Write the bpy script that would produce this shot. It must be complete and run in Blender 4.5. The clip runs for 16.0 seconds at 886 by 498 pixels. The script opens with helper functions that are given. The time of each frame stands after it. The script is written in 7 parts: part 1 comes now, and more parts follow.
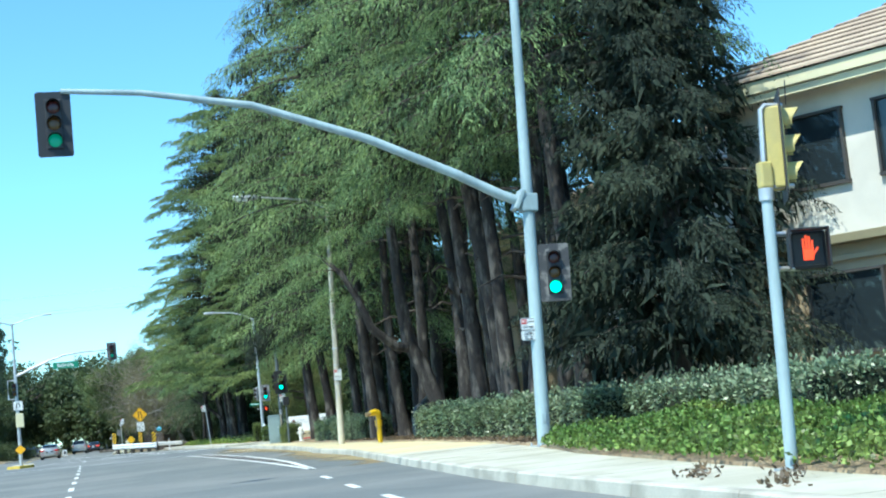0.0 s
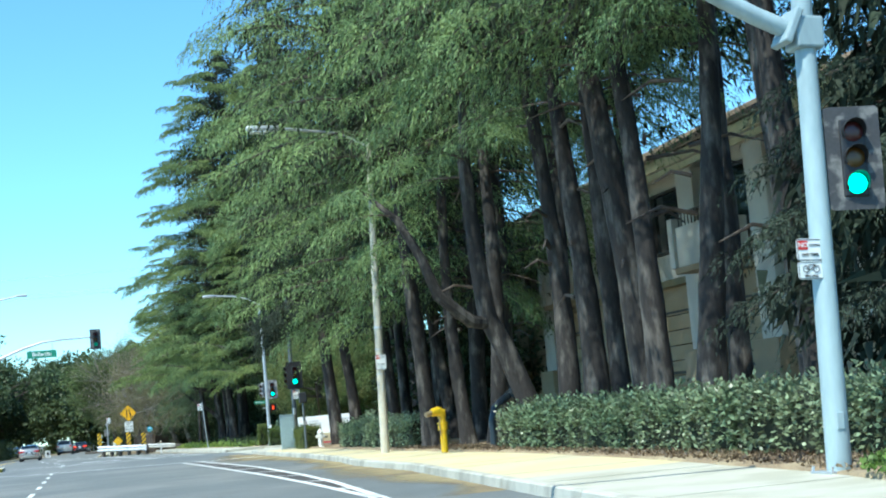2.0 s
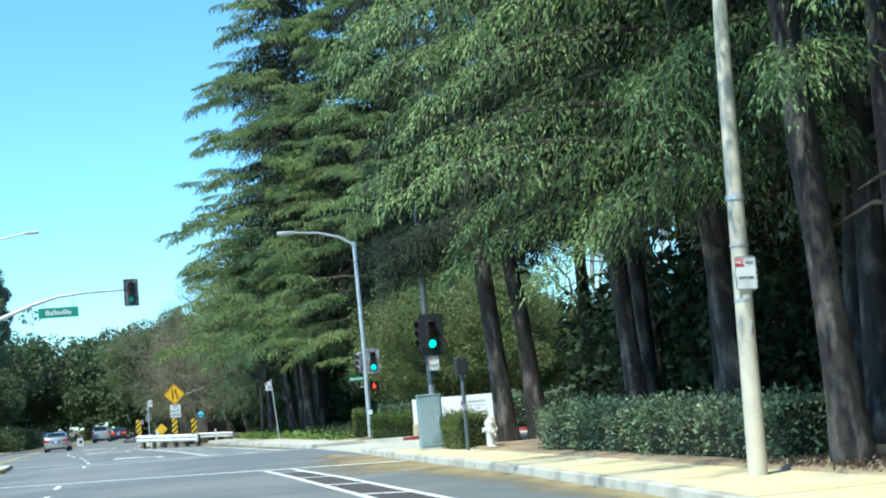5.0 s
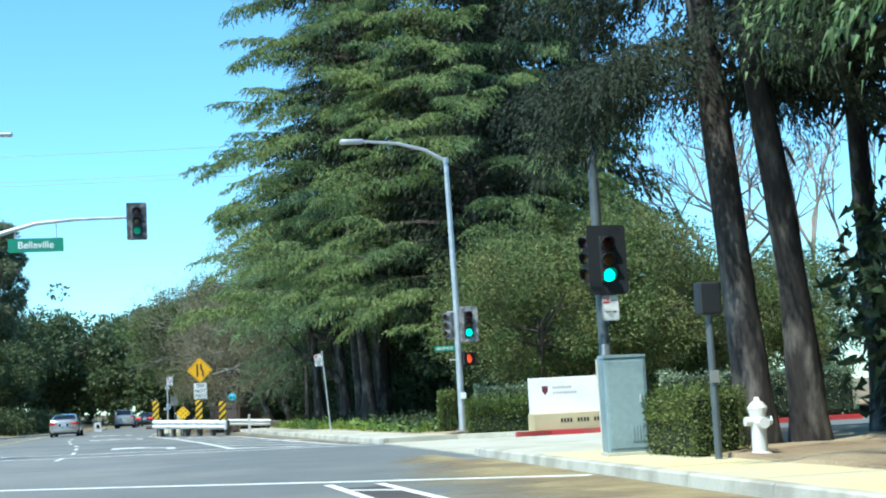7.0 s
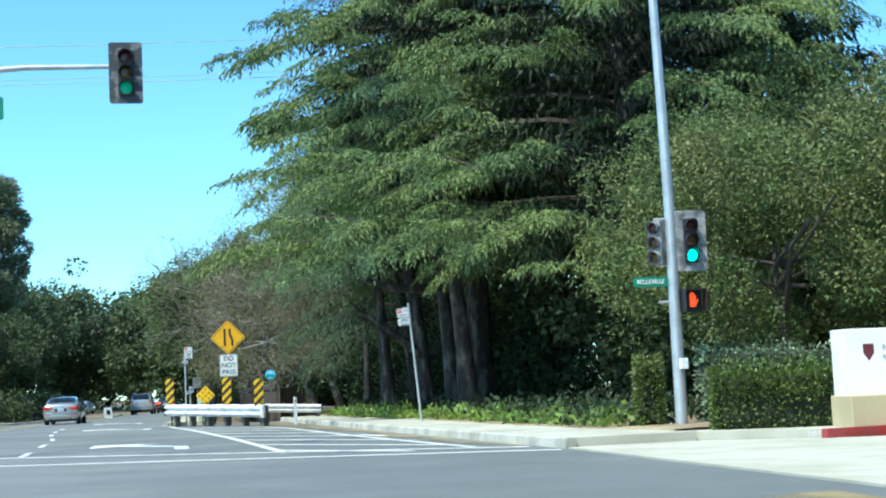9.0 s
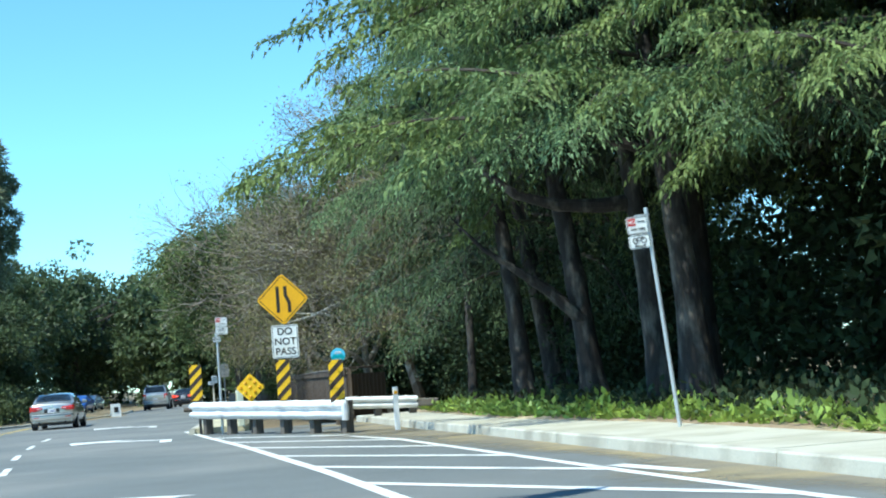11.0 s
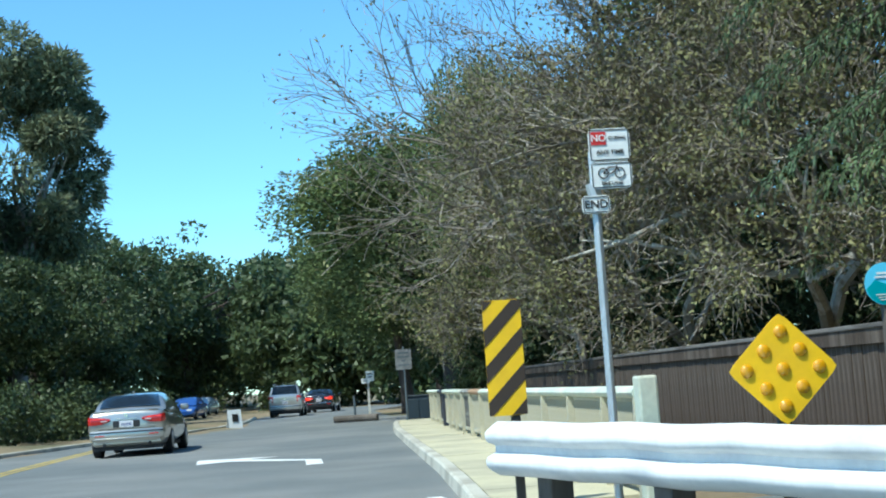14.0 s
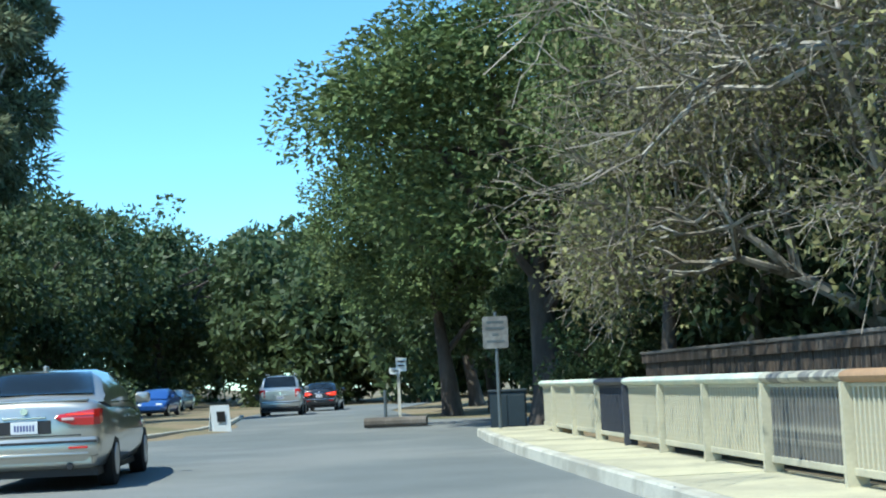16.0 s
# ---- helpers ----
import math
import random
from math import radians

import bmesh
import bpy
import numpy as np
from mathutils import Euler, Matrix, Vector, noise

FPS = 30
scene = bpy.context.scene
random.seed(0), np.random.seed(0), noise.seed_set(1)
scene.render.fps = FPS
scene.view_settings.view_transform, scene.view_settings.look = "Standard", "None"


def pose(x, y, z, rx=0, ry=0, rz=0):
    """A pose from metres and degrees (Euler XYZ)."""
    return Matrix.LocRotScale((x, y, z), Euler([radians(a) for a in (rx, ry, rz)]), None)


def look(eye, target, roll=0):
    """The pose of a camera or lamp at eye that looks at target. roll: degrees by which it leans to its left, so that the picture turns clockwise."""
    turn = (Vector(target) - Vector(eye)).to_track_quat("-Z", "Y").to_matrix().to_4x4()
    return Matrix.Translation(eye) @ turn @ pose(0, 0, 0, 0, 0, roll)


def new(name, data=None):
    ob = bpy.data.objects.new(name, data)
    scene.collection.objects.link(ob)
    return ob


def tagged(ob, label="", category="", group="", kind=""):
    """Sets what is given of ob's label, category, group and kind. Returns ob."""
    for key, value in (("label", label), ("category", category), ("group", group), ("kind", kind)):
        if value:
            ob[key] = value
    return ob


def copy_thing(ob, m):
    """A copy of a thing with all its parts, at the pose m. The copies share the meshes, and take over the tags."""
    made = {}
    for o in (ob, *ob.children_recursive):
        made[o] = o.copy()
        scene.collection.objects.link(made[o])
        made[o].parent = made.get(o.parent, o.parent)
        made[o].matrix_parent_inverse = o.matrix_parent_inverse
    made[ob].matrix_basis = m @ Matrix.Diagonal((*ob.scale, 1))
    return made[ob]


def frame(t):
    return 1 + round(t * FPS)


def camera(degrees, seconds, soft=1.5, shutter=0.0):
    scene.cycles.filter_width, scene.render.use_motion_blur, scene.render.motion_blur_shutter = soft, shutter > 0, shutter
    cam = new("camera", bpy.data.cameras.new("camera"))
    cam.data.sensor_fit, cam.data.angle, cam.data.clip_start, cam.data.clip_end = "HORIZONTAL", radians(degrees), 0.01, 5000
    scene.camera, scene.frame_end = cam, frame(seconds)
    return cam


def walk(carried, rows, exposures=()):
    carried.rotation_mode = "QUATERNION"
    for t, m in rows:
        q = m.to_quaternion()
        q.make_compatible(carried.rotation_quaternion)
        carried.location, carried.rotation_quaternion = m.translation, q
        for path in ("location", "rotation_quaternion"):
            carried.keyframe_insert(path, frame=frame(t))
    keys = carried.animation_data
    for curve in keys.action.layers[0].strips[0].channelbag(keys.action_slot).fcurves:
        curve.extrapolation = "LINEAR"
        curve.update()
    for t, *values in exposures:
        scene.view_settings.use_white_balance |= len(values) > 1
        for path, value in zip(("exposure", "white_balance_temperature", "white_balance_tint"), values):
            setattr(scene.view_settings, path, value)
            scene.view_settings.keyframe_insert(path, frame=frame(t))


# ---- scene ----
cam = camera(34.0, 16.0, soft=2.0)
PATH = [
    (0, (2.057, 3.665, 1.058), (2.582, 5.583, 1.276), -5.8),
    (0.5, (2.342, 6.627, 1.113), (2.883, 8.541, 1.331), -5.8),
    (1, (2.624, 9.781, 1.121), (3.172, 11.691, 1.34), -5.8),
    (1.5, (2.888, 13.165, 1.163), (3.43, 15.078, 1.382), -5.6),
    (2, (3.062, 16.608, 1.153), (3.593, 18.523, 1.375), -5.1),
    (2.5, (3.261, 20.169, 1.153), (3.782, 22.087, 1.378), -4.6),
    (3, (3.516, 23.995, 1.15), (4.028, 25.915, 1.372), -5.0),
    (3.5, (3.737, 27.885, 1.181), (4.242, 29.808, 1.397), -5.5),
    (4, (3.918, 31.881, 1.262), (4.412, 33.808, 1.475), -5.7),
    (4.5, (3.979, 35.792, 1.328), (4.461, 37.722, 1.54), -5.1),
    (5, (3.993, 39.714, 1.427), (4.468, 41.645, 1.633), -4.9),
    (5.2, (4.012, 41.39, 1.445), (4.485, 43.322, 1.651), -4.8),
    (7.3, (5.718, 59.554, 1.056), (6.13, 61.5, 1.26), -2.9),
    (7.5, (5.802, 61.383, 1.046), (6.21, 63.331, 1.247), -2.9),
    (8, (5.968, 65.971, 1.005), (6.368, 67.921, 1.2), -2.9),
    (8.5, (6.102, 70.441, 0.973), (6.495, 72.393, 1.166), -2.8),
    (9, (6.232, 74.878, 0.922), (6.612, 76.832, 1.115), -2.6),
    (9.2, (6.261, 76.612, 0.901), (6.639, 78.567, 1.095), -2.5),
    (11.3, (5.955, 95.049, 1.122), (6.313, 97.01, 1.288), -4.6),
    (11.5, (5.963, 96.828, 1.122), (6.312, 98.791, 1.287), -4.7),
    (12, (5.744, 101.492, 1.129), (6.067, 103.459, 1.298), -4.7),
    (12.5, (5.584, 105.769, 1.076), (5.88, 107.739, 1.255), -4.6),
    (13, (5.292, 110.266, 1.066), (5.562, 112.239, 1.25), -4.7),
    (13.5, (5.118, 114.482, 1.121), (5.353, 116.46, 1.306), -4.6),
    (14, (4.694, 118.964, 1.148), (4.909, 120.944, 1.334), -4.0),
    (14.5, (4.307, 122.94, 1.164), (4.507, 124.921, 1.348), -4.0),
    (15, (3.912, 127.057, 1.089), (4.099, 129.039, 1.273), -2.5),
    (15.5, (3.778, 131.169, 1.054), (3.981, 133.15, 1.239), -2.0),
    (16, (3.652, 135.529, 1.056), (3.898, 137.505, 1.241), -2.6),
]
walk(cam, [(t, look(eye, target, roll)) for t, eye, target, roll in PATH], exposures=[(0, 0.70, 6020, -2), (9, 0.68, 6020, -2), (12.8, 0.68, 6020, -2), (14.2, 0.44, 6020, -2), (15.2, 0.56, 6020, -2), (16, 0.64, 6020, -2)])

# ---- world and sun ----
world = bpy.data.worlds.new("world")
scene.world = world
world.use_nodes = True
wn = world.node_tree
wn.nodes.clear()
sky = wn.nodes.new("ShaderNodeTexSky")
sky.sky_type = "NISHITA"
sky.sun_disc = False
SUN_TO = Vector((-0.42, -0.34, 0.85)).normalized()
sky.sun_elevation = math.asin(SUN_TO.z)
sky.sun_rotation = math.atan2(SUN_TO.x, SUN_TO.y)
sky.air_density, sky.dust_density, sky.ozone_density = 1.0, 0.0, 3.0
wbg = wn.nodes.new("ShaderNodeBackground")
wbg.inputs["Strength"].default_value = 0.15
wout = wn.nodes.new("ShaderNodeOutputWorld")
haze = wn.nodes.new("ShaderNodeMix")
haze.data_type, haze.blend_type = "RGBA", "MULTIPLY"
haze.inputs["Factor"].default_value = 1.0
haze.inputs[7].default_value = (0.67, 0.98, 1.13, 1)
wn.links.new(sky.outputs[0], haze.inputs[6])
wn.links.new(haze.outputs[2], wbg.inputs["Color"])
wn.links.new(wbg.outputs[0], wout.inputs["Surface"])
sun_data = bpy.data.lights.new("sun", "SUN")
sun_data.energy, sun_data.angle, sun_data.color = 4.3, radians(0.53), (1.0, 0.95, 0.86)
sun = new("sun", sun_data)
sun.matrix_world = look((0, 0, 60), Vector((0, 0, 60)) - SUN_TO)

# ---- materials ----
MATS = {}


def mat(name, color, rough=0.6, metal=0.0, vary=0.12, scale=3.0, grain=40.0, bump=0.0, bump_scale=60.0, color2=None,
        mix_scale=0.6, mix_low=0.45, mix_high=0.6, emit=0.0, coat=0.0, island=0.0, stretch=(1, 1, 1), translucent=0.0, spec=0.5):
    """A surface: base colour, a second colour in large patches, fine grain, bump."""
    m = bpy.data.materials.new(name)
    m.use_nodes = True
    nt = m.node_tree
    n, l = nt.nodes, nt.links
    b = n["Principled BSDF"]
    b.inputs["Roughness"].default_value, b.inputs["Metallic"].default_value = rough, metal
    b.inputs["Specular IOR Level"].default_value = spec
    b.inputs["Coat Weight"].default_value = coat
    b.inputs["Coat Roughness"].default_value = 0.05
    geo = n.new("ShaderNodeTexCoord")
    mp = n.new("ShaderNodeMapping")
    mp.inputs["Scale"].default_value = stretch
    l.new(geo.outputs["Object"], mp.inputs["Vector"])

    def tex(s, detail=4.0):
        t = n.new("ShaderNodeTexNoise")
        t.inputs["Scale"].default_value, t.inputs["Detail"].default_value = s, detail
        l.new(mp.outputs["Vector"], t.inputs["Vector"])
        return t

    big = tex(mix_scale, 6.0)
    ramp = n.new("ShaderNodeMapRange")
    ramp.inputs["From Min"].default_value, ramp.inputs["From Max"].default_value = mix_low, mix_high
    l.new(big.outputs["Fac"], ramp.inputs["Value"])
    mix = n.new("ShaderNodeMix")
    mix.data_type = "RGBA"
    l.new(ramp.outputs["Result"], mix.inputs["Factor"])
    mix.inputs[6].default_value = (*color, 1)
    mix.inputs[7].default_value = (*(color2 or [c * (1 - vary) for c in color]), 1)
    fine = tex(grain, 3.0)
    val = n.new("ShaderNodeMapRange")
    val.inputs["To Min"].default_value, val.inputs["To Max"].default_value = 1 - vary * 1.6, 1 + vary * 1.6
    l.new(fine.outputs["Fac"], val.inputs["Value"])
    mid = tex(scale, 3.0)
    val2 = n.new("ShaderNodeMapRange")
    val2.inputs["To Min"].default_value, val2.inputs["To Max"].default_value = 1 - vary, 1 + vary
    l.new(mid.outputs["Fac"], val2.inputs["Value"])
    mul = n.new("ShaderNodeMath")
    mul.operation = "MULTIPLY"
    l.new(val.outputs["Result"], mul.inputs[0])
    l.new(val2.outputs["Result"], mul.inputs[1])
    last = mul.outputs[0]
    if island:
        g = n.new("ShaderNodeNewGeometry")
        r = n.new("ShaderNodeMapRange")
        r.inputs["To Min"].default_value, r.inputs["To Max"].default_value = 1 - island, 1 + island
        l.new(g.outputs["Random Per Island"], r.inputs["Value"])
        m2 = n.new("ShaderNodeMath")
        m2.operation = "MULTIPLY"
        l.new(last, m2.inputs[0])
        l.new(r.outputs["Result"], m2.inputs[1])
        last = m2.outputs[0]
    out = n.new("ShaderNodeMix")
    out.data_type, out.blend_type = "RGBA", "MULTIPLY"
    out.inputs["Factor"].default_value = 1.0
    l.new(mix.outputs[2], out.inputs[6])
    comb = n.new("ShaderNodeCombineColor")
    for i in range(3):
        l.new(last, comb.inputs[i])
    l.new(comb.outputs[0], out.inputs[7])
    l.new(out.outputs[2], b.inputs["Base Color"])
    if emit:
        b.inputs["Emission Color"].default_value = (*color, 1)
        b.inputs["Emission Strength"].default_value = emit
    if bump:
        bt = tex(bump_scale, 5.0)
        bn = n.new("ShaderNodeBump")
        bn.inputs["Strength"].default_value, bn.inputs["Distance"].default_value = min(1.0, bump), 0.02 * bump
        l.new(bt.outputs["Fac"], bn.inputs["Height"])
        l.new(bn.outputs["Normal"], b.inputs["Normal"])
    if translucent:
        tr = n.new("ShaderNodeBsdfTranslucent")
        l.new(out.outputs[2], tr.inputs["Color"])
        ms = n.new("ShaderNodeMixShader")
        ms.inputs[0].default_value = translucent
        l.new(b.outputs[0], ms.inputs[1])
        l.new(tr.outputs[0], ms.inputs[2])
        l.new(ms.outputs[0], n["Material Output"].inputs["Surface"])
    MATS[name] = m
    return m


def leafy(name, color, color2, rough=0.5, island=0.45, translucent=0.3, mix_scale=0.35):
    return mat(name, color, rough, vary=0.12, color2=color2, island=island, translucent=translucent, mix_scale=mix_scale,
               mix_low=0.42, mix_high=0.6, scale=1.5, grain=8, spec=0.35)


asphalt = mat("asphalt", (0.15, 0.163, 0.16), 0.85, vary=0.2, scale=0.7, grain=90, bump=0.5, bump_scale=180, color2=(0.20, 0.206, 0.196), mix_scale=0.16, spec=0.3)
asphalt_dark = mat("asphalt_dark", (0.065, 0.06, 0.056), 0.9, vary=0.2, grain=80, bump=0.5, bump_scale=150, color2=(0.085, 0.075, 0.065), mix_scale=0.5)
concrete = mat("concrete", (0.50, 0.48, 0.39), 0.85, vary=0.1, grain=60, bump=0.3, bump_scale=90, color2=(0.42, 0.40, 0.31), mix_scale=0.8)
concrete_bridge = mat("concrete_bridge", (0.50, 0.46, 0.31), 0.9, vary=0.14, grain=50, bump=0.3, bump_scale=90, color2=(0.40, 0.37, 0.26), mix_scale=0.9)
concrete_pollen = mat("concrete_pollen", (0.60, 0.52, 0.30), 0.9, vary=0.12, grain=50, bump=0.3, bump_scale=90, color2=(0.56, 0.50, 0.34), mix_scale=0.45)
kerb_mat = mat("kerb_concrete", (0.50, 0.48, 0.40), 0.85, vary=0.13, grain=50, bump=0.3, color2=(0.35, 0.33, 0.27), mix_scale=1.2)
kerb_red = mat("kerb_red", (0.42, 0.03, 0.03), 0.6, vary=0.15, grain=30, color2=(0.3, 0.05, 0.045), mix_scale=1.5)
litter_mat = mat("pollen_litter", (0.37, 0.30, 0.15), 1.0, vary=0.25, grain=35, bump=0.6, bump_scale=70, color2=(0.24, 0.18, 0.10), mix_scale=0.7, mix_low=0.4)
dust_mat = mat("gutter_dust", (0.24, 0.21, 0.15), 1.0, vary=0.2, grain=30, bump=0.4, bump_scale=60, color2=(0.34, 0.28, 0.16), mix_scale=0.6, mix_low=0.45)
for m_ in (litter_mat, dust_mat):
    # the litter thins out towards the middle of the road
    n_, l_ = m_.node_tree.nodes, m_.node_tree.links
    cov, tx, ns_, ad, rg = [n_.new("ShaderNode" + k_) for k_ in ("Attribute", "TexCoord", "TexNoise", "Math", "MapRange")]
    cov.attribute_name = "cover"
    ns_.inputs["Scale"].default_value, ns_.inputs["Detail"].default_value, ns_.inputs["Roughness"].default_value = 1.6, 9.0, 0.72
    l_.new(tx.outputs["Object"], ns_.inputs["Vector"])
    l_.new(cov.outputs["Fac"], ad.inputs[0])
    l_.new(ns_.outputs["Fac"], ad.inputs[1])
    rg.inputs["From Min"].default_value, rg.inputs["From Max"].default_value = 0.52, 1.25
    rg.inputs["To Max"].default_value = 0.82
    l_.new(ad.outputs[0], rg.inputs["Value"])
    l_.new(rg.outputs["Result"], n_["Principled BSDF"].inputs["Alpha"])
soil = mat("soil", (0.26, 0.19, 0.115), 1.0, vary=0.3, grain=25, bump=0.8, bump_scale=30, color2=(0.36, 0.285, 0.175), mix_scale=0.5)
dry_ground = mat("dry_ground", (0.22, 0.17, 0.10), 1.0, vary=0.25, grain=12, bump=0.8, bump_scale=14, color2=(0.13, 0.12, 0.06), mix_scale=0.15)
paint_white = mat("road_paint", (0.72, 0.73, 0.70), 0.7, vary=0.08, grain=50, color2=(0.50, 0.51, 0.49), mix_scale=1.4, mix_low=0.5, mix_high=0.72)
paint_yellow = mat("road_paint_yellow", (0.62, 0.45, 0.07), 0.7, vary=0.1, grain=50, color2=(0.45, 0.33, 0.06), mix_scale=1.4)
needle = leafy("cedar_needles", (0.18, 0.262, 0.108), (0.13, 0.21, 0.105), island=0.5, translucent=0.2, rough=0.7)
# Darker copy of the cedar needles, with shade put into the colour.
needle_shade = leafy("cedar_needles_shade", (0.10, 0.145, 0.062), (0.075, 0.12, 0.06), island=0.5, translucent=0.18, rough=0.7)
needle_c = leafy("cedar_needles_fresh", (0.215, 0.30, 0.11), (0.145, 0.225, 0.095), island=0.5, translucent=0.2, rough=0.7)
needle_b = leafy("cedar_needles_light", (0.175, 0.23, 0.072), (0.115, 0.175, 0.068), island=0.5, translucent=0.2, rough=0.7)
# Near-black needles: the shade inside the crowns is put into this colour.
needle_inner_shade = leafy("cedar_needles_inner_shade", (0.035, 0.05, 0.025), (0.045, 0.05, 0.03), island=0.4, translucent=0.1, rough=0.8)
# Also on the cedar by the drive, where the colour stands for shade.
needle_dark = leafy("redwood_and_shade_needles", (0.026, 0.038, 0.026), (0.036, 0.05, 0.03), island=0.4, translucent=0.08, rough=0.85)
oak_leaf = leafy("oak_leaves", (0.10, 0.14, 0.046), (0.13, 0.165, 0.058), island=0.5, translucent=0.2, rough=0.7)
# Darkened oak green: the shade under the canopy is in this colour.
thicket_shade_leaf = leafy("thicket_shade_leaves", (0.034, 0.056, 0.024), (0.05, 0.075, 0.03), island=0.5, translucent=0.12, rough=0.8)
shrub_leaf = leafy("shrub_leaves", (0.095, 0.145, 0.042), (0.165, 0.175, 0.06), island=0.6, translucent=0.2, rough=0.6, mix_scale=0.8)
hedge_leaf = leafy("hedge_leaves", (0.20, 0.25, 0.145), (0.145, 0.205, 0.115), island=0.65, translucent=0.2, rough=0.35)
boxwood_leaf = leafy("boxwood_leaves", (0.10, 0.145, 0.03), (0.13, 0.165, 0.045), island=0.45, translucent=0.25)
litter = leafy("leaf_litter", (0.12, 0.085, 0.055), (0.20, 0.15, 0.09), island=0.6, translucent=0.05)
ivy_leaf = leafy("ivy_leaves", (0.12, 0.20, 0.045), (0.21, 0.28, 0.075), island=0.7, translucent=0.25, rough=0.4, mix_scale=0.9)
lime_leaf = leafy("lime_leaves", (0.30, 0.40, 0.08), (0.20, 0.30, 0.07), island=0.4, translucent=0.35)
euc_leaf = leafy("eucalyptus_leaves", (0.19, 0.21, 0.12), (0.13, 0.165, 0.092), island=0.5, translucent=0.25, rough=0.7)
wood_leaf = leafy("woodland_leaves", (0.062, 0.092, 0.036), (0.085, 0.115, 0.046), island=0.35, translucent=0.25, mix_scale=0.12)
# Hedge cores: near-black, so the gaps between leaves read as shade.
core_shade = mat("hedge_core_shade", (0.02, 0.028, 0.012), 1.0, vary=0.3, grain=10)
bark = mat("cedar_bark", (0.03, 0.026, 0.024), 0.95, vary=0.45, scale=5, grain=22, bump=1.0, bump_scale=9, color2=(0.125, 0.112, 0.098), mix_scale=4.0, mix_low=0.5, mix_high=0.66, stretch=(1, 1, 0.3))
bark_dark = mat("dark_bark", (0.07, 0.055, 0.045), 0.95, vary=0.3, grain=14, bump=1.0, bump_scale=9, color2=(0.11, 0.09, 0.075), mix_scale=2.0, stretch=(1, 1, 0.25))
bark_pale = mat("sycamore_bark", (0.36, 0.33, 0.28), 0.85, vary=0.2, grain=12, bump=0.4, bump_scale=20, color2=(0.17, 0.145, 0.11), mix_scale=2.5, mix_low=0.5, mix_high=0.56)
bark_white = mat("white_sycamore_bark", (0.58, 0.55, 0.48), 0.85, vary=0.15, grain=12, bump=0.3, bump_scale=20, color2=(0.30, 0.27, 0.22), mix_scale=3.0, mix_low=0.52, mix_high=0.6)
twig_mat = mat("twigs", (0.20, 0.17, 0.135), 0.9, vary=0.25, color2=(0.36, 0.315, 0.265), mix_scale=0.6)
galv = mat("galvanised_steel", (0.55, 0.57, 0.58), 0.45, 0.6, vary=0.08, grain=20, color2=(0.45, 0.47, 0.48), mix_scale=2)
pole_blue = mat("pale_blue_pole_paint", (0.36, 0.46, 0.48), 0.45, vary=0.08, grain=18, color2=(0.27, 0.35, 0.37), mix_scale=1.6, stretch=(1, 1, 0.3))
pole_conc = mat("spun_concrete_pole", (0.55, 0.51, 0.40), 0.8, vary=0.12, grain=40, bump=0.2, color2=(0.44, 0.41, 0.33), mix_scale=1.2)
pole_dark = mat("dark_grey_steel", (0.09, 0.11, 0.12), 0.5, 0.2, vary=0.1, grain=20, color2=(0.12, 0.14, 0.15))
signal_black = mat("signal_black", (0.018, 0.02, 0.024), 0.55, vary=0.1, grain=30)
signal_grey = mat("weathered_backplate", (0.045, 0.045, 0.048), 0.6, vary=0.2, grain=25, color2=(0.17, 0.165, 0.155), mix_scale=5, mix_low=0.5, mix_high=0.62)
signal_pale = mat("bleached_backplate", (0.30, 0.30, 0.29), 0.7, vary=0.3, grain=14, color2=(0.10, 0.10, 0.105), mix_scale=5, mix_low=0.42, mix_high=0.62)
signal_yellow = mat("signal_yellow", (0.46, 0.39, 0.15), 0.5, vary=0.08, grain=20, color2=(0.5, 0.42, 0.14), mix_scale=4)
lens_green = mat("green_lens_lit", (0.02, 1.0, 0.62), 0.3, vary=0.02, emit=1.5)
lens_red = mat("red_lens_dark", (0.06, 0.012, 0.012), 0.25, vary=0.05)
lens_amber = mat("amber_lens_dark", (0.10, 0.05, 0.012), 0.25, vary=0.05)
lens_dull = mat("green_lens_dim", (0.01, 0.22, 0.13), 0.3, vary=0.05, emit=0.35)
led_red = mat("red_led", (1.0, 0.09, 0.02), 0.4, vary=0.02, emit=0.75)
sign_white = mat("sign_white", (0.78, 0.80, 0.78), 0.45, vary=0.04, grain=20, color2=(0.70, 0.72, 0.70), mix_scale=3)
sign_yellow = mat("sign_yellow", (0.80, 0.42, 0.008), 0.45, vary=0.05, grain=20, color2=(0.74, 0.38, 0.01), mix_scale=3)
marker_yellow = mat("marker_yellow", (0.85, 0.52, 0.01), 0.45, vary=0.05, grain=20, color2=(0.78, 0.47, 0.015), mix_scale=3)
amber_button = mat("amber_reflector", (0.62, 0.30, 0.005), 0.15, vary=0.08, coat=0.8)
sign_black = mat("sign_black", (0.02, 0.018, 0.016), 0.5, vary=0.05)
sign_brownblack = mat("marker_black", (0.045, 0.03, 0.02), 0.5, vary=0.08)
sign_green = mat("sign_green", (0.02, 0.22, 0.13), 0.45, vary=0.05)
crest_dark = mat("crest_maroon", (0.11, 0.022, 0.03), 0.5, vary=0.2)
faded_grey = mat("faded_lettering", (0.42, 0.42, 0.43), 0.6, vary=0.25, grain=60)
sign_red = mat("sign_red", (0.55, 0.03, 0.03), 0.5, vary=0.05)
sign_grey = mat("sign_back_grey", (0.33, 0.34, 0.33), 0.5, 0.4, vary=0.08)
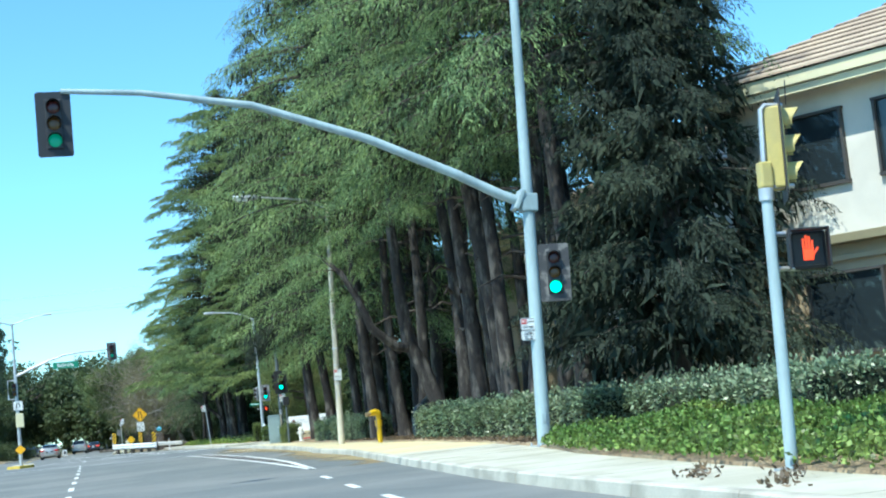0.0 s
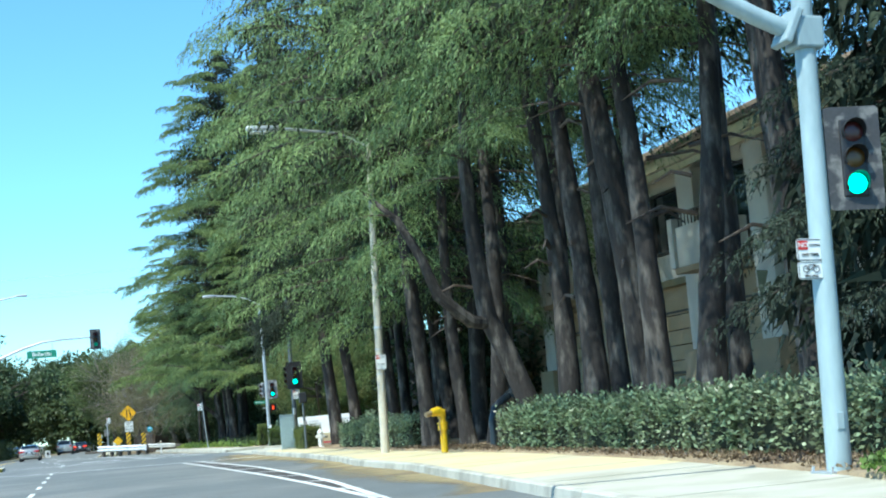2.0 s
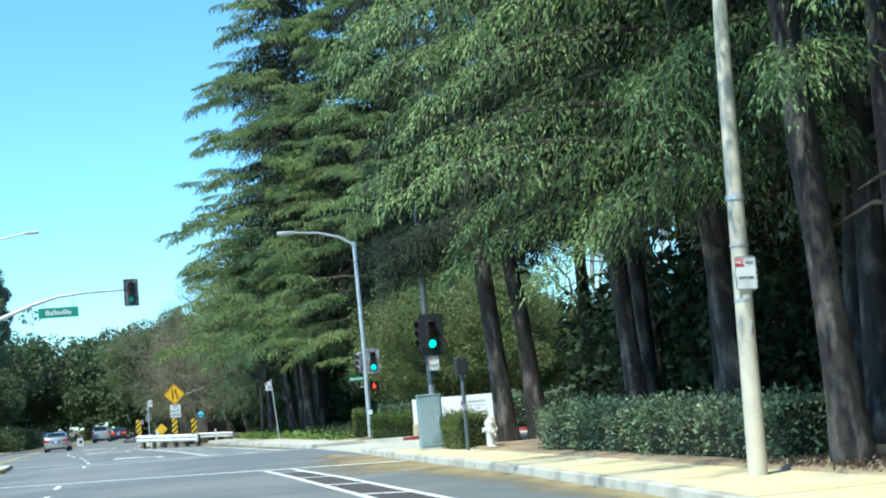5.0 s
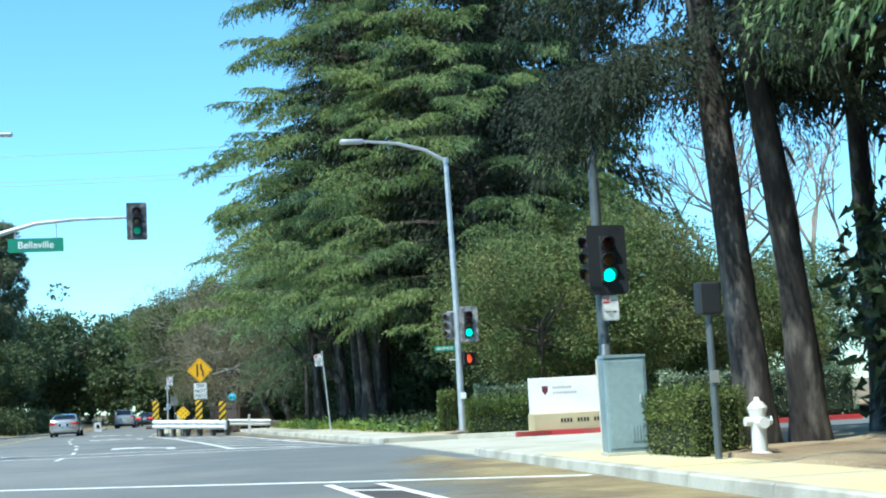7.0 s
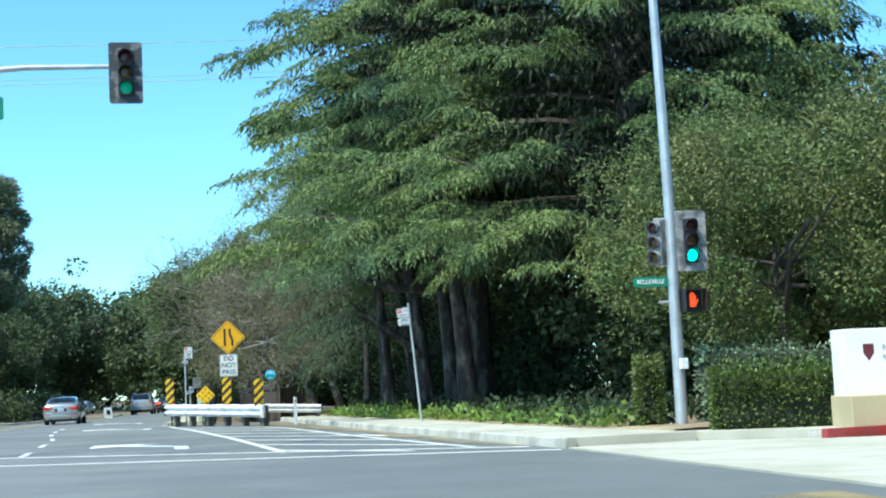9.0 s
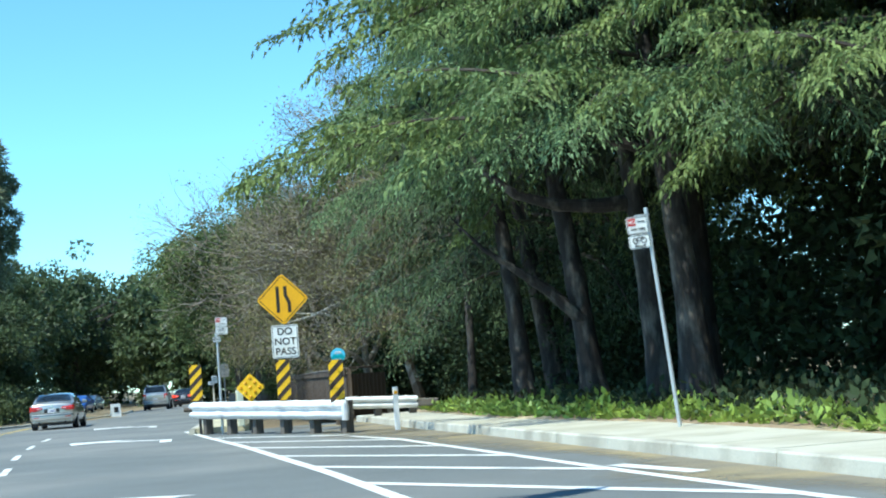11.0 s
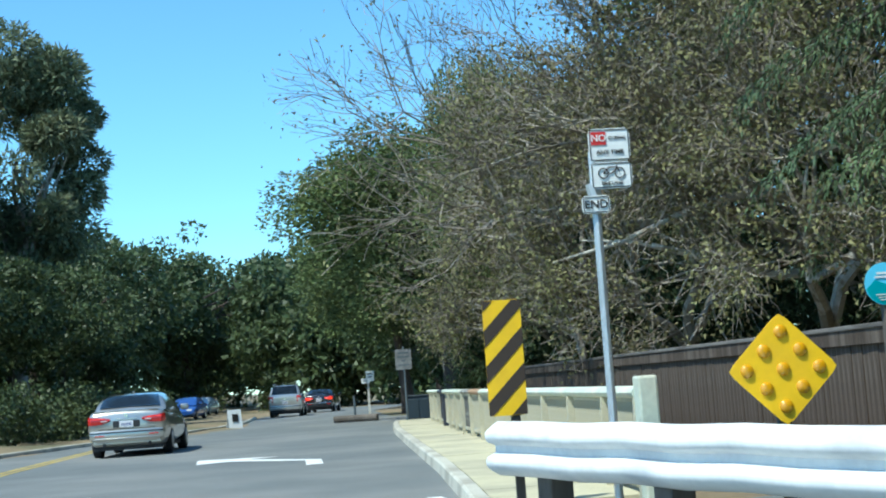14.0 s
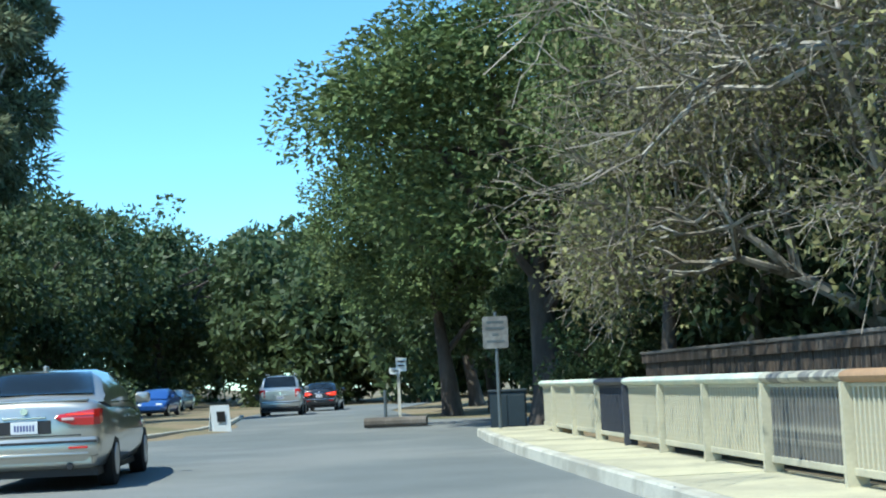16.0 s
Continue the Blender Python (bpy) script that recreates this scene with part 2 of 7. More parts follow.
# Worn grey plate; its colour is lowered to include the shade on it.
sign_worn_shade = mat("worn_shaded_sign", (0.15, 0.15, 0.145), 0.6, vary=0.12, grain=12, color2=(0.21, 0.21, 0.2), mix_scale=5)
sign_blue = mat("sign_light_blue", (0.12, 0.55, 0.80), 0.45, vary=0.04)
sign_teal = mat("sign_teal", (0.01, 0.30, 0.36), 0.45, vary=0.04)
rail_white = mat("guardrail_white_paint", (0.74, 0.74, 0.72), 0.5, vary=0.06, grain=18, color2=(0.50, 0.51, 0.52), mix_scale=1.6, mix_low=0.5, mix_high=0.7, stretch=(1, 1, 1))
post_wood = mat("weathered_post_wood", (0.10, 0.085, 0.07), 0.9, vary=0.25, grain=20, bump=0.6, bump_scale=25, color2=(0.16, 0.14, 0.12), stretch=(1, 1, 0.2))
fence_cap = mat("grey_fence_cap", (0.16, 0.145, 0.13), 0.9, vary=0.25, grain=18, bump=0.5, color2=(0.09, 0.08, 0.07), mix_scale=2.5, stretch=(3, 0.4, 3))
fence_wood = mat("dark_fence_wood", (0.052, 0.035, 0.024), 0.95, vary=0.35, grain=18, bump=0.6, bump_scale=25, color2=(0.10, 0.078, 0.06), mix_scale=1.5, stretch=(3, 3, 0.25), island=0.3)
bridge_paint = mat("bridge_rail_cream", (0.50, 0.465, 0.34), 0.75, vary=0.1, grain=22, color2=(0.42, 0.39, 0.29), mix_scale=1.6, spec=0.25)
bridge_cap = mat("bridge_cap_pale", (0.52, 0.57, 0.47), 0.7, vary=0.12, grain=20, color2=(0.60, 0.58, 0.46), mix_scale=1.4, spec=0.3)
bridge_rust = mat("bridge_cap_rust", (0.36, 0.22, 0.12), 0.7, vary=0.15, grain=18)
bridge_grey = mat("bridge_overpaint_grey", (0.16, 0.155, 0.14), 0.7, vary=0.2, grain=12, color2=(0.40, 0.38, 0.30), mix_scale=3.5, mix_low=0.48, mix_high=0.54)
bridge_dark = mat("bridge_overpaint_dark", (0.035, 0.04, 0.055), 0.7, vary=0.15, grain=12)
stucco = mat("cream_stucco", (0.66, 0.63, 0.55), 0.9, vary=0.06, grain=60, bump=0.3, bump_scale=80, color2=(0.58, 0.55, 0.48), mix_scale=0.6)
stucco_tan = mat("tan_stucco", (0.40, 0.31, 0.20), 0.9, vary=0.08, grain=60, bump=0.3, bump_scale=80, color2=(0.40, 0.31, 0.19), mix_scale=0.6)
trim_cream = mat("cream_trim", (0.66, 0.62, 0.40), 0.6, vary=0.06, color2=(0.58, 0.54, 0.36))
trim_olive = mat("olive_ledge", (0.24, 0.21, 0.12), 0.7, vary=0.1)
roof_tile = mat("flat_roof_tile", (0.50, 0.40, 0.30), 0.85, vary=0.12, grain=25, color2=(0.42, 0.33, 0.25), mix_scale=1.2, island=0.15)
roof_gap = mat("roof_underlay", (0.10, 0.075, 0.06), 0.9, vary=0.15)
glass_dark = mat("dark_window_glass", (0.02, 0.028, 0.032), 0.06, vary=0.05, coat=0.4)
frame_dark = mat("window_frame_dark", (0.06, 0.055, 0.05), 0.5, vary=0.08)
monument_white = mat("monument_white", (0.80, 0.80, 0.78), 0.6, vary=0.03, grain=20, color2=(0.72, 0.72, 0.70), mix_scale=1.0)
monument_tan = mat("monument_tan_stone", (0.50, 0.43, 0.26), 0.85, vary=0.1, grain=40, bump=0.3, color2=(0.44, 0.37, 0.22), mix_scale=1.5)
fdc_yellow = mat("hydrant_yellow", (0.78, 0.50, 0.01), 0.4, vary=0.06, grain=20, color2=(0.66, 0.42, 0.015), mix_scale=4)
brass = mat("dull_brass", (0.42, 0.33, 0.2), 0.5, 0.7, vary=0.15)
hydrant_white = mat("hydrant_white", (0.70, 0.70, 0.66), 0.5, vary=0.08, grain=20)
pipe_dark = mat("dark_green_pipe_paint", (0.018, 0.028, 0.035), 0.45, vary=0.12, grain=20)
cab_mat = mat("cabinet_blue_grey", (0.23, 0.31, 0.32), 0.5, vary=0.1, grain=16, color2=(0.17, 0.235, 0.25), mix_scale=1.4)
wood_brown = mat("cut_wood", (0.56, 0.53, 0.45), 0.85, vary=0.2, grain=20, color2=(0.40, 0.36, 0.29), mix_scale=2, stretch=(1, 1, 0.2))
car_silver = mat("silver_car_paint", (0.50, 0.48, 0.43), 0.3, 0.75, vary=0.02, coat=1.0)
car_suv = mat("champagne_car_paint", (0.52, 0.50, 0.46), 0.32, 0.7, vary=0.02, coat=1.0)
car_black = mat("black_car_paint", (0.012, 0.013, 0.016), 0.25, 0.2, vary=0.02, coat=1.0)
car_blue = mat("blue_car_paint", (0.04, 0.12, 0.40), 0.3, 0.4, vary=0.02, coat=1.0)
car_white = mat("white_car_paint", (0.72, 0.72, 0.70), 0.3, 0.0, vary=0.02, coat=1.0)
car_glass = mat("car_glass", (0.025, 0.035, 0.045), 0.05, vary=0.02, coat=0.6)
syc_leaf = leafy("sycamore_leaves", (0.175, 0.16, 0.078), (0.215, 0.21, 0.09), island=0.65, translucent=0.25, rough=0.7)
lens_pale = mat("pale_lens", (0.62, 0.45, 0.43), 0.2, vary=0.05)
tyre_mat = mat("tyre_rubber", (0.018, 0.018, 0.018), 0.85, vary=0.15, grain=30)
rim_mat = mat("alloy_rim", (0.45, 0.45, 0.46), 0.35, 0.8, vary=0.05)
plastic_black = mat("black_plastic", (0.02, 0.02, 0.022), 0.6, vary=0.08)
chrome = mat("chrome", (0.75, 0.75, 0.75), 0.12, 1.0, vary=0.02)
tail_red = mat("tail_light_red", (0.50, 0.015, 0.012), 0.15, vary=0.05, coat=1.0)
tail_lit = mat("tail_light_lit", (0.9, 0.05, 0.02), 0.2, vary=0.03, emit=0.5)
plate_white = mat("plate_white", (0.70, 0.71, 0.72), 0.45, vary=0.04)
plate_blue = mat("plate_marks", (0.05, 0.07, 0.22), 0.5, vary=0.04)
wire_mat = mat("overhead_wire", (0.55, 0.58, 0.6), 0.4, 0.5, vary=0.05)


# ---- builders ----
def mesh_from(name, verts, faces, material, smooth=False):
    me = bpy.data.meshes.new(name)
    me.from_pydata([tuple(v) for v in verts], [], [tuple(f) for f in faces])
    me.materials.append(material)
    if smooth:
        me.polygons.foreach_set("use_smooth", [True] * len(me.polygons))
    me.update()
    return me


def quads(name, v, material):
    """A mesh of separate four-sided leaves from an array n x 4 x 3."""
    n = len(v)
    me = bpy.data.meshes.new(name)
    me.vertices.add(n * 4)
    me.vertices.foreach_set("co", np.ascontiguousarray(v, dtype=np.float32).ravel())
    me.loops.add(n * 4)
    me.loops.foreach_set("vertex_index", np.arange(n * 4, dtype=np.int32))
    me.polygons.add(n)
    me.polygons.foreach_set("loop_start", np.arange(0, n * 4, 4, dtype=np.int32))
    me.polygons.foreach_set("loop_total", np.full(n, 4, dtype=np.int32))
    me.materials.append(material)
    me.update()
    me.validate()
    return me


def thing(name, label, category, m=None, group="", kind=""):
    ob = new(name)
    ob.empty_display_size = 0.2
    tagged(ob, label, category, group, kind)
    if m is not None:
        ob.matrix_basis = m
    return ob


def part(name, bm, material, parent, label="", smooth=False, m=None):
    """Links a bmesh (or a finished mesh) as one mesh object under a thing or a part."""
    if isinstance(bm, bmesh.types.BMesh):
        me = bpy.data.meshes.new(name)
        bm.to_mesh(me)
        bm.free()
        me.materials.append(material)
        if smooth:
            me.polygons.foreach_set("use_smooth", [True] * len(me.polygons))
            me.set_sharp_from_angle(angle=radians(38))
    else:
        me = bm
    ob = new(name, me)
    ob.parent = parent
    if m is not None:
        ob.matrix_basis = m
    if label:
        tagged(ob, label)
    return ob


def box(sx, sy, sz, x=0, y=0, z=0, bevel=0.0, bm=None, rot=None):
    """A block with its centre at x, y, z."""
    bm = bm or bmesh.new()
    r = bmesh.ops.create_cube(bm, size=1.0)
    mt = Matrix.Translation((x, y, z)) @ (rot or Matrix.Identity(4)) @ Matrix.Diagonal((sx, sy, sz, 1))
    bmesh.ops.transform(bm, matrix=mt, verts=r["verts"])
    if bevel:
        es = list({e for v in r["verts"] for e in v.link_edges})
        bmesh.ops.bevel(bm, geom=es, offset=bevel, segments=2, affect="EDGES", profile=0.5)
    return bm


def tube(points, radii, sides=10, bm=None, cap=True):
    """A round bar along points with a radius at each of them."""
    bm = bm or bmesh.new()
    pts = [Vector(p) for p in points]
    if not isinstance(radii, (list, tuple)):
        radii = [radii] * len(pts)
    rings = []
    ref = Vector((0, 0, 1))
    first = (pts[1] - pts[0]).normalized()
    if abs(first.z) > 0.9:
        ref = Vector((0, 1, 0))
    for i, p in enumerate(pts):
        d = (pts[min(i + 1, len(pts) - 1)] - pts[max(i - 1, 0)]).normalized()
        a = d.cross(ref).normalized()
        b = a.cross(d).normalized()
        rings.append([bm.verts.new(p + float(radii[i]) * (math.cos(k * math.tau / sides) * a + math.sin(k * math.tau / sides) * b)) for k in range(sides)])
    for r0, r1 in zip(rings, rings[1:]):
        for k in range(sides):
            bm.faces.new((r0[k], r0[(k + 1) % sides], r1[(k + 1) % sides], r1[k]))
    if cap:
        bm.faces.new(list(reversed(rings[0])))
        bm.faces.new(rings[-1])
    bmesh.ops.recalc_face_normals(bm, faces=bm.faces)
    return bm


def prism(outline, depth, bm=None, m=None):
    """A flat outline (x, z pairs) made solid along y, from y = 0 back to depth."""
    bm = bm or bmesh.new()
    a = [bm.verts.new((x, 0, z)) for x, z in outline]
    b = [bm.verts.new((x, depth, z)) for x, z in outline]
    n = len(a)
    bm.faces.new(a)
    bm.faces.new(list(reversed(b)))
    for i in range(n):
        bm.faces.new((a[i], b[i], b[(i + 1) % n], a[(i + 1) % n]))
    if m is not None:
        bmesh.ops.transform(bm, matrix=m, verts=a + b)
    bmesh.ops.recalc_face_normals(bm, faces=bm.faces)
    return bm


def round_rect(w, h, r, n=5, cx=0.0, cz=0.0):
    out = []
    for sx, sz, a0 in ((1, 1, 0), (-1, 1, 90), (-1, -1, 180), (1, -1, 270)):
        for k in range(n + 1):
            a = radians(a0 + 90 * k / n)
            out.append((cx + sx * (w / 2 - r) + r * math.cos(a), cz + sz * (h / 2 - r) + r * math.sin(a)))
    return out


def slab(outline, z0, z1, bm=None):
    """A ground outline (x, y pairs) made solid from z0 to z1."""
    bm = bm or bmesh.new()
    a = [bm.verts.new((x, y, z0)) for x, y in outline]
    b = [bm.verts.new((x, y, z1)) for x, y in outline]
    n = len(a)
    bm.faces.new(list(reversed(a)))
    bm.faces.new(b)
    for i in range(n):
        bm.faces.new((a[i], a[(i + 1) % n], b[(i + 1) % n], b[i]))
    bmesh.ops.recalc_face_normals(bm, faces=bm.faces)
    return bm


def text_mesh(words, size, material, extrude=0.002, align="CENTER", bold=0.0):
    """Flat lettering as a mesh that faces -y, its middle at the origin."""
    cu = bpy.data.curves.new("letters", "FONT")
    cu.body, cu.size, cu.extrude = words, size, extrude
    cu.align_x, cu.align_y = align, "CENTER"
    cu.offset = bold * size
    ob = bpy.data.objects.new("letters", cu)
    scene.collection.objects.link(ob)
    dg = bpy.context.evaluated_depsgraph_get()
    me = bpy.data.meshes.new_from_object(ob.evaluated_get(dg))
    bpy.data.objects.remove(ob)
    bpy.data.curves.remove(cu)
    me.transform(Matrix.Rotation(radians(90), 4, "X"))
    me.materials.clear()
    me.materials.append(material)
    return me


def along(path, y):
    """x of a line of (x, y) corners at y."""
    for (x0, y0), (x1, y1) in zip(path, path[1:]):
        if y0 <= y <= y1:
            return x0 + (x1 - x0) * (y - y0) / (y1 - y0)
    return path[0][0] if y < path[0][1] else path[-1][0]


# ---- ground, road and pavements ----
KERB = [(6.6, -40), (6.9, 0), (7.2, 12), (7.6, 20), (7.85, 24), (8.65, 32), (9.6, 41), (10.1, 46), (10.3, 53), (10.75, 57), (11.2, 65), (11.35, 72), (11.6, 80), (11.75, 84)]
KERB2 = [(11.85, 95.2), (11.6, 100), (11.3, 108), (11.0, 117), (10.75, 122), (10.6, 128), (10.5, 131)]
KERB3 = [(6.1, 130.6), (6.3, 134), (6.5, 138), (6.85, 148), (7.15, 156), (7.45, 161), (7.7, 164)]
LEFT = [(-8.5, -40), (-8.5, 90), (-7.0, 120), (-5.2, 145), (-3.6, 157), (-2.0, 164), (0.3, 171), (1.7, 177), (2.4, 184), (2.6, 200), (5.0, 225)]


def sheet(name, xs, ys, height, material, label, category):
    """A ground sheet over a grid."""
    verts = [(x, y, height(x, y)) for y in ys for x in xs]
    nx = len(xs)
    faces = [(j * nx + i, j * nx + i + 1, (j + 1) * nx + i + 1, (j + 1) * nx + i) for j in range(len(ys) - 1) for i in range(nx - 1)]
    return tagged(new(name, mesh_from(name, verts, faces, material, True)), label, category, kind="structure")


def ground_height(x, y):
    left = along(LEFT, y)
    if x < left - 0.5:
        d = left - 0.5 - x
        if 166 < y < 262 and x > -16:
            return 0.03 + 0.22 * math.exp(-((d - 1.2) / 0.9) ** 2) * max(0.0, min(1.0, (y - 172) / 6, (196 - y) / 6))
        return -0.03 + min(2.2, 0.16 * d) * (1 if y > 110 else 0.15) + 0.12 * noise.noise((x * 0.3, y * 0.3, 0))
    if x > 13.2 and 78.5 < y < 97:
        return -0.06
    if x > 13.2:
        return -0.03 + 0.18 * min(1, (x - 13.2) / 2) - (1.2 if 131 < y < 163 and x > 13.5 else 0)
    if 9.2 < x <= 13.2 and 133 < y < 161:
        return -0.35
    return -0.03


grid_x = [-2500, -400, -120, -60, -40] + [-30 + i for i in range(0, 26)] + [-4, -2, 0, 3, 6, 9.2, 9.3, 11, 13.2, 14, 15.2, 20, 30, 50, 90, 200, 600, 2500]
grid_y = [-2500, -500, -120, -60, -20] + [i * 4 for i in range(0, 60)] + [260, 300, 400, 700, 2500]
sheet("ground", grid_x, grid_y, ground_height, dry_ground, "dry brown verge and bank under the trees", "ground")

# the carriageway
road_left = [(along(LEFT, y), y) for y in (-40, 20, 60, 90, 105, 120, 132, 145, 157, 164, 171, 177, 184, 192, 200, 212, 225)]
road_right = [p for p in KERB] + [(11.75, 84), (11.85, 95.2)] + KERB2[1:] + [(9.6, 131.5), (6.05, 130.6)] + KERB3[1:] + [(14.0, 166), (16, 171), (14, 175), (8.6, 180), (9.0, 200), (14, 225)]
seen_pts = []
for p in road_right:
    if not seen_pts or (Vector(p) - Vector(seen_pts[-1])).length > 0.05:
        seen_pts.append(p)
road_bm = bmesh.new()
ring = [road_bm.verts.new((x, y, 0)) for x, y in seen_pts + list(reversed(road_left))]
road_face = road_bm.faces.new(ring)
bmesh.ops.triangulate(road_bm, faces=[road_face])
bmesh.ops.recalc_face_normals(road_bm, faces=road_bm.faces)
for f in road_bm.faces:
    if f.normal.z < 0:
        f.normal_flip()
road_me = bpy.data.meshes.new("road")
road_bm.to_mesh(road_me)
road_me.materials.append(asphalt)
tagged(new("road", road_me), "worn grey asphalt road with patches", "road", kind="structure")


def kerb_run(name, path, material, width=0.16, z=0.15, label="pale concrete kerb with worn edge"):
    """A kerb of lengths, each about 2.4 m, along a line; the road side is the line itself."""
    root = thing(name, label, "kerb", kind="structure")
    total = []
    for (x0, y0), (x1, y1) in zip(path, path[1:]):
        d = math.hypot(x1 - x0, y1 - y0)
        n = max(1, round(d / 2.4))
        for i in range(n):
            a = Vector((x0 + (x1 - x0) * i / n, y0 + (y1 - y0) * i / n, 0))
            b = Vector((x0 + (x1 - x0) * (i + 1) / n, y0 + (y1 - y0) * (i + 1) / n, 0))
            total.append((a, b))
    for a, b in total:
        d = (b - a).normalized()
        nrm = Vector((d.y, -d.x, 0))
        g = 0.006
        prof = [(-0.02, -0.05), (0.0, 0.0), (0.015, z - 0.02), (0.04, z), (width, z), (width, -0.05)]
        verts = []
        for q in (a + d * g, b - d * g):
            verts += [q + nrm * u + Vector((0, 0, w)) for u, w in prof]
        k = len(prof)
        faces = [tuple(range(k)), tuple(range(2 * k - 1, k - 1, -1))] + [(i, (i + 1) % k, k + (i + 1) % k, k + i) for i in range(k)]
        part("kerbstone", mesh_from("kerbstone", verts, faces, material), material, root)
    return root


def pavement(name, front, back, y0, y1, step, pick, label, z=0.148):
    """Concrete panels between two lines, with open joints."""
    root = thing(name, label, "pavement", kind="structure")
    n = max(1, round((y1 - y0) / step))
    for i in range(n):
        a, b = y0 + (y1 - y0) * i / n + 0.008, y0 + (y1 - y0) * (i + 1) / n - 0.008
        outline = [(along(front, a) + 0.17, a), (along(back, a), a), (along(back, b), b), (along(front, b) + 0.17, b)]
        dz = random.uniform(-0.004, 0.004)
        part("slab", slab(outline, -0.04, z + dz), pick((a + b) / 2), root)
    return root


BACK = [(8.2, -40), (8.3, 10), (8.6, 15), (9.2, 20), (9.8, 25), (11.0, 31), (11.9, 38), (12.5, 46), (12.5, 50), (12.6, 58), (12.9, 71), (13.0, 80), (14.3, 84)]
BACK2 = [(13.9, 95.2), (13.3, 99), (13.1, 104), (12.95, 110.4), (12.9, 113), (12.5, 116), (12.05, 120.3), (12.1, 126.5), (12.0, 131)]
BACK3 = [(7.65, 130.6), (8.1, 140), (8.2, 146), (8.3, 153), (8.75, 162), (9.6, 164)]
def pick_slab(y):
    return concrete_pollen if 36 < y < 80 else concrete


pavement("pavement", KERB, BACK, -20, 84, 1.5, pick_slab, "concrete pavement dusted yellow with pollen")
pavement("pavement_east", KERB2, BACK2, 95.3, 131, 1.5, lambda y: concrete, "pale concrete pavement beside the planted verge")
pavement("pavement_bridge", KERB3, BACK3, 130.7, 164, 1.8, lambda y: concrete_bridge, "pale concrete pavement along the bridge rail")
kerb_run("kerb", KERB[1:], kerb_mat)
kerb_run("kerb_east", KERB2, kerb_mat)
kerb_run("kerb_bridge", KERB3, kerb_mat)
kerb_run("kerb_far", [(2.6, 198), (2.4, 184), (1.7, 177), (0.3, 171), (-2.0, 164), (-3.6, 157)], kerb_mat, 0.16, 0.12)
# the drive: a flush concrete apron and pale asphalt behind it
drive = thing("driveway", "pale concrete driveway apron flush with the road", "driveway", kind="structure")
part("apron", slab([(11.77, 84.02), (14.3, 84.02), (17.0, 84.5), (19.5, 86.0), (19.5, 93.0), (15.5, 93.5), (13.6, 95.1), (11.87, 95.1)], -0.05, 0.022), concrete, drive)
part("drive_surface", slab([(19.52, 80), (40, 78), (40, 93), (19.52, 93.0)], -0.05, 0.02), asphalt, drive)
kerb_run("kerb_red_lane", [(15.1, 93.75), (16.1, 93.9), (19.6, 92.6), (24, 92.0)], kerb_red, 0.16, 0.15, "red-painted fire lane kerb under the monument sign")
fl = part("lettering", text_mesh("FIRE LANE - NO PARKING", 0.13, paint_white), paint_white, bpy.data.objects["kerb_red_lane"], "white painted words")
fl.matrix_basis = pose(15.62, 93.80, 0.075, 0, 0, 8.5)
# planted ground behind the pavement
def bed(name, outline_front, back_x, y0, y1, rise, label):
    ys = np.arange(y0, y1 + 0.01, 0.5)
    xs = [0, 0, 0.02, 0.05, 0.09, 0.14, 0.2, 0.27, 0.35, 0.6, 0.8, 1.0]
    verts, faces = [], []
    for y in ys:
        a, b = along(outline_front, y) + 0.01, back_x
        for i, u in enumerate(xs):
            z = 0.13 + rise(u, y) + 0.05 * noise.noise((u * 9, y * 0.8, 3)) + 0.03 * noise.noise((u * 40, y * 2.3, 8))
            verts.append((a + (b - a) * u, y, z if i else -0.05))
    k = len(xs)
    for j in range(len(ys) - 1):
        for i in range(k - 1):
            faces.append((j * k + i, j * k + i + 1, (j + 1) * k + i + 1, (j + 1) * k + i))
    return tagged(new(name, mesh_from(name, verts, faces, soil, True)), label, "planting bed", kind="structure")


def bank(u, y):
    return 0.05 + 0.35 * min(1, u * 1.6) * max(0.0, min(1, (33 - y) / 6))


bed("bed_front", BACK, 21.0, -10, 84, bank, "brown soil bed with fallen needles and bark")
bed("bed_east", BACK2, 30.0, 96, 131, lambda u, y: 0.04 + 0.2 * u, "shaded brown soil under the cedars")
part("bed_corner", slab([(13.5, 95.9), (14.25, 95.05), (15.0, 94.25), (15.6, 93.85), (18.5, 94.6), (18.5, 98.0), (14.2, 99.5), (13.3, 98.6)], -0.1, 0.135), concrete, bpy.data.objects["bed_east"], "concrete strip along the hedge")
# drifts of pollen and needles in the gutter
random.seed(4)


def drift(name, line, y0, y1, w0, w1, z=0.0035, material=None):
    ys = np.arange(y0, y1, 0.5)
    left, right = [], []
    for y in ys:
        x = along(line, y)
        w = w0 + (w1 - w0) * (y - y0) / (y1 - y0)
        left.append((x - max(0.15, 1.7 * w * (0.75 + 0.6 * noise.noise((y * 0.35, 1.5, 0)))), y, z))
        right.append((x - 0.01, y, z))
    n = len(ys)
    me = mesh_from(name, left + right, [(i, n + i, n + i + 1, i + 1) for i in range(n - 1)], material or litter_mat)
    me.attributes.new("cover", "FLOAT", "POINT").data.foreach_set("value", [0.0] * n + [1.0] * n)
    return tagged(new(name, me), "yellow-brown drift of pollen and needles in the gutter", "leaf litter", kind="stuff")


drift("gutter_litter", KERB, 36, 83, 0.9, 0.7)
drift("gutter_litter", KERB2, 97, 130.5, 0.7, 1.5, 0.0035, dust_mat)
drift("gutter_litter", [(11.0, 66), (11.4, 90)], 70, 86, 2.2, 0.5, 0.0055)


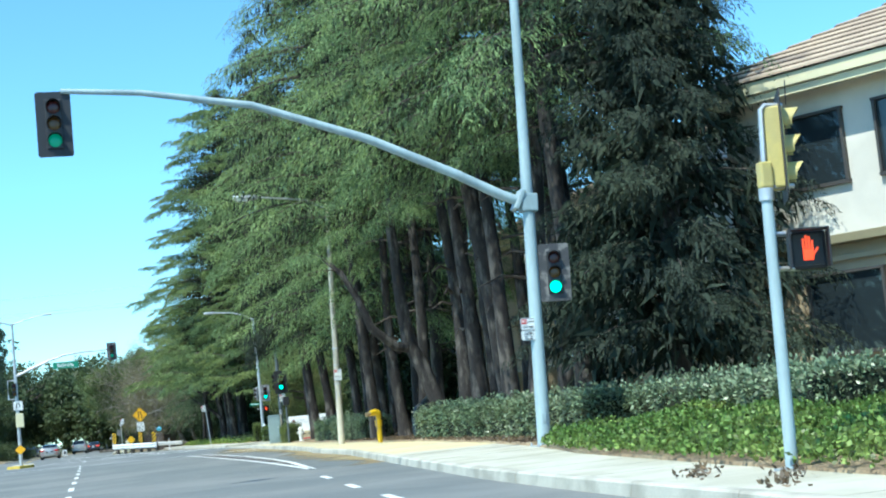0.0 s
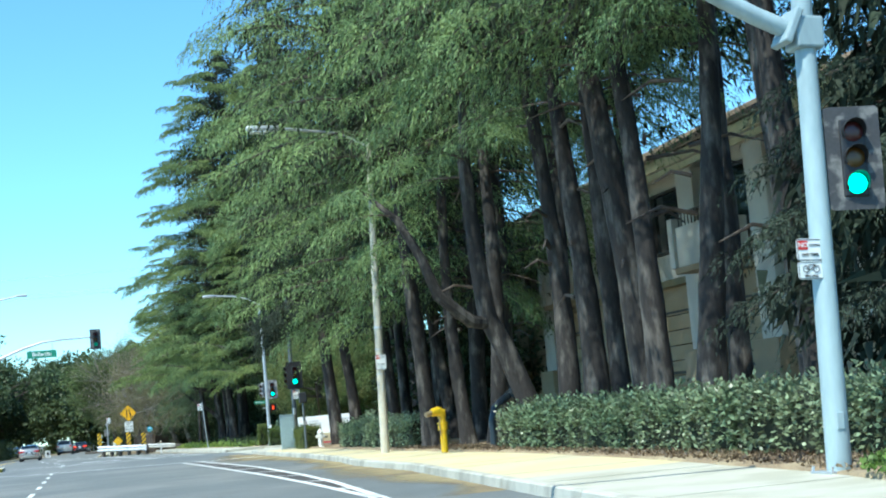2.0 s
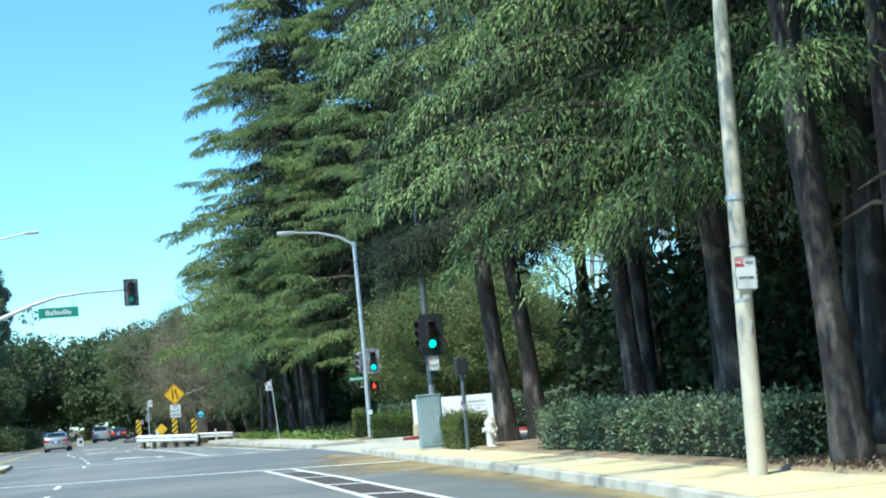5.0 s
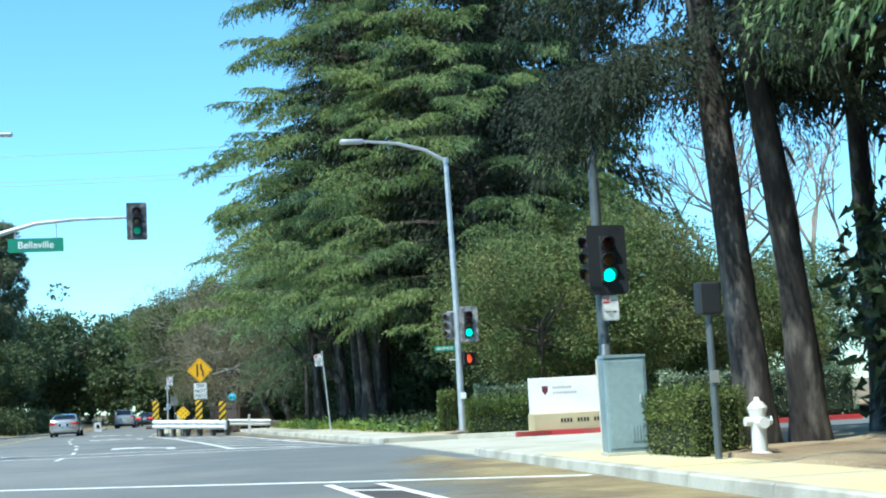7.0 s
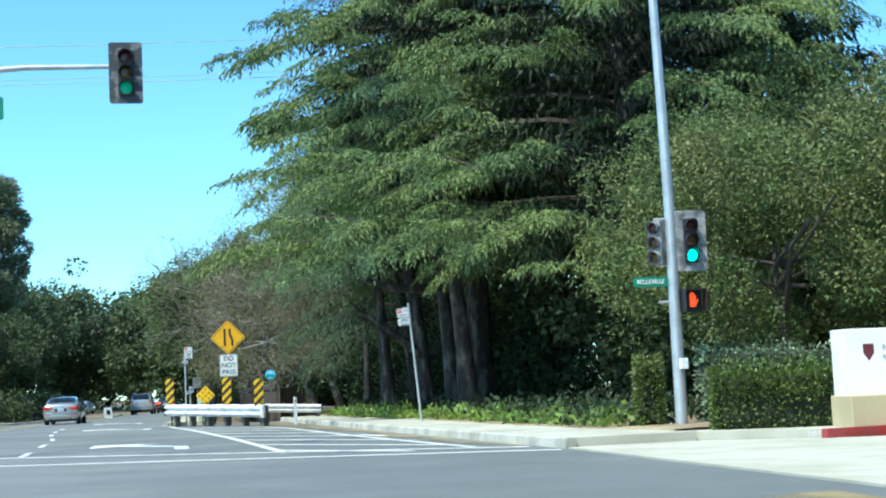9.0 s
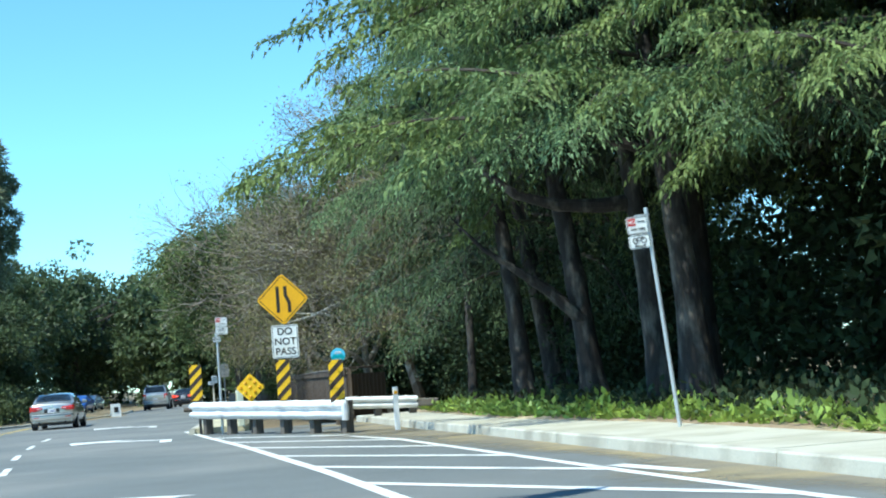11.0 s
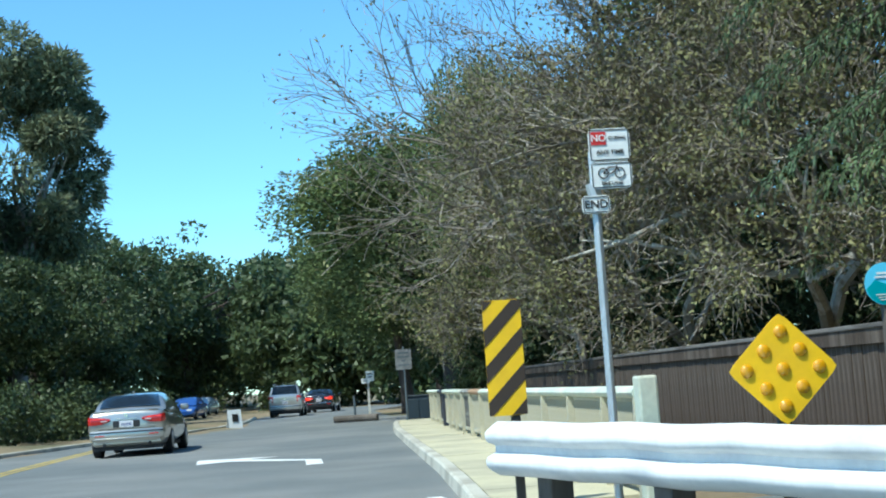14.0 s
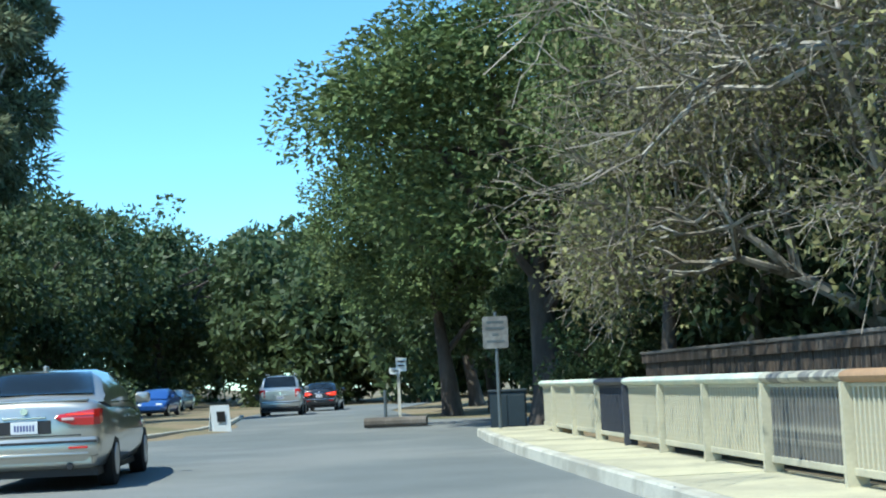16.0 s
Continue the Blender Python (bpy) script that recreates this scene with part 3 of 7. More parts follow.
# ---- road markings ----
def line_mark(name, pts, width, material, label, z=0.006):
    verts, faces = [], []
    pv = [Vector((x, y, 0)) for x, y in pts]
    for i, p in enumerate(pv):
        d = (pv[min(i + 1, len(pv) - 1)] - pv[max(i - 1, 0)]).normalized()
        s = Vector((d.y, -d.x, 0)) * width / 2
        verts += [(p - s) + Vector((0, 0, z)), (p + s) + Vector((0, 0, z))]
    faces = [(2 * i, 2 * i + 1, 2 * i + 3, 2 * i + 2) for i in range(len(pv) - 1)]
    return tagged(new(name, mesh_from(name, verts, faces, material)), label, "road marking", kind="structure")


LANE = [(1.6, 0), (2.15, 38), (2.6, 62), (2.9, 82), (3.5, 104), (3.1, 117), (2.5, 124), (2.05, 133), (1.9, 145), (2.4, 165)]
y = 14.0
while y < 142:
    if not 84 < y < 97:
        line_mark("lane_dash", [(along(LANE, y), y), (along(LANE, y + 2.6), y + 2.6)], 0.13, paint_white, "worn white lane dash")
    y += 6.4
HL = [(7.45, 36.5), (7.75, 44), (7.95, 52), (8.05, 63), (8.1, 73), (8.05, 77)]
HR = [(7.5, 36.5), (8.15, 44), (8.5, 50), (8.85, 60), (8.85, 70), (8.7, 76.6)]
line_mark("edge_line", HL, 0.14, paint_white, "solid white buffer line")
line_mark("edge_line", HR, 0.14, paint_white, "solid white buffer line")
for y in (41.5, 46, 50.5, 55, 59.5, 63.5, 67.5, 71.5, 75.5):
    line_mark("buffer_bar", [(along(HL, y), y), (along(HR, y), y - 0.7)], 0.2, paint_white, "white bar across the buffer strip", 0.0062)
strip_v = [(along(HL, y) + 0.05, y, 0.0035) for y in range(40, 77, 3)]
strip_v += [(along(HR, y) - 0.05, y, 0.0035) for y in range(40, 77, 3)]
ns = len(strip_v) // 2
tagged(new("buffer_surface", mesh_from("buffer_surface", strip_v, [(i, ns + i, ns + i + 1, i + 1) for i in range(ns - 1)], asphalt_dark)), "darker brown asphalt between the buffer lines", "road marking", kind="structure")
for x, y in ((6.85, 31.6), (6.45, 27.0), (6.15, 22.8), (5.9, 18.6), (5.7, 14)):
    line_mark("guide_dash", [(x, y), (x - 0.12, y - 1.5)], 0.13, paint_white, "short white guide dash")
ML = [(8.15, 99.0), (7.7, 110), (7.1, 120), (6.55, 127), (6.05, 134)]
MR = [(10.95, 97.3), (10.3, 106), (9.9, 114), (9.7, 118), (9.2, 121.2)]
line_mark("edge_line", ML, 0.16, paint_white, "solid white edge line of the hatched area")
line_mark("edge_line", MR, 0.14, paint_white, "solid white edge line of the hatched area")
for y in (126.6, 123, 119.4, 115.5, 111.8, 108, 104.2, 100.4):
    x0 = along(ML, y)
    y1 = y
    for _ in range(40):
        y1 -= 0.15
        if x0 + (y - y1) * 0.55 > along(MR, y1) or y1 < 97.2:
            break
    line_mark("hatch_stripe", [(x0, y), (min(along(MR, y1), x0 + (y - y1) * 0.55), y1)], 0.2, paint_white, "white diagonal hatching stripe", 0.0062)
line_mark("crossing_line", [(0.4, 106.0), (2.7, 104.0), (10.6, 97.3), (11.6, 96.4)], 0.25, paint_white, "white crosswalk line across the road")
line_mark("crossing_line", [(0.0, 102.4), (3.1, 99.9), (10.2, 95.8), (11.7, 94.9)], 0.25, paint_white, "white crosswalk line across the road")
line_mark("crossing_line", [(-1.0, 85.0), (5.6, 79.8), (8.5, 77.4), (11.3, 75.3)], 0.3, paint_white, "worn white limit line across the road")
line_mark("bike_mark", [(10.75, 105.6), (10.45, 107.4)], 0.22, paint_white, "worn white bicycle lane mark")


def merge_arrow(x, y, dx, length):
    """A lane-drop arrow: straight shaft, then bent to the left with a head."""
    sh = 0.28
    pts = [(x - sh / 2, y), (x + sh / 2, y), (x + sh / 2, y + length * 0.35), (x + dx * 0.62 + sh * 0.6, y + length * 0.78),
           (x + dx * 0.62 + 0.75, y + length * 0.86), (x + dx, y + length), (x + dx * 0.62 - 0.75, y + length * 0.60),
           (x + dx * 0.62 - sh * 0.6, y + length * 0.70), (x - sh / 2, y + length * 0.33)]
    bm = bmesh.new()
    f = bm.faces.new([bm.verts.new((a, b, 0.006)) for a, b in pts])
    bmesh.ops.triangulate(bm, faces=[f])
    me = bpy.data.meshes.new("merge_arrow")
    bm.to_mesh(me)
    bm.free()
    me.materials.append(paint_white)
    tagged(new("merge_arrow", me), "white merge-left arrow painted on the asphalt", "road marking", "merge arrows", "structure")


merge_arrow(6.5, 103.6, -1.9, 5.6)
merge_arrow(5.55, 126.5, -2.5, 4.9)
merge_arrow(4.95, 142.9, -2.2, 4.9)
CENTRE = [(-1.4, 112), (-1.2, 130), (-0.9, 150), (-0.6, 163)]
line_mark("centre_line", CENTRE, 0.1, paint_yellow, "yellow centre line")
line_mark("centre_line", [(a - 0.25, b) for a, b in CENTRE], 0.1, paint_yellow, "yellow centre line")


# ---- plants ----
def unit(v):
    return v / np.maximum(1e-6, np.linalg.norm(v, axis=-1, keepdims=True))


def leaves(name, base, direction, length, width, material, rng):
    """Diamond leaves from their stalk ends and directions."""
    n = len(base)
    d = unit(direction)
    s = unit(np.cross(d, rng.normal(size=(n, 3))))
    L = (length * rng.uniform(0.65, 1.3, n))[:, None]
    W = (width * rng.uniform(0.7, 1.3, n))[:, None]
    mid = base + d * L * 0.45
    lift = np.cross(d, s) * L * 0.06
    v = np.stack([base, mid + s * W / 2 + lift, base + d * L, mid - s * W / 2 + lift], axis=1)
    return quads(name, v, material)


def needles(name, base, direction, length, width, material, rng, flat=0.0):
    """Slim wedge-shaped tufts from their stalk ends and directions; flat turns their faces to the sky."""
    n = len(base)
    d = unit(direction)
    s = unit(np.cross(d, rng.normal(size=(n, 3)) + np.array([0, 0, flat])))
    L = (length * rng.uniform(0.6, 1.35, n))[:, None]
    W = (width * rng.uniform(0.7, 1.3, n))[:, None]
    v = np.stack([base - s * W / 2, base + s * W / 2, base + d * L], axis=1)
    me = bpy.data.meshes.new(name)
    me.vertices.add(n * 3)
    me.vertices.foreach_set("co", np.ascontiguousarray(v, dtype=np.float32).ravel())
    me.loops.add(n * 3)
    me.loops.foreach_set("vertex_index", np.arange(n * 3, dtype=np.int32))
    me.polygons.add(n)
    me.polygons.foreach_set("loop_start", np.arange(0, n * 3, 3, dtype=np.int32))
    me.polygons.foreach_set("loop_total", np.full(n, 3, dtype=np.int32))
    me.materials.append(material)
    me.update()
    me.validate()
    return me


def bent_trunk(height, r0, lean, rng, sides=12, steps=26, flare=1.35, wob=0.12):
    pts, rad = [], []
    ph = rng.uniform(0, 6.28)
    for i in range(steps + 1):
        u = i / steps
        z = height * u
        pts.append((lean[0] * u + wob * math.sin(ph + u * 5), lean[1] * u + wob * math.cos(ph * 1.7 + u * 4), z - 0.15))
        rad.append(r0 * ((1 - u) ** 0.8 * 0.95 + 0.05) * (1 + (flare - 1) * math.exp(-z / 0.5)) * rng.uniform(0.92, 1.09))
    return pts, rad


def limb_sprays(rng, c, h, l, droop, wood, out, dens=1.0, finger=(0.32, 0.68), kn=7, rise=None, fall=None, first=0.22, hang=0.85, nf=9):
    """One deodar limb: an arched bough, side branchlets in a flat frond, and needled fingers that hang from them."""
    c, h = np.asarray(c, float), np.asarray(h, float)
    up = np.array([0, 0, 1.0])
    side = np.array([-h[1], h[0], 0])
    rise = rng.uniform(0.10, 0.32) if rise is None else rise
    fall = rng.uniform(0.30, 0.48) * droop if fall is None else fall
    sway = rng.normal(0, 0.07)

    def arc(t):
        return c + h * (l * t)[:, None] + side * (l * sway * t * t)[:, None] + up * (l * (rise * t - fall * t ** 2.3))[:, None]

    s = np.linspace(0, 1, 7)
    tube(arc(s * 0.96).tolist(), [max(0.008, 0.014 * l * (1 - a * 0.95)) for a in s], 5, wood, cap=False)
    nb = max(5, int((3 + 5.2 * l) * dens))
    t = first + (1 - first) * (np.arange(nb) + rng.uniform(0, 1, nb)) / nb
    t[-1] = 1.0
    p = arc(t * 0.97)
    ang = np.where(np.arange(nb) % 2 == 0, 1.0, -1.0) * rng.uniform(0.45, 1.15, nb) * (1.08 - 0.55 * t)
    ang[-1] = 0.0
    bd = h * np.cos(ang)[:, None] + side * np.sin(ang)[:, None]
    bl = (0.30 * l * (1.06 - t) + 0.38) * rng.uniform(0.7, 1.25, nb)
    q = (np.arange(nf) + rng.uniform(0, 1, (nb, nf))) / nf
    pos = p[:, None, :] + bd[:, None, :] * (bl[:, None] * q)[..., None]
    pos[..., 2] += bl[:, None] * (rng.uniform(0.02, 0.26, nb)[:, None] * q - rng.uniform(0.3, 0.6, nb)[:, None] * droop * q ** 2)
    bs = np.stack([-bd[:, 1], bd[:, 0], np.zeros(nb)], axis=1)
    sgn = np.where(np.arange(nf) % 2 == 0, 1.0, -1.0)[None, :] * rng.uniform(0.25, 0.95, (nb, nf))
    fd = bd[:, None, :] * rng.uniform(0.35, 0.8, (nb, nf))[..., None] + bs[:, None, :] * sgn[..., None]
    fd[..., 2] -= rng.uniform(0.0, 0.45, (nb, nf)) * droop
    fl = rng.uniform(finger[0], finger[1], (nb, nf)) * (1.1 - 0.35 * q)
    e = (np.arange(kn) + rng.uniform(0, 1, (nb, nf, kn))) / kn
    tip = pos[:, :, None, :] + fd[:, :, None, :] * (fl[..., None] * e)[..., None]
    tip[..., 2] -= fl[..., None] * hang * droop * e ** 1.7
    tip += rng.normal(0, 0.016, tip.shape)
    dr = fd[:, :, None, :] * (1 - 0.5 * e)[..., None] + rng.normal(0, 0.2, tip.shape)
    dr[..., 2] -= 1.25 * e * droop
    out[0].append(tip.reshape(-1, 3))
    out[1].append(dr.reshape(-1, 3))
    return arc


def cedar(name, seed, H, R, z0, n_limb, material, label, trunk_r=0.32, lean=(0.4, 0.2), droop=1.0, leaf=(0.135, 0.04), low=0.8, squash=0.62, dens=0.72, inner=None, fill=120, flat=1.1, finger=(0.3, 0.64), kn=7, first=0.22, hang=0.85, nf=9, inner_leaf=(0.42, 0.13), split=0, inner_to=0.84):
    """A deodar: straight trunk, boughs all round it that shorten towards the top, dark sprays near the trunk that stand
    in for shade.
    """
    rng = np.random.default_rng(seed)
    root = thing(name, label, "tree")
    pts, rad = bent_trunk(H * 0.97, trunk_r, lean, rng)
    part("trunk", tube(pts, rad, 12), bark, root, smooth=True)
    wood = bmesh.new()
    out, IB, ID = ([], []), [], []
    for i in range(n_limb):
        u = ((i + rng.uniform(0, 1)) / n_limb) ** 1.15
        z = z0 + (H - z0) * u * 0.985
        prof = (1 - u) ** squash * (low + (1 - low) * min(1, u / 0.18))
        l = R * max(0.06, prof) * rng.uniform(0.74, 1.0)
        az = i * 2.399 + rng.uniform(-0.5, 0.5)
        f = z / H
        h = np.array([math.cos(az), math.sin(az), 0])
        arc = limb_sprays(rng, (lean[0] * f, lean[1] * f, z), h, l, droop, wood, out, dens * (0.8 if split else 1), finger, kn, first=first, hang=hang, nf=nf)
        for j in range(split if l > 2 else 0):
            # side boughs that fork off, each with a frond and a drooping tip of its own
            tj = 0.3 + 0.6 * (j + rng.uniform(0, 1)) / split
            aj = az + (1 if j % 2 else -1) * rng.uniform(0.4, 1.0)
            limb_sprays(rng, arc(np.array([tj]))[0], (math.cos(aj), math.sin(aj), 0), l * rng.uniform(0.22, 0.36), droop * rng.uniform(0.5, 0.9), wood, out, dens * 0.8, finger, kn, rng.uniform(0.0, 0.35), first=0.15, hang=hang, nf=nf)
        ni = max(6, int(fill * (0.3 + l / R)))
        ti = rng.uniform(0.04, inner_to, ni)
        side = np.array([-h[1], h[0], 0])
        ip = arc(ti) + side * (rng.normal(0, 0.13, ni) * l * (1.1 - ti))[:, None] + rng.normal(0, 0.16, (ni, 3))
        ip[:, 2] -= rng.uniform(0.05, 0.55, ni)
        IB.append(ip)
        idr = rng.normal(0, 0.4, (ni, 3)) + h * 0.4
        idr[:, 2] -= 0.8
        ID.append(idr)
    tagged(part("branchwork", wood, bark_dark, root, smooth=True), kind="stuff")
    part("crown", needles("crown", np.concatenate(out[0]), np.concatenate(out[1]), leaf[0], leaf[1], material, rng, flat), material, root)
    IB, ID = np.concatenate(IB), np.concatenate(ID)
    inner_m = inner or needle_inner_shade
    tagged(part("inner_foliage", needles("inner_foliage", IB, ID, inner_leaf[0], inner_leaf[1], inner_m, rng), inner_m, root, "dark inner sprays that stand in for crown shade"), kind="stuff")
    return root


def hung_limbs(root, rng, boughs, droop, material, dens=1.0, leaf=(0.125, 0.036), finger=(0.3, 0.66), kn=7):
    """Single boughs with hanging sprays on a tree: each from (start, heading in degrees, length, rise)."""
    wood, out = bmesh.new(), ([], [])
    for c, az, l, rise in boughs:
        limb_sprays(rng, c, (math.cos(radians(az)), math.sin(radians(az)), 0), l, droop, wood, out, dens, finger, kn, rise)
    tagged(part("branchwork", wood, bark_dark, root, smooth=True), kind="stuff")
    part("crown", needles("crown", np.concatenate(out[0]), np.concatenate(out[1]), leaf[0], leaf[1], material, rng, 0.7), material, root)


def lobed(rng, n, centre, size, lobes, lobe_r, shell=0.55):
    """Places and outward directions of leaves over a crown of rounded clumps."""
    c = np.asarray(centre, float)
    v = unit(rng.normal(size=(lobes, 3)))
    v *= rng.uniform(0.35, 1.0, (lobes, 1)) ** 0.6
    lc = c + v * np.asarray(size)
    lr = lobe_r * rng.uniform(0.6, 1.25, lobes)
    pick = rng.integers(0, lobes, n)
    d = unit(rng.normal(size=(n, 3)))
    rr = lr[pick] * (shell + (1 - shell) * rng.uniform(0, 1, n))
    b = lc[pick] + d * rr[:, None] * np.array([1, 1, 0.8])
    return b, d + rng.normal(0, 0.6, (n, 3)) + np.array([0, 0, -0.25])


def broad_tree(name, seed, centre_z, size, n, lobes, lobe_r, leaf, material, label, trunk_r=0.3, bark_m=None, lean=(0.3, 0.3), category="tree", low=None):
    rng = np.random.default_rng(seed)
    root = thing(name, label, category)
    bm_ = bark_m or bark_dark
    top = centre_z
    pts, rad = bent_trunk(top, trunk_r, lean, rng, steps=8, flare=1.35)
    rad = [max(r, trunk_r * 0.35) for r in rad]
    part("trunk", tube(pts, rad, 10), bm_, root, smooth=True)
    limbs = bmesh.new()
    for i in range(9):
        a = rng.uniform(0, 6.28)
        s = np.array([lean[0], lean[1], 1]) * 0 + np.array(pts[int(rng.integers(3, 8))])
        e = np.array([lean[0], lean[1], centre_z]) + np.array([math.cos(a) * size[0], math.sin(a) * size[1], rng.uniform(-0.3, 0.7) * size[2]]) * 0.8
        m1 = (s + e) / 2 + rng.normal(0, 0.3, 3)
        tube([s.tolist(), m1.tolist(), e.tolist()], [trunk_r * 0.4, trunk_r * 0.24, 0.03], 6, limbs, cap=False)
    tagged(part("branchwork", limbs, bm_, root, smooth=True), kind="stuff")
    b, d = lobed(rng, n, (lean[0], lean[1], centre_z), size, lobes, lobe_r)
    if low is not None:
        keep = b[:, 2] > low
        b, d = b[keep], d[keep]
    part("crown", needles("crown", b, d, leaf[0], leaf[1], material, rng), material, root)
    return root


def hedge(name, path, width, height, n_per_m, leaf, material, label, seed, z=0.15, lump=0.12, category="hedge"):
    """A clipped hedge along a line: near-black core blocks that paint its inner shade, and a skin of leaves."""
    rng = np.random.default_rng(seed)
    root = thing(name, label, category)
    core = bmesh.new()
    B, D = [], []
    for (x0, y0), (x1, y1) in zip(path, path[1:]):
        a, b = np.array([x0, y0]), np.array([x1, y1])
        L = float(np.linalg.norm(b - a))
        d = (b - a) / L
        s = np.array([d[1], -d[0]])
        mid = (a + b) / 2
        rot = Matrix.Rotation(math.atan2(d[1], d[0]), 4, "Z")
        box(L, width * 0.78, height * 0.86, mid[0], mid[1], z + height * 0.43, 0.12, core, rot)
        n = int(n_per_m * 0.8 * L)
        u = rng.uniform(0, L, n)
        ang = rng.uniform(-0.15, math.pi + 0.15, n)
        cs, sn = np.cos(ang), np.sin(ang)
        k = 1 / np.maximum(np.abs(cs), np.abs(sn)) ** 0.85
        r = rng.uniform(0.86, 1.04, n)
        wob = 1 + lump * np.sin(u * 2.1 + seed) * np.cos(u * 0.9 + 1.3) + lump * 0.5 * np.sin(u * 5.7)
        off = cs * k * width / 2 * r * wob
        zz = z + np.maximum(0.03, height * 0.42 * (1 + sn * k * r * 1.16 * wob) - height * 0.05)
        zz = np.where(sn < 0.3, z + rng.uniform(0.02, 0.9, n) * height, zz + rng.uniform(0, 1, n) ** 7 * 0.24)
        pos = np.stack([a[0] + d[0] * u + s[0] * off, a[1] + d[1] * u + s[1] * off, zz], axis=1)
        out = np.stack([s[0] * cs, s[1] * cs, sn], axis=1) + rng.normal(0, 0.7, (n, 3))
        ne = int(n_per_m * 0.5)
        for e, sg in ((a, -1), (b, 1)):
            o = rng.uniform(-0.5, 0.5, ne) * width
            hz = z + rng.uniform(0.03, 1.0, ne) * height
            pe = np.stack([e[0] + d[0] * sg * rng.uniform(-0.1, 0.08, ne) + s[0] * o, e[1] + d[1] * sg * rng.uniform(-0.1, 0.08, ne) + s[1] * o, hz], axis=1)
            B.append(pe)
            D.append(np.stack([np.full(ne, d[0] * sg), np.full(ne, d[1] * sg), np.zeros(ne)], axis=1) + rng.normal(0, 0.7, (ne, 3)))
        B.append(pos)
        D.append(out)
    part("core", core, core_shade, root)
    part("leaves", leaves("leaves", np.concatenate(B), np.concatenate(D), leaf[0], leaf[1], material, rng), material, root)
    return root


def ground_leaves(name, n, region, height, leaf, material, label, seed):
    """Low leafy cover over a strip of ground: region gives x, y, ground z for random pairs."""
    rng = np.random.default_rng(seed)
    u, v = rng.uniform(0, 1, n), rng.uniform(0, 1, n)
    p = np.array([region(a, b) for a, b in zip(u, v)])
    p[:, 2] += rng.uniform(0, 1, n) ** 1.5 * height * (0.6 + 0.5 * np.sin(p[:, 0] * 2.3) * np.cos(p[:, 1] * 1.7))
    d = rng.normal(0, 0.7, (n, 3)) + np.array([-0.25, -0.25, 0.45])
    return tagged(new(name, leaves(name, p, d, leaf[0], leaf[1], material, rng)), label, "ground cover", kind="stuff")


# ---- buildings behind the cedars ----
def window_unit(parent, w, h, m, mullion=True):
    win = part("window", box(w, 0.02, h, 0, 0.06, 0), glass_dark, parent, "dark glass window", m=m)
    fr = bmesh.new()
    for x, z, sx, sz in ((0, h / 2, w + 0.1, 0.06), (0, -h / 2, w + 0.1, 0.08), (-w / 2, 0, 0.06, h), (w / 2, 0, 0.06, h)):
        box(sx, 0.12, sz, x, 0.01, z, 0, fr)
    if mullion:
        box(0.05, 0.08, h, 0, 0.02, 0, 0, fr)
        box(w, 0.08, 0.05, 0, 0.02, h * 0.12, 0, fr)
    part("frame", fr, frame_dark, win)
    return win


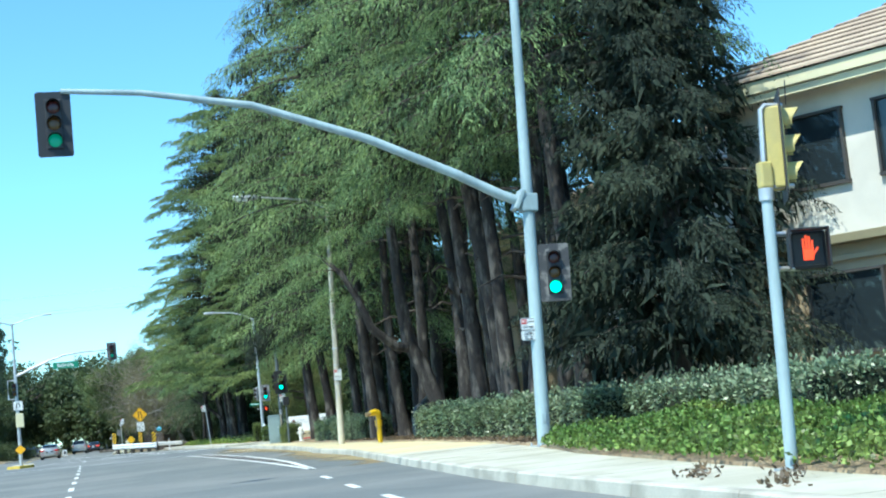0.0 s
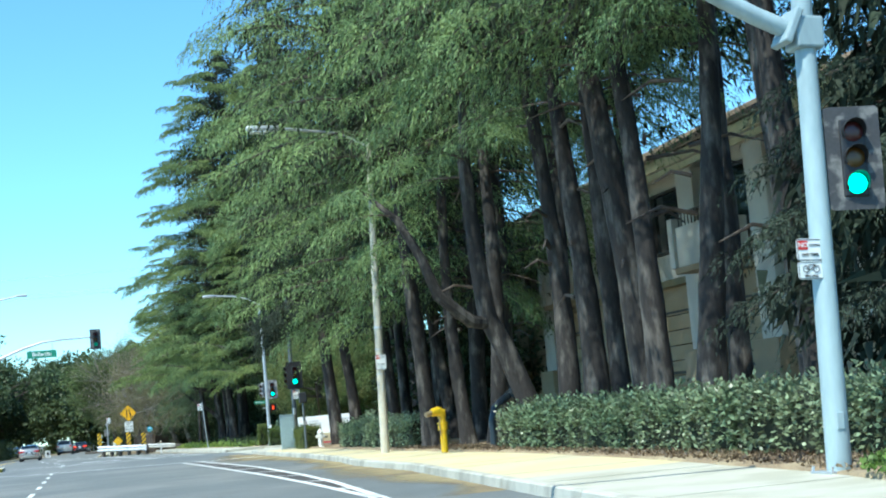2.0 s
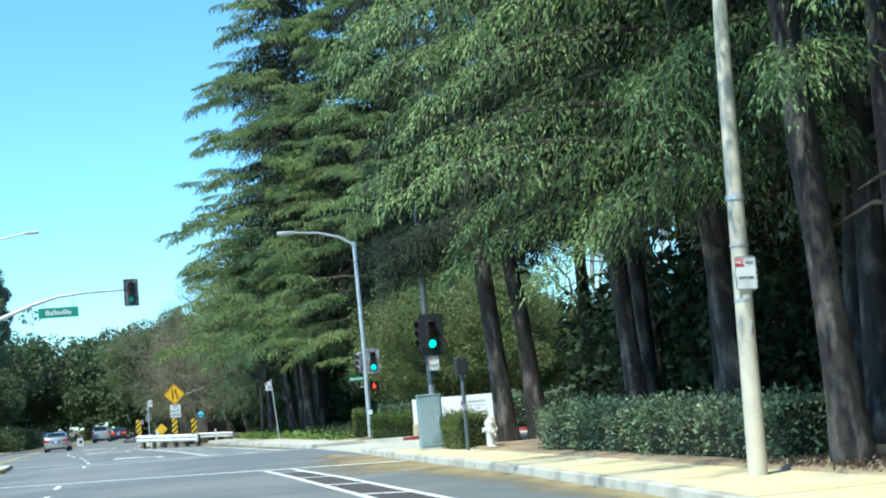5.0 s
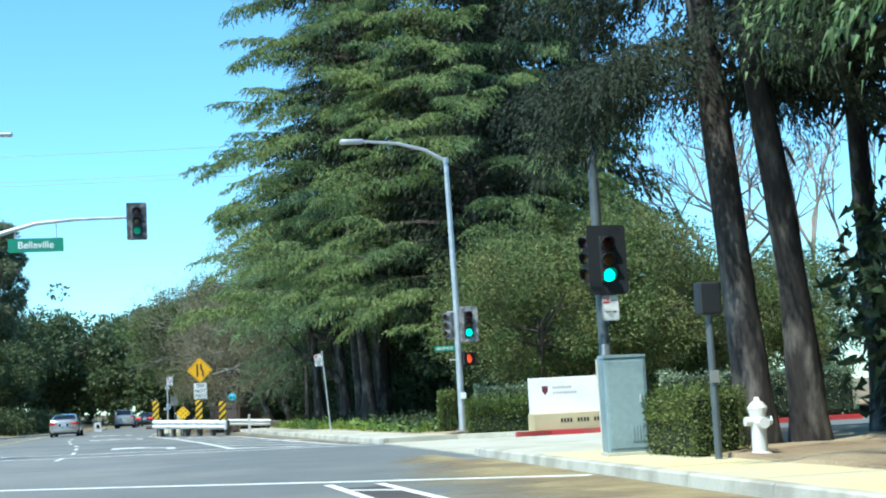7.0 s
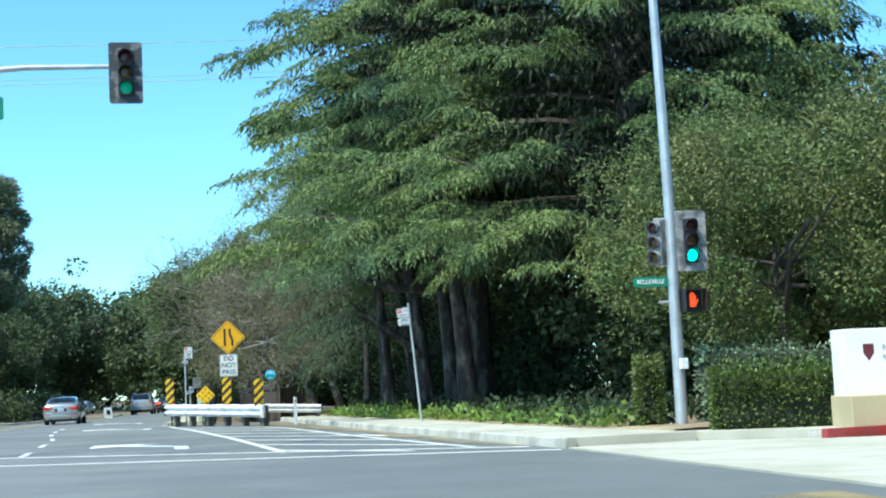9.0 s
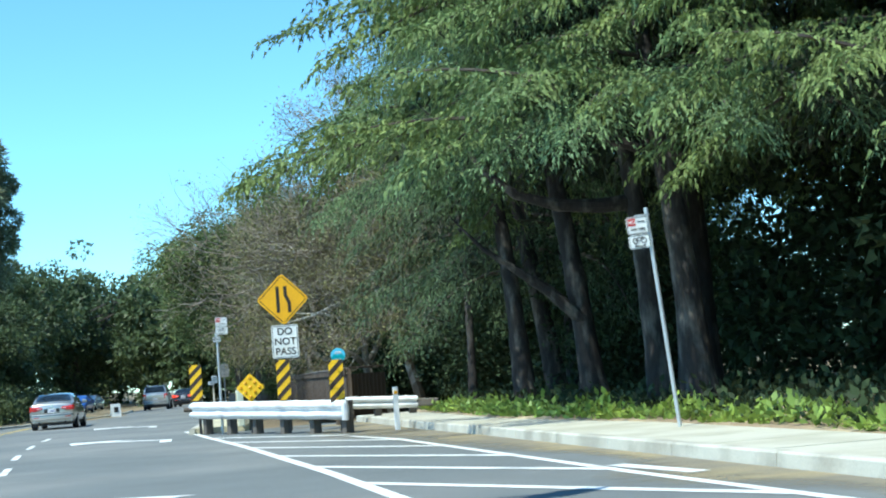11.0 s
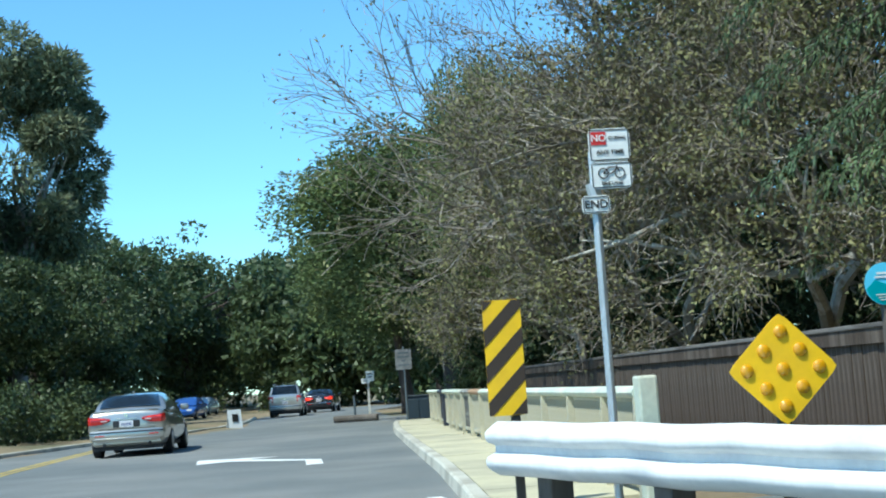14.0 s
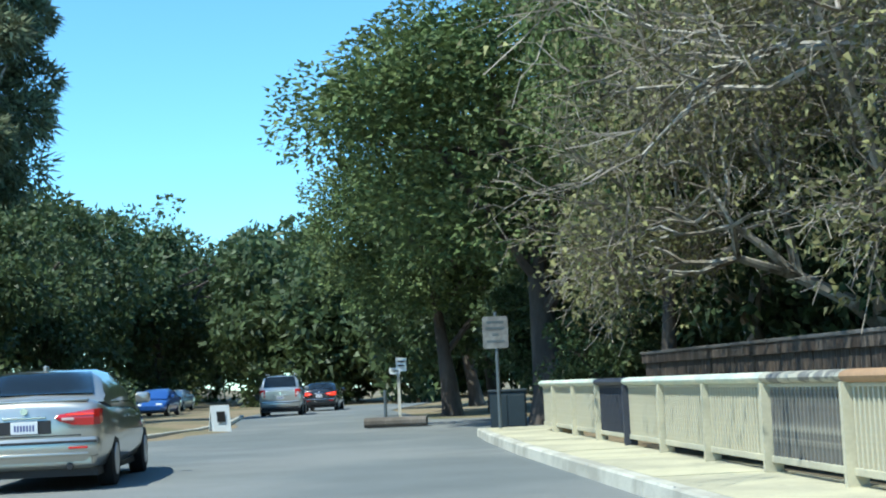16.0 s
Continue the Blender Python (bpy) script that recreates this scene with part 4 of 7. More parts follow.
def office(name, m, length, depth, eave, rise, windows, label, upper=4.3, overhang=0.75):
    """A two-storey stucco block; local x runs along the front, which faces -y; a hipped roof of flat tile courses."""
    root = thing(name, label, "building", m)
    wall = bmesh.new()
    box(length, depth, eave - upper, 0, depth / 2, (eave + upper) / 2, 0, wall)
    part("wall", wall, stucco, root, "cream stucco upper wall")
    low = bmesh.new()
    box(length - 0.04, depth - 0.04, upper + 0.5, 0, depth / 2, upper / 2 - 0.25, 0, low)
    part("wall", low, stucco_tan, root, "tan stucco lower wall")
    part("band", box(length + 0.5, 0.5, 0.2, 0, -0.14, upper - 0.02, 0.02), trim_olive, root, "olive ledge between the storeys")
    part("band", box(length + 0.1, 0.14, 0.12, 0, -0.03, upper - 0.42, 0.01), stucco_tan, root)
    for x, z, w, h in windows:
        window_unit(root, w, h, pose(x, -0.07, z), False)
    o = overhang
    for k, (dz, dy, hh) in enumerate(((0.14, 0.0, 0.26), (-0.10, 0.1, 0.16))):
        part("fascia", box(length + 2 * o - 2 * dy, 0.06, hh, 0, -o + dy, eave + dz), trim_cream, root, "cream fascia board")
        part("fascia", box(0.06, depth + 2 * o - 2 * dy, hh, -length / 2 - o + dy, depth / 2, eave + dz), trim_cream, root, "cream fascia board")
        part("fascia", box(0.06, depth + 2 * o - 2 * dy, hh, length / 2 + o - dy, depth / 2, eave + dz), trim_cream, root, "cream fascia board")
    part("soffit", box(length + 2 * o, depth + 2 * o, 0.05, 0, depth / 2, eave + 0.03), stucco, root)
    roof_part = part("roof", box(length * 0.5, depth * 0.5, 0.1, 0, depth / 2, eave + 0.32), roof_tile, root, "hipped roof of flat buff tile courses")
    n = 15
    hx, hy = length / 2 + o + 0.1, depth / 2 + o + 0.1
    for k in range(n):
        u, u2 = k / n, (k + 1) / n
        roof = bmesh.new()

        def ringpts(f, dz):
            a, b = hx - hy * f * 0.98, hy * (1 - f * 0.98)
            z = eave + 0.3 + rise * f + dz
            return [Vector((-a, depth / 2 - b, z)), Vector((a, depth / 2 - b, z)), Vector((a, depth / 2 + b, z)), Vector((-a, depth / 2 + b, z))]
        lo, hi = ringpts(u, 0.05), ringpts(u2, 0.0)
        base = ringpts(u, 0.0)
        lv, hv, bv = [[roof.verts.new(p) for p in r] for r in (lo, hi, base)]
        for i in range(4):
            j = (i + 1) % 4
            roof.faces.new((lv[i], lv[j], hv[j], hv[i]))
            roof.faces.new((bv[i], bv[j], lv[j], lv[i]))
        part("tile_course", roof, roof_tile, roof_part)
    for k in range(1, n):
        lines = bmesh.new()
        u = k / n
        a, b = hx - hy * u * 0.98, hy * (1 - u * 0.98)
        z = eave + 0.3 + rise * u - 0.005
        box(2 * a + 0.05, 0.035, 0.05, 0, depth / 2 - b - 0.012, z, 0, lines)
        box(0.035, 2 * b + 0.05, 0.05, -a - 0.012, depth / 2, z, 0, lines)
        part("tile_lap", lines, roof_gap, roof_part, "dark lap under a tile course")
    return root


front_dir = math.degrees(math.atan2(-0.87, 0.49))
office("office_building", pose(22.1, 25.8, 0.3, 0, 0, front_dir), 19.0, 11.0, 7.0, 3.0,
       [(-7.15 + 2.22 * k, 5.58, 1.4, 1.62) for k in range(7)] + [(-6.85 + 2.5 * k, 1.95, 1.85, 1.75) for k in range(6)],
       "two-storey cream and tan stucco office block with hipped tile roof", 3.55)
wing = office("office_building", pose(20.2, 60.0, 0.3, 0, 0, -90), 34.0, 12.0, 6.9, 3.0,
       [(x, z, 2.3, 1.7) for x in (-14, -10, -6, -2, 2, 6, 10, 14) for z in (2.2, 5.6)],
       "long two-storey tan stucco office wing shaded by cedars", 3.85)

# stepped panel courses and pilasters on the shaded wing
for k in range(9):
    part("wall_course", box(33.8, 0.08 + 0.03 * (8 - k) / 8, 0.40, 0, -0.05, 0.2 + 0.425 * k, 0.012), stucco_tan, wing, "tan wall panel course")
for x in (-16.2, -12.0, -8.0, -4.0, 0.0, 4.0, 8.0, 12.0, 16.2):
    part("pilaster", box(1.0, 0.55, 6.7, x, -0.22, 3.35, 0.02), stucco, wing, "cream stucco pilaster")
    part("pilaster_base", box(1.3, 0.85, 1.9, x, -0.28, 0.95, 0.03), stucco_tan, wing, "stepped tan pilaster base")

for x in (-8.5, -1.2, 9.5):
    bal = part("balcony", box(2.3, 1.1, 0.16, x, -0.6, 3.95, 0.02), stucco_tan, wing, "projecting balcony floor")
    part("parapet", box(2.3, 0.12, 1.05, x, -1.08, 4.55, 0.02), stucco, bal, "cream stucco parapet")
    for sx in (-1.09, 1.09):
        part("parapet_end", box(0.12, 0.9, 1.05, x + sx, -0.57, 4.55, 0.02), stucco, bal)
        part("pier", box(0.3, 0.3, 1.3, x + sx, -1.08, 4.68, 0.02), stucco, bal)
    for k in range(9):
        part("baluster", box(0.025, 0.025, 0.34, x - 0.8 + 0.2 * k, -1.08, 5.24), frame_dark, bal)
    part("handrail", box(1.9, 0.05, 0.04, x, -1.08, 5.43, 0.01), frame_dark, bal)

# ---- cedars along the pavement ----
tree_rng = random.Random(7)
first = cedar("cedar_tree", 11, 26.0, 8.0, 3.2, 96, needle_shade, "tall deodar cedar with drooping dark green needles", 0.25, (0.5, 0.3), 1.12, (0.105, 0.031), fill=190, kn=8, inner_leaf=(0.26, 0.075))
second = cedar("cedar_tree", 12, 26.0, 7.6, 4.6, 92, needle_c, "tall deodar cedar with light green drooping sprays", 0.27, (-0.9, 0.4), 1.12, (0.105, 0.031), fill=190, kn=8, inner_leaf=(0.26, 0.075))
third = cedar("cedar_tree", 13, 27.0, 7.2, 8.2, 74, needle_c, "slender deodar cedar with thinning lower limbs", 0.23, (0.9, -0.3), leaf=(0.105, 0.03), squash=0.6, dens=0.66, fill=190, kn=8, inner_leaf=(0.26, 0.075))
kinds = (first, second, third)
homes = [(13.9, 35.9, 2), (15.4, 41.5, 2), (14.9, 45.6, 2), (15.4, 51.0, 2), (13.35, 56.7, 2), (15.9, 60.2, 1), (15.2, 64.4, 1),
         (15.2, 69.0, 2)]
done = set()
for x, y, k in homes:
    m = pose(x, y, 0.15, 0, 0, tree_rng.uniform(0, 360))
    if k not in done:
        kinds[k].matrix_basis = m
        done.add(k)
    else:
        copy_thing(kinds[k], m)
# This cedar takes near-black needles: its shade is put into the colour.
edge = cedar("cedar_tree", 14, 22.0, 3.8, 6.0, 54, needle_dark, "cedar beside the drive, hanging limbs coloured dark for shade", 0.27, (-1.9, 0.2), 1.1, (0.085, 0.026), dens=1.0, kn=13, fill=220, inner_leaf=(0.2, 0.05))
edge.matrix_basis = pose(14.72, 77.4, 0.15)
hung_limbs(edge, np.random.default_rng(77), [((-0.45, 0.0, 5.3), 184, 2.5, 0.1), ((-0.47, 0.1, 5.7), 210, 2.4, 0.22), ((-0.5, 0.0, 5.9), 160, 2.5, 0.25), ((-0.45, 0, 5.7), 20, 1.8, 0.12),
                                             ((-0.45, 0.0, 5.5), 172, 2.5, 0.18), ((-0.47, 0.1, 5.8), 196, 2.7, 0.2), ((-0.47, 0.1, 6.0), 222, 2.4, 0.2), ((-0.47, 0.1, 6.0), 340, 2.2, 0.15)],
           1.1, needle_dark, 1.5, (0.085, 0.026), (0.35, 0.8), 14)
slim = cedar("cedar_tree", 15, 22.0, 4.6, 6.0, 76, needle_shade, "slim dense cedar in the row behind the hedge", 0.22, (0.2, 0.1), 0.9, squash=0.5, fill=150, dens=0.4)
slim.matrix_basis = pose(16.6, 67.4, 0.15)
for x, y, r in ((16.7, 71.8, 140), (17.5, 75.6, 30), (17.9, 79.6, 250)):
    copy_thing(slim, pose(x, y, 0.15, 0, 0, r))
# the leaning cedar with a forked trunk
fork = thing("cedar_tree", "leaning forked cedar trunk with a bare bent limb", "tree", pose(14.6, 49.4, 0.1))
part("trunk", tube([(-0.42, 0.1, 0), (-0.62, 0.2, 1.1), (-1.0, 0.3, 2.3), (-1.4, 0.35, 3.2), (-1.55, 0.3, 4.6), (-1.6, 0.5, 7.0), (-1.2, 0.5, 11)],
                   [0.36, 0.27, 0.25, 0.24, 0.2, 0.16, 0.08], 12), bark, fork, smooth=True)
part("limb", tube([(-1.35, 0.35, 3.05), (-1.9, 0.1, 3.1), (-2.7, -0.1, 3.75), (-3.0, -0.1, 4.6), (-3.5, 0.0, 5.6), (-4.2, 0.2, 6.3)],
                  [0.17, 0.16, 0.14, 0.12, 0.09, 0.04], 9), bark, fork, smooth=True)
hung_limbs(fork, np.random.default_rng(5), [((-1.55, 0.4, 6.6 + 0.45 * k), 150 + 61 * k, 2.6 + 0.25 * (k % 3), 0.2) for k in range(10)]
           + [((-3.6, 0.0, 5.7), 190, 1.8, 0.15), ((-3.2, 0.0, 5.2), 120, 1.6, 0.1), ((-4.0, 0.2, 6.2), 235, 1.7, 0.2)], 1.0, needle_c, 1.0, (0.085, 0.022), (0.26, 0.6), 9)
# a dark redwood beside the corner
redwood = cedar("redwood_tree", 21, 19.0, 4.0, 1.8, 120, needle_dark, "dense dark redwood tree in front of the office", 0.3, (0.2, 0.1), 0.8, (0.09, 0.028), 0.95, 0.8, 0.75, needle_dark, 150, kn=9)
redwood.matrix_basis = pose(15.5, 33.6, 0.2)
# the close row of trunks behind the hedge, and slim trunks in the second row
row = [(14.2, 36.7, 0.36), (14.3, 40.1, 0.27), (14.2, 41.8, 0.25), (14.3, 43.5, 0.37), (14.1, 46.1, 0.29), (14.4, 48.2, 0.27), (14.3, 53.9, 0.26), (14.3, 56.0, 0.22)]
row += [(17.0, 50.0, 0.24), (16.4, 58.0, 0.26), (16.6, 62.0, 0.22), (16.8, 66.2, 0.27), (16.2, 70.2, 0.23), (15.35, 77.5, 0.27)]
for i, (x, y, r) in enumerate(row):
    rng = np.random.default_rng(100 + i)
    t = thing("cedar_tree", "tall rugged cedar trunk with a high crown" if i < 8 else "tall bare cedar trunk in the second row", "tree", pose(x, y, 0.15))
    pts, rad = bent_trunk(15, r, (rng.uniform(-1.6, 0.7), rng.uniform(-0.7, 0.7)), rng, wob=0.22)
    part("trunk", tube(pts, rad, 12), bark, t, smooth=True)
    for _ in range(4):
        z, a = rng.uniform(3.0, 7.5), rng.uniform(0, 6.28)
        l = rng.uniform(0.6, 1.9)
        part("limb_stub", tube([(0, 0, z), (math.cos(a) * l * 0.5, math.sin(a) * l * 0.5, z + 0.1), (math.cos(a) * l, math.sin(a) * l, z - 0.12 * l)], [0.05, 0.035, 0.012], 5), bark_dark, t, smooth=True)
    z_low = 7.2 if i < 8 else 9.0
    hung_limbs(t, rng, [((pts[-1][0] * 0.5, pts[-1][1] * 0.5, z_low + 0.46 * k + rng.uniform(-0.2, 0.2)), 137.5 * k + rng.uniform(-25, 25), rng.uniform(1.9, 3.3), rng.uniform(0.05, 0.3)) for k in range(14 if i < 8 else 8)], 1.05, needle, 0.9, (0.085, 0.022), (0.26, 0.6), 9)
# the cedars after the drive
big = cedar("cedar_tree", 31, 29.0, 9.6, 4.9, 124, needle_b, "large deodar cedar with limbs sweeping to the ground", 0.40, (0.4, 0.3), 0.9, (0.12, 0.052), 0.93, 0.48, 0.95, None, 260, finger=(0.3, 0.66), kn=9, first=0.4, hang=0.55, nf=6, split=3, inner_leaf=(0.32, 0.1), inner_to=0.66)
hung_limbs(big, np.random.default_rng(311), [((0.1, 0.1, z), a - 40, l, r) for z, a, l, r in ((5.6, 215, 8.0, 0.12), (6.0, 240, 8.4, 0.12), (6.2, 262, 8.6, 0.14), (5.5, 228, 7.6, 0.14), (5.7, 252, 8.2, 0.12))],
           0.95, needle, 0.75, (0.09, 0.03), (0.35, 0.8), 11)
big.matrix_basis = pose(15.9, 119.5, 0.1, 0, 0, 40)
copy_thing(big, pose(19.0, 112.8, 0.1, 0, 0, 200)).scale = (0.84, 0.84, 0.95)
verge_limbs = {
    118.8: [((0.0, 0, 3.95), (-0.8, 0.0, 3.9), (-1.6, 0.05, 3.95), (-2.4, 0.1, 4.2), (-3.0, 0.1, 4.7), (-3.35, 0.15, 5.2), (-4.1, 0.2, 6.0))],
    116.9: [((0.0, 0, 4.7), (-0.6, 0.1, 4.72), (-1.4, 0.3, 5.0), (-2.2, 0.4, 5.7))],
    123.4: [((-0.15, 0, 1.9), (-0.9, 0, 2.6), (-1.6, 0, 3.1), (-2.3, 0, 3.6), (-3.0, 0.1, 4.4))],
}
for x, y, r, ln in ((14.85, 116.9, 0.30, (-0.4, 0.2)), (14.8, 118.8, 0.26, (-0.45, 0.1)), (14.95, 123.4, 0.3, (-1.2, 0.4)), (14.05, 126.2, 0.26, (-0.9, 0.3)), (15.6, 129.6, 0.3, (-1.0, 0.2)), (14.2, 133.4, 0.13, (-0.2, 0))):
    rng = np.random.default_rng(int(y * 10))
    t = thing("cedar_tree", "bare lower trunk of a cedar above the ivy verge", "tree", pose(x, y, 0.15))
    pts, rad = bent_trunk(11, r, ln, rng)
    part("trunk", tube(pts, rad, 12), bark, t, smooth=True)
    for path in verge_limbs.get(y, ()):
        n = len(path)
        part("limb", tube(path, [0.17 * (1 - 0.94 * i / (n - 1)) for i in range(n)], 9), bark, t, smooth=True)
    if r > 0.2:
        zl = 6.3 if y < 121 else 5.9
        hung_limbs(t, rng, [((ln[0] * 0.55, ln[1] * 0.55, zl + 0.5 * k), 180 + 62 * math.sin(2.4 * k) + rng.uniform(-20, 20), rng.uniform(2.6, 4.8), rng.uniform(0.1, 0.3)) for k in range(9)]
                   + [((ln[0] * 0.55, ln[1] * 0.55, zl + 0.7 * k), 70 * math.sin(1.9 * k), rng.uniform(2.4, 4.0), 0.2) for k in range(6)], 1.2, needle, 1.0, (0.08, 0.022), (0.25, 0.62), 10)

# dense cedars deeper in the grove
for x, y, r in ((22.5, 120.5, 20), (23.5, 127.0, 160), (21.5, 134.0, 260), (24.0, 114.0, 80)):
    copy_thing(slim, pose(x, y, 0.1, 0, 0, r))

# ---- shrubs, hedges and verge ----
hedge("hedge", [(12.9, 31.5), (13.1, 36.0), (13.4, 41.0), (13.5, 46.0), (13.5, 48.6)], 1.3, 1.0, 2100, (0.09, 0.05), hedge_leaf, "loosely clipped sage-green hedge beside the pavement", 3, 0.15, 0.2)
hedge("hedge", [(13.7, 58.4), (13.8, 64.0), (13.9, 70.5)], 1.2, 0.95, 1500, (0.085, 0.045), hedge_leaf, "clipped grey-green hedge behind the lamp post", 4)
hedge("hedge", [(13.1, 75.2), (13.02, 77.5)], 0.85, 0.92, 5200, (0.042, 0.026), boxwood_leaf, "clipped dark green hedge beside the utility cabinet", 5)
hedge("hedge", [(13.0, 22.0), (14.2, 27.0), (14.0, 31.5)], 1.8, 0.85, 1700, (0.09, 0.05), hedge_leaf, "loose grey-green shrubs above the ivy bank", 6, 0.3, 0.25)
hedge("hedge", [(16.0, 20.0), (17.0, 32.0)], 1.6, 0.7, 900, (0.09, 0.05), boxwood_leaf, "dark clipped hedge below the office windows", 7, 0.3)
hedge("hedge", [(14.3, 99.1), (14.62, 99.0)], 0.9, 1.2, 3600, (0.07, 0.04), boxwood_leaf, "square clipped box hedge beside the signal pole", 8, 0.15, 0.03)
hedge("hedge", [(14.5, 96.0), (16.2, 95.2)], 1.1, 0.95, 3200, (0.07, 0.04), boxwood_leaf, "rounded clipped hedge beside the monument sign", 9, 0.12, 0.08)
hedge("hedge", [(15.3, 98.6), (19.2, 97.6)], 1.4, 1.35, 1500, (0.08, 0.045), hedge_leaf, "tall clipped hedge behind the monument sign", 10, 0.15)
hedge("hedge", [(19.6, 94.6), (24.5, 93.6)], 1.6, 1.4, 1300, (0.085, 0.045), hedge_leaf, "tall clipped hedge beside the monument sign", 12, 0.15)


def ivy_bank(u, v):
    y = 13.0 + 16.4 * u
    x = along(BACK, y) - 0.06 + (14.5 - along(BACK, y)) * v
    return x, y, 0.2 + bank(v * 0.55, y)


ground_leaves("ivy", 74000, ivy_bank, 0.30, (0.066, 0.052), ivy_leaf, "glossy bright green ivy bank beside the pavement", 14)


def bed_front_edge(u, v):
    y = 29.0 + 30.0 * u
    return along(BACK, y) + 0.05 + 1.3 * v, y, 0.2


ground_leaves("leaf_litter", 7000, bed_front_edge, 0.02, (0.07, 0.035), litter, "dry fallen leaves and needles on the soil", 17)


def corner_scraps(u, v):
    k = int(u * 5)
    return (7.75 + 0.22 * k + 0.18 * math.cos(97 * u) * v, 14.6 + 0.75 * (k * 3 % 5) + 0.4 * math.sin(61 * u) * v, 0.165)


ground_leaves("leaf_scraps", 160, corner_scraps, 0.02, (0.09, 0.035), litter, "dark scraps of fallen leaves on the pavement", 18)


def verge(u, v):
    y = 98.5 + 32 * u
    x = along(BACK2, y) + 0.1 + 0.9 * v ** 1.5
    return x, y, 0.17


ground_leaves("verge_plants", 3800, verge, 0.34, (0.16, 0.085), lime_leaf, "low light green leafy plants edging the pavement", 15)
ground_leaves("verge_ivy", 12000, lambda u, v: (13.2 + 7 * v, 98.5 + 34 * u, 0.2), 0.5, (0.16, 0.09), thicket_shade_leaf, "ivy and shade plants under the cedars, shade in their leaf colour", 16)
shrub = broad_tree("shrub_tree", 41, 3.6, (3.2, 2.6, 2.4), 42000, 46, 1.0, (0.08, 0.055), shrub_leaf, "broad green shrub behind the monument sign", 0.14)
shrub.matrix_basis = pose(18.0, 101.5, 0.1)
for x, y, r, s in ((21.8, 101.5, 80, 1.12), (25.6, 103.0, 150, 0.92), (29.0, 105.5, 220, 0.95)):
    copy_thing(shrub, pose(x, y, 0.1, 0, 0, r)).scale = (s, s, s)
dark_shrub = broad_tree("shrub_tree", 43, 4.2, (3.4, 2.8, 3.0), 40000, 60, 1.0, (0.09, 0.06), oak_leaf, "tall dark green shrub behind the lighter ones", 0.16)
dark_shrub.matrix_basis = pose(22.4, 107.5, 0.1, 0, 0, 10)
dark_shrub.scale = (1.15, 1.15, 1.15)
for x, y, r, s in ((18.6, 106.5, 300, 0.98),):
    copy_thing(dark_shrub, pose(x, y, 0.1, 0, 0, r)).scale = (s, s, s)


def twig_tree(name, seed, H, spread, label, material, leaf_n=0, leaf_mat=None, bark_m=None, trunk_r=0.22, bias=(0, 0, 0), depth=5, lean=(0, 0), leaf=(0.13, 0.09), first_len=0.26, fine=0):
    """A bare-limbed tree grown by forking."""
    rng = np.random.default_rng(seed)
    root = thing(name, label, "tree")
    tr, tw = bmesh.new(), []
    tips = []

    def grow(p, d, L, r, k):
        q = p + d * L * 0.5 + rng.normal(0, 0.06 * L, 3)
        e = p + d * L + rng.normal(0, 0.05 * L, 3)
        if r > 0.02:
            tube([p.tolist(), q.tolist(), e.tolist()], [r, r * 0.88, r * 0.74], 7 if r > 0.06 else 4, tr, cap=False)
        else:
            tw.append((p, q, e, r))
        if k == 0:
            tips.append((e, d))
            return
        if k <= 2:
            tips.append((q, d))
        for _ in range(3 if k > 1 else 3):
            nd = d + rng.normal(0, spread, 3) + np.array(bias) * 0.16 + np.array([0, 0, 0.06])
            nd = nd / np.linalg.norm(nd)
            grow(e, nd, L * rng.uniform(0.62, 0.9), r * rng.uniform(0.52, 0.7), k - 1)

    d0 = np.array([lean[0], lean[1], 1.0])
    grow(np.zeros(3), d0 / np.linalg.norm(d0), H * first_len, trunk_r, depth)
    part("trunk", tr, bark_m or material, root, smooth=True)
    for p, d in tips[::1 if fine else len(tips) + 1]:
        for _ in range(fine):
            nd = d + rng.normal(0, 0.75, 3) + np.array([0, 0, -0.15])
            nd = nd / np.linalg.norm(nd) * rng.uniform(0.25, 0.6)
            q = p + nd * 0.5 + rng.normal(0, 0.05, 3)
            tw.append((p, q, q + nd * 0.5 + rng.normal(0, 0.06, 3) + np.array([0, 0, -0.04]), 0.006))
    vs = []
    for p, q, e, r in tw:
        for a, b in ((p, q), (q, e)):
            d = b - a
            for c in (rng.normal(size=3), rng.normal(size=3)):
                s = np.cross(d, c)
                s = s / (np.linalg.norm(s) + 1e-6) * max(r, 0.006)
                vs.append([a - s, a + s, b + s * 0.8, b - s * 0.8])
    if vs:
        tagged(part("twigwork", quads("twigwork", np.array(vs), material), material, root), kind="stuff")
    if leaf_n:
        P = np.array([t[0] for t in tips])
        pick = rng.integers(0, len(P), leaf_n)
        part("leaves", needles("leaves", P[pick] + rng.normal(0, 0.22, (leaf_n, 3)), rng.normal(0, 1, (leaf_n, 3)) + np.array([0, 0, -0.5]), leaf[0], leaf[1], leaf_mat, rng), leaf_mat, root)
    return root


bare = twig_tree("bare_tree", 51, 12, 0.42, "leafless grey tree behind the shrubs", twig_mat, 0, None, None, 0.16, (0, 0, 0.3), 5)
bare.matrix_basis = pose(31.0, 116.0, 0)
bare.scale = (1.3, 1.3, 1.35)
copy_thing(bare, pose(35.5, 117.0, 0, 0, 0, 100))
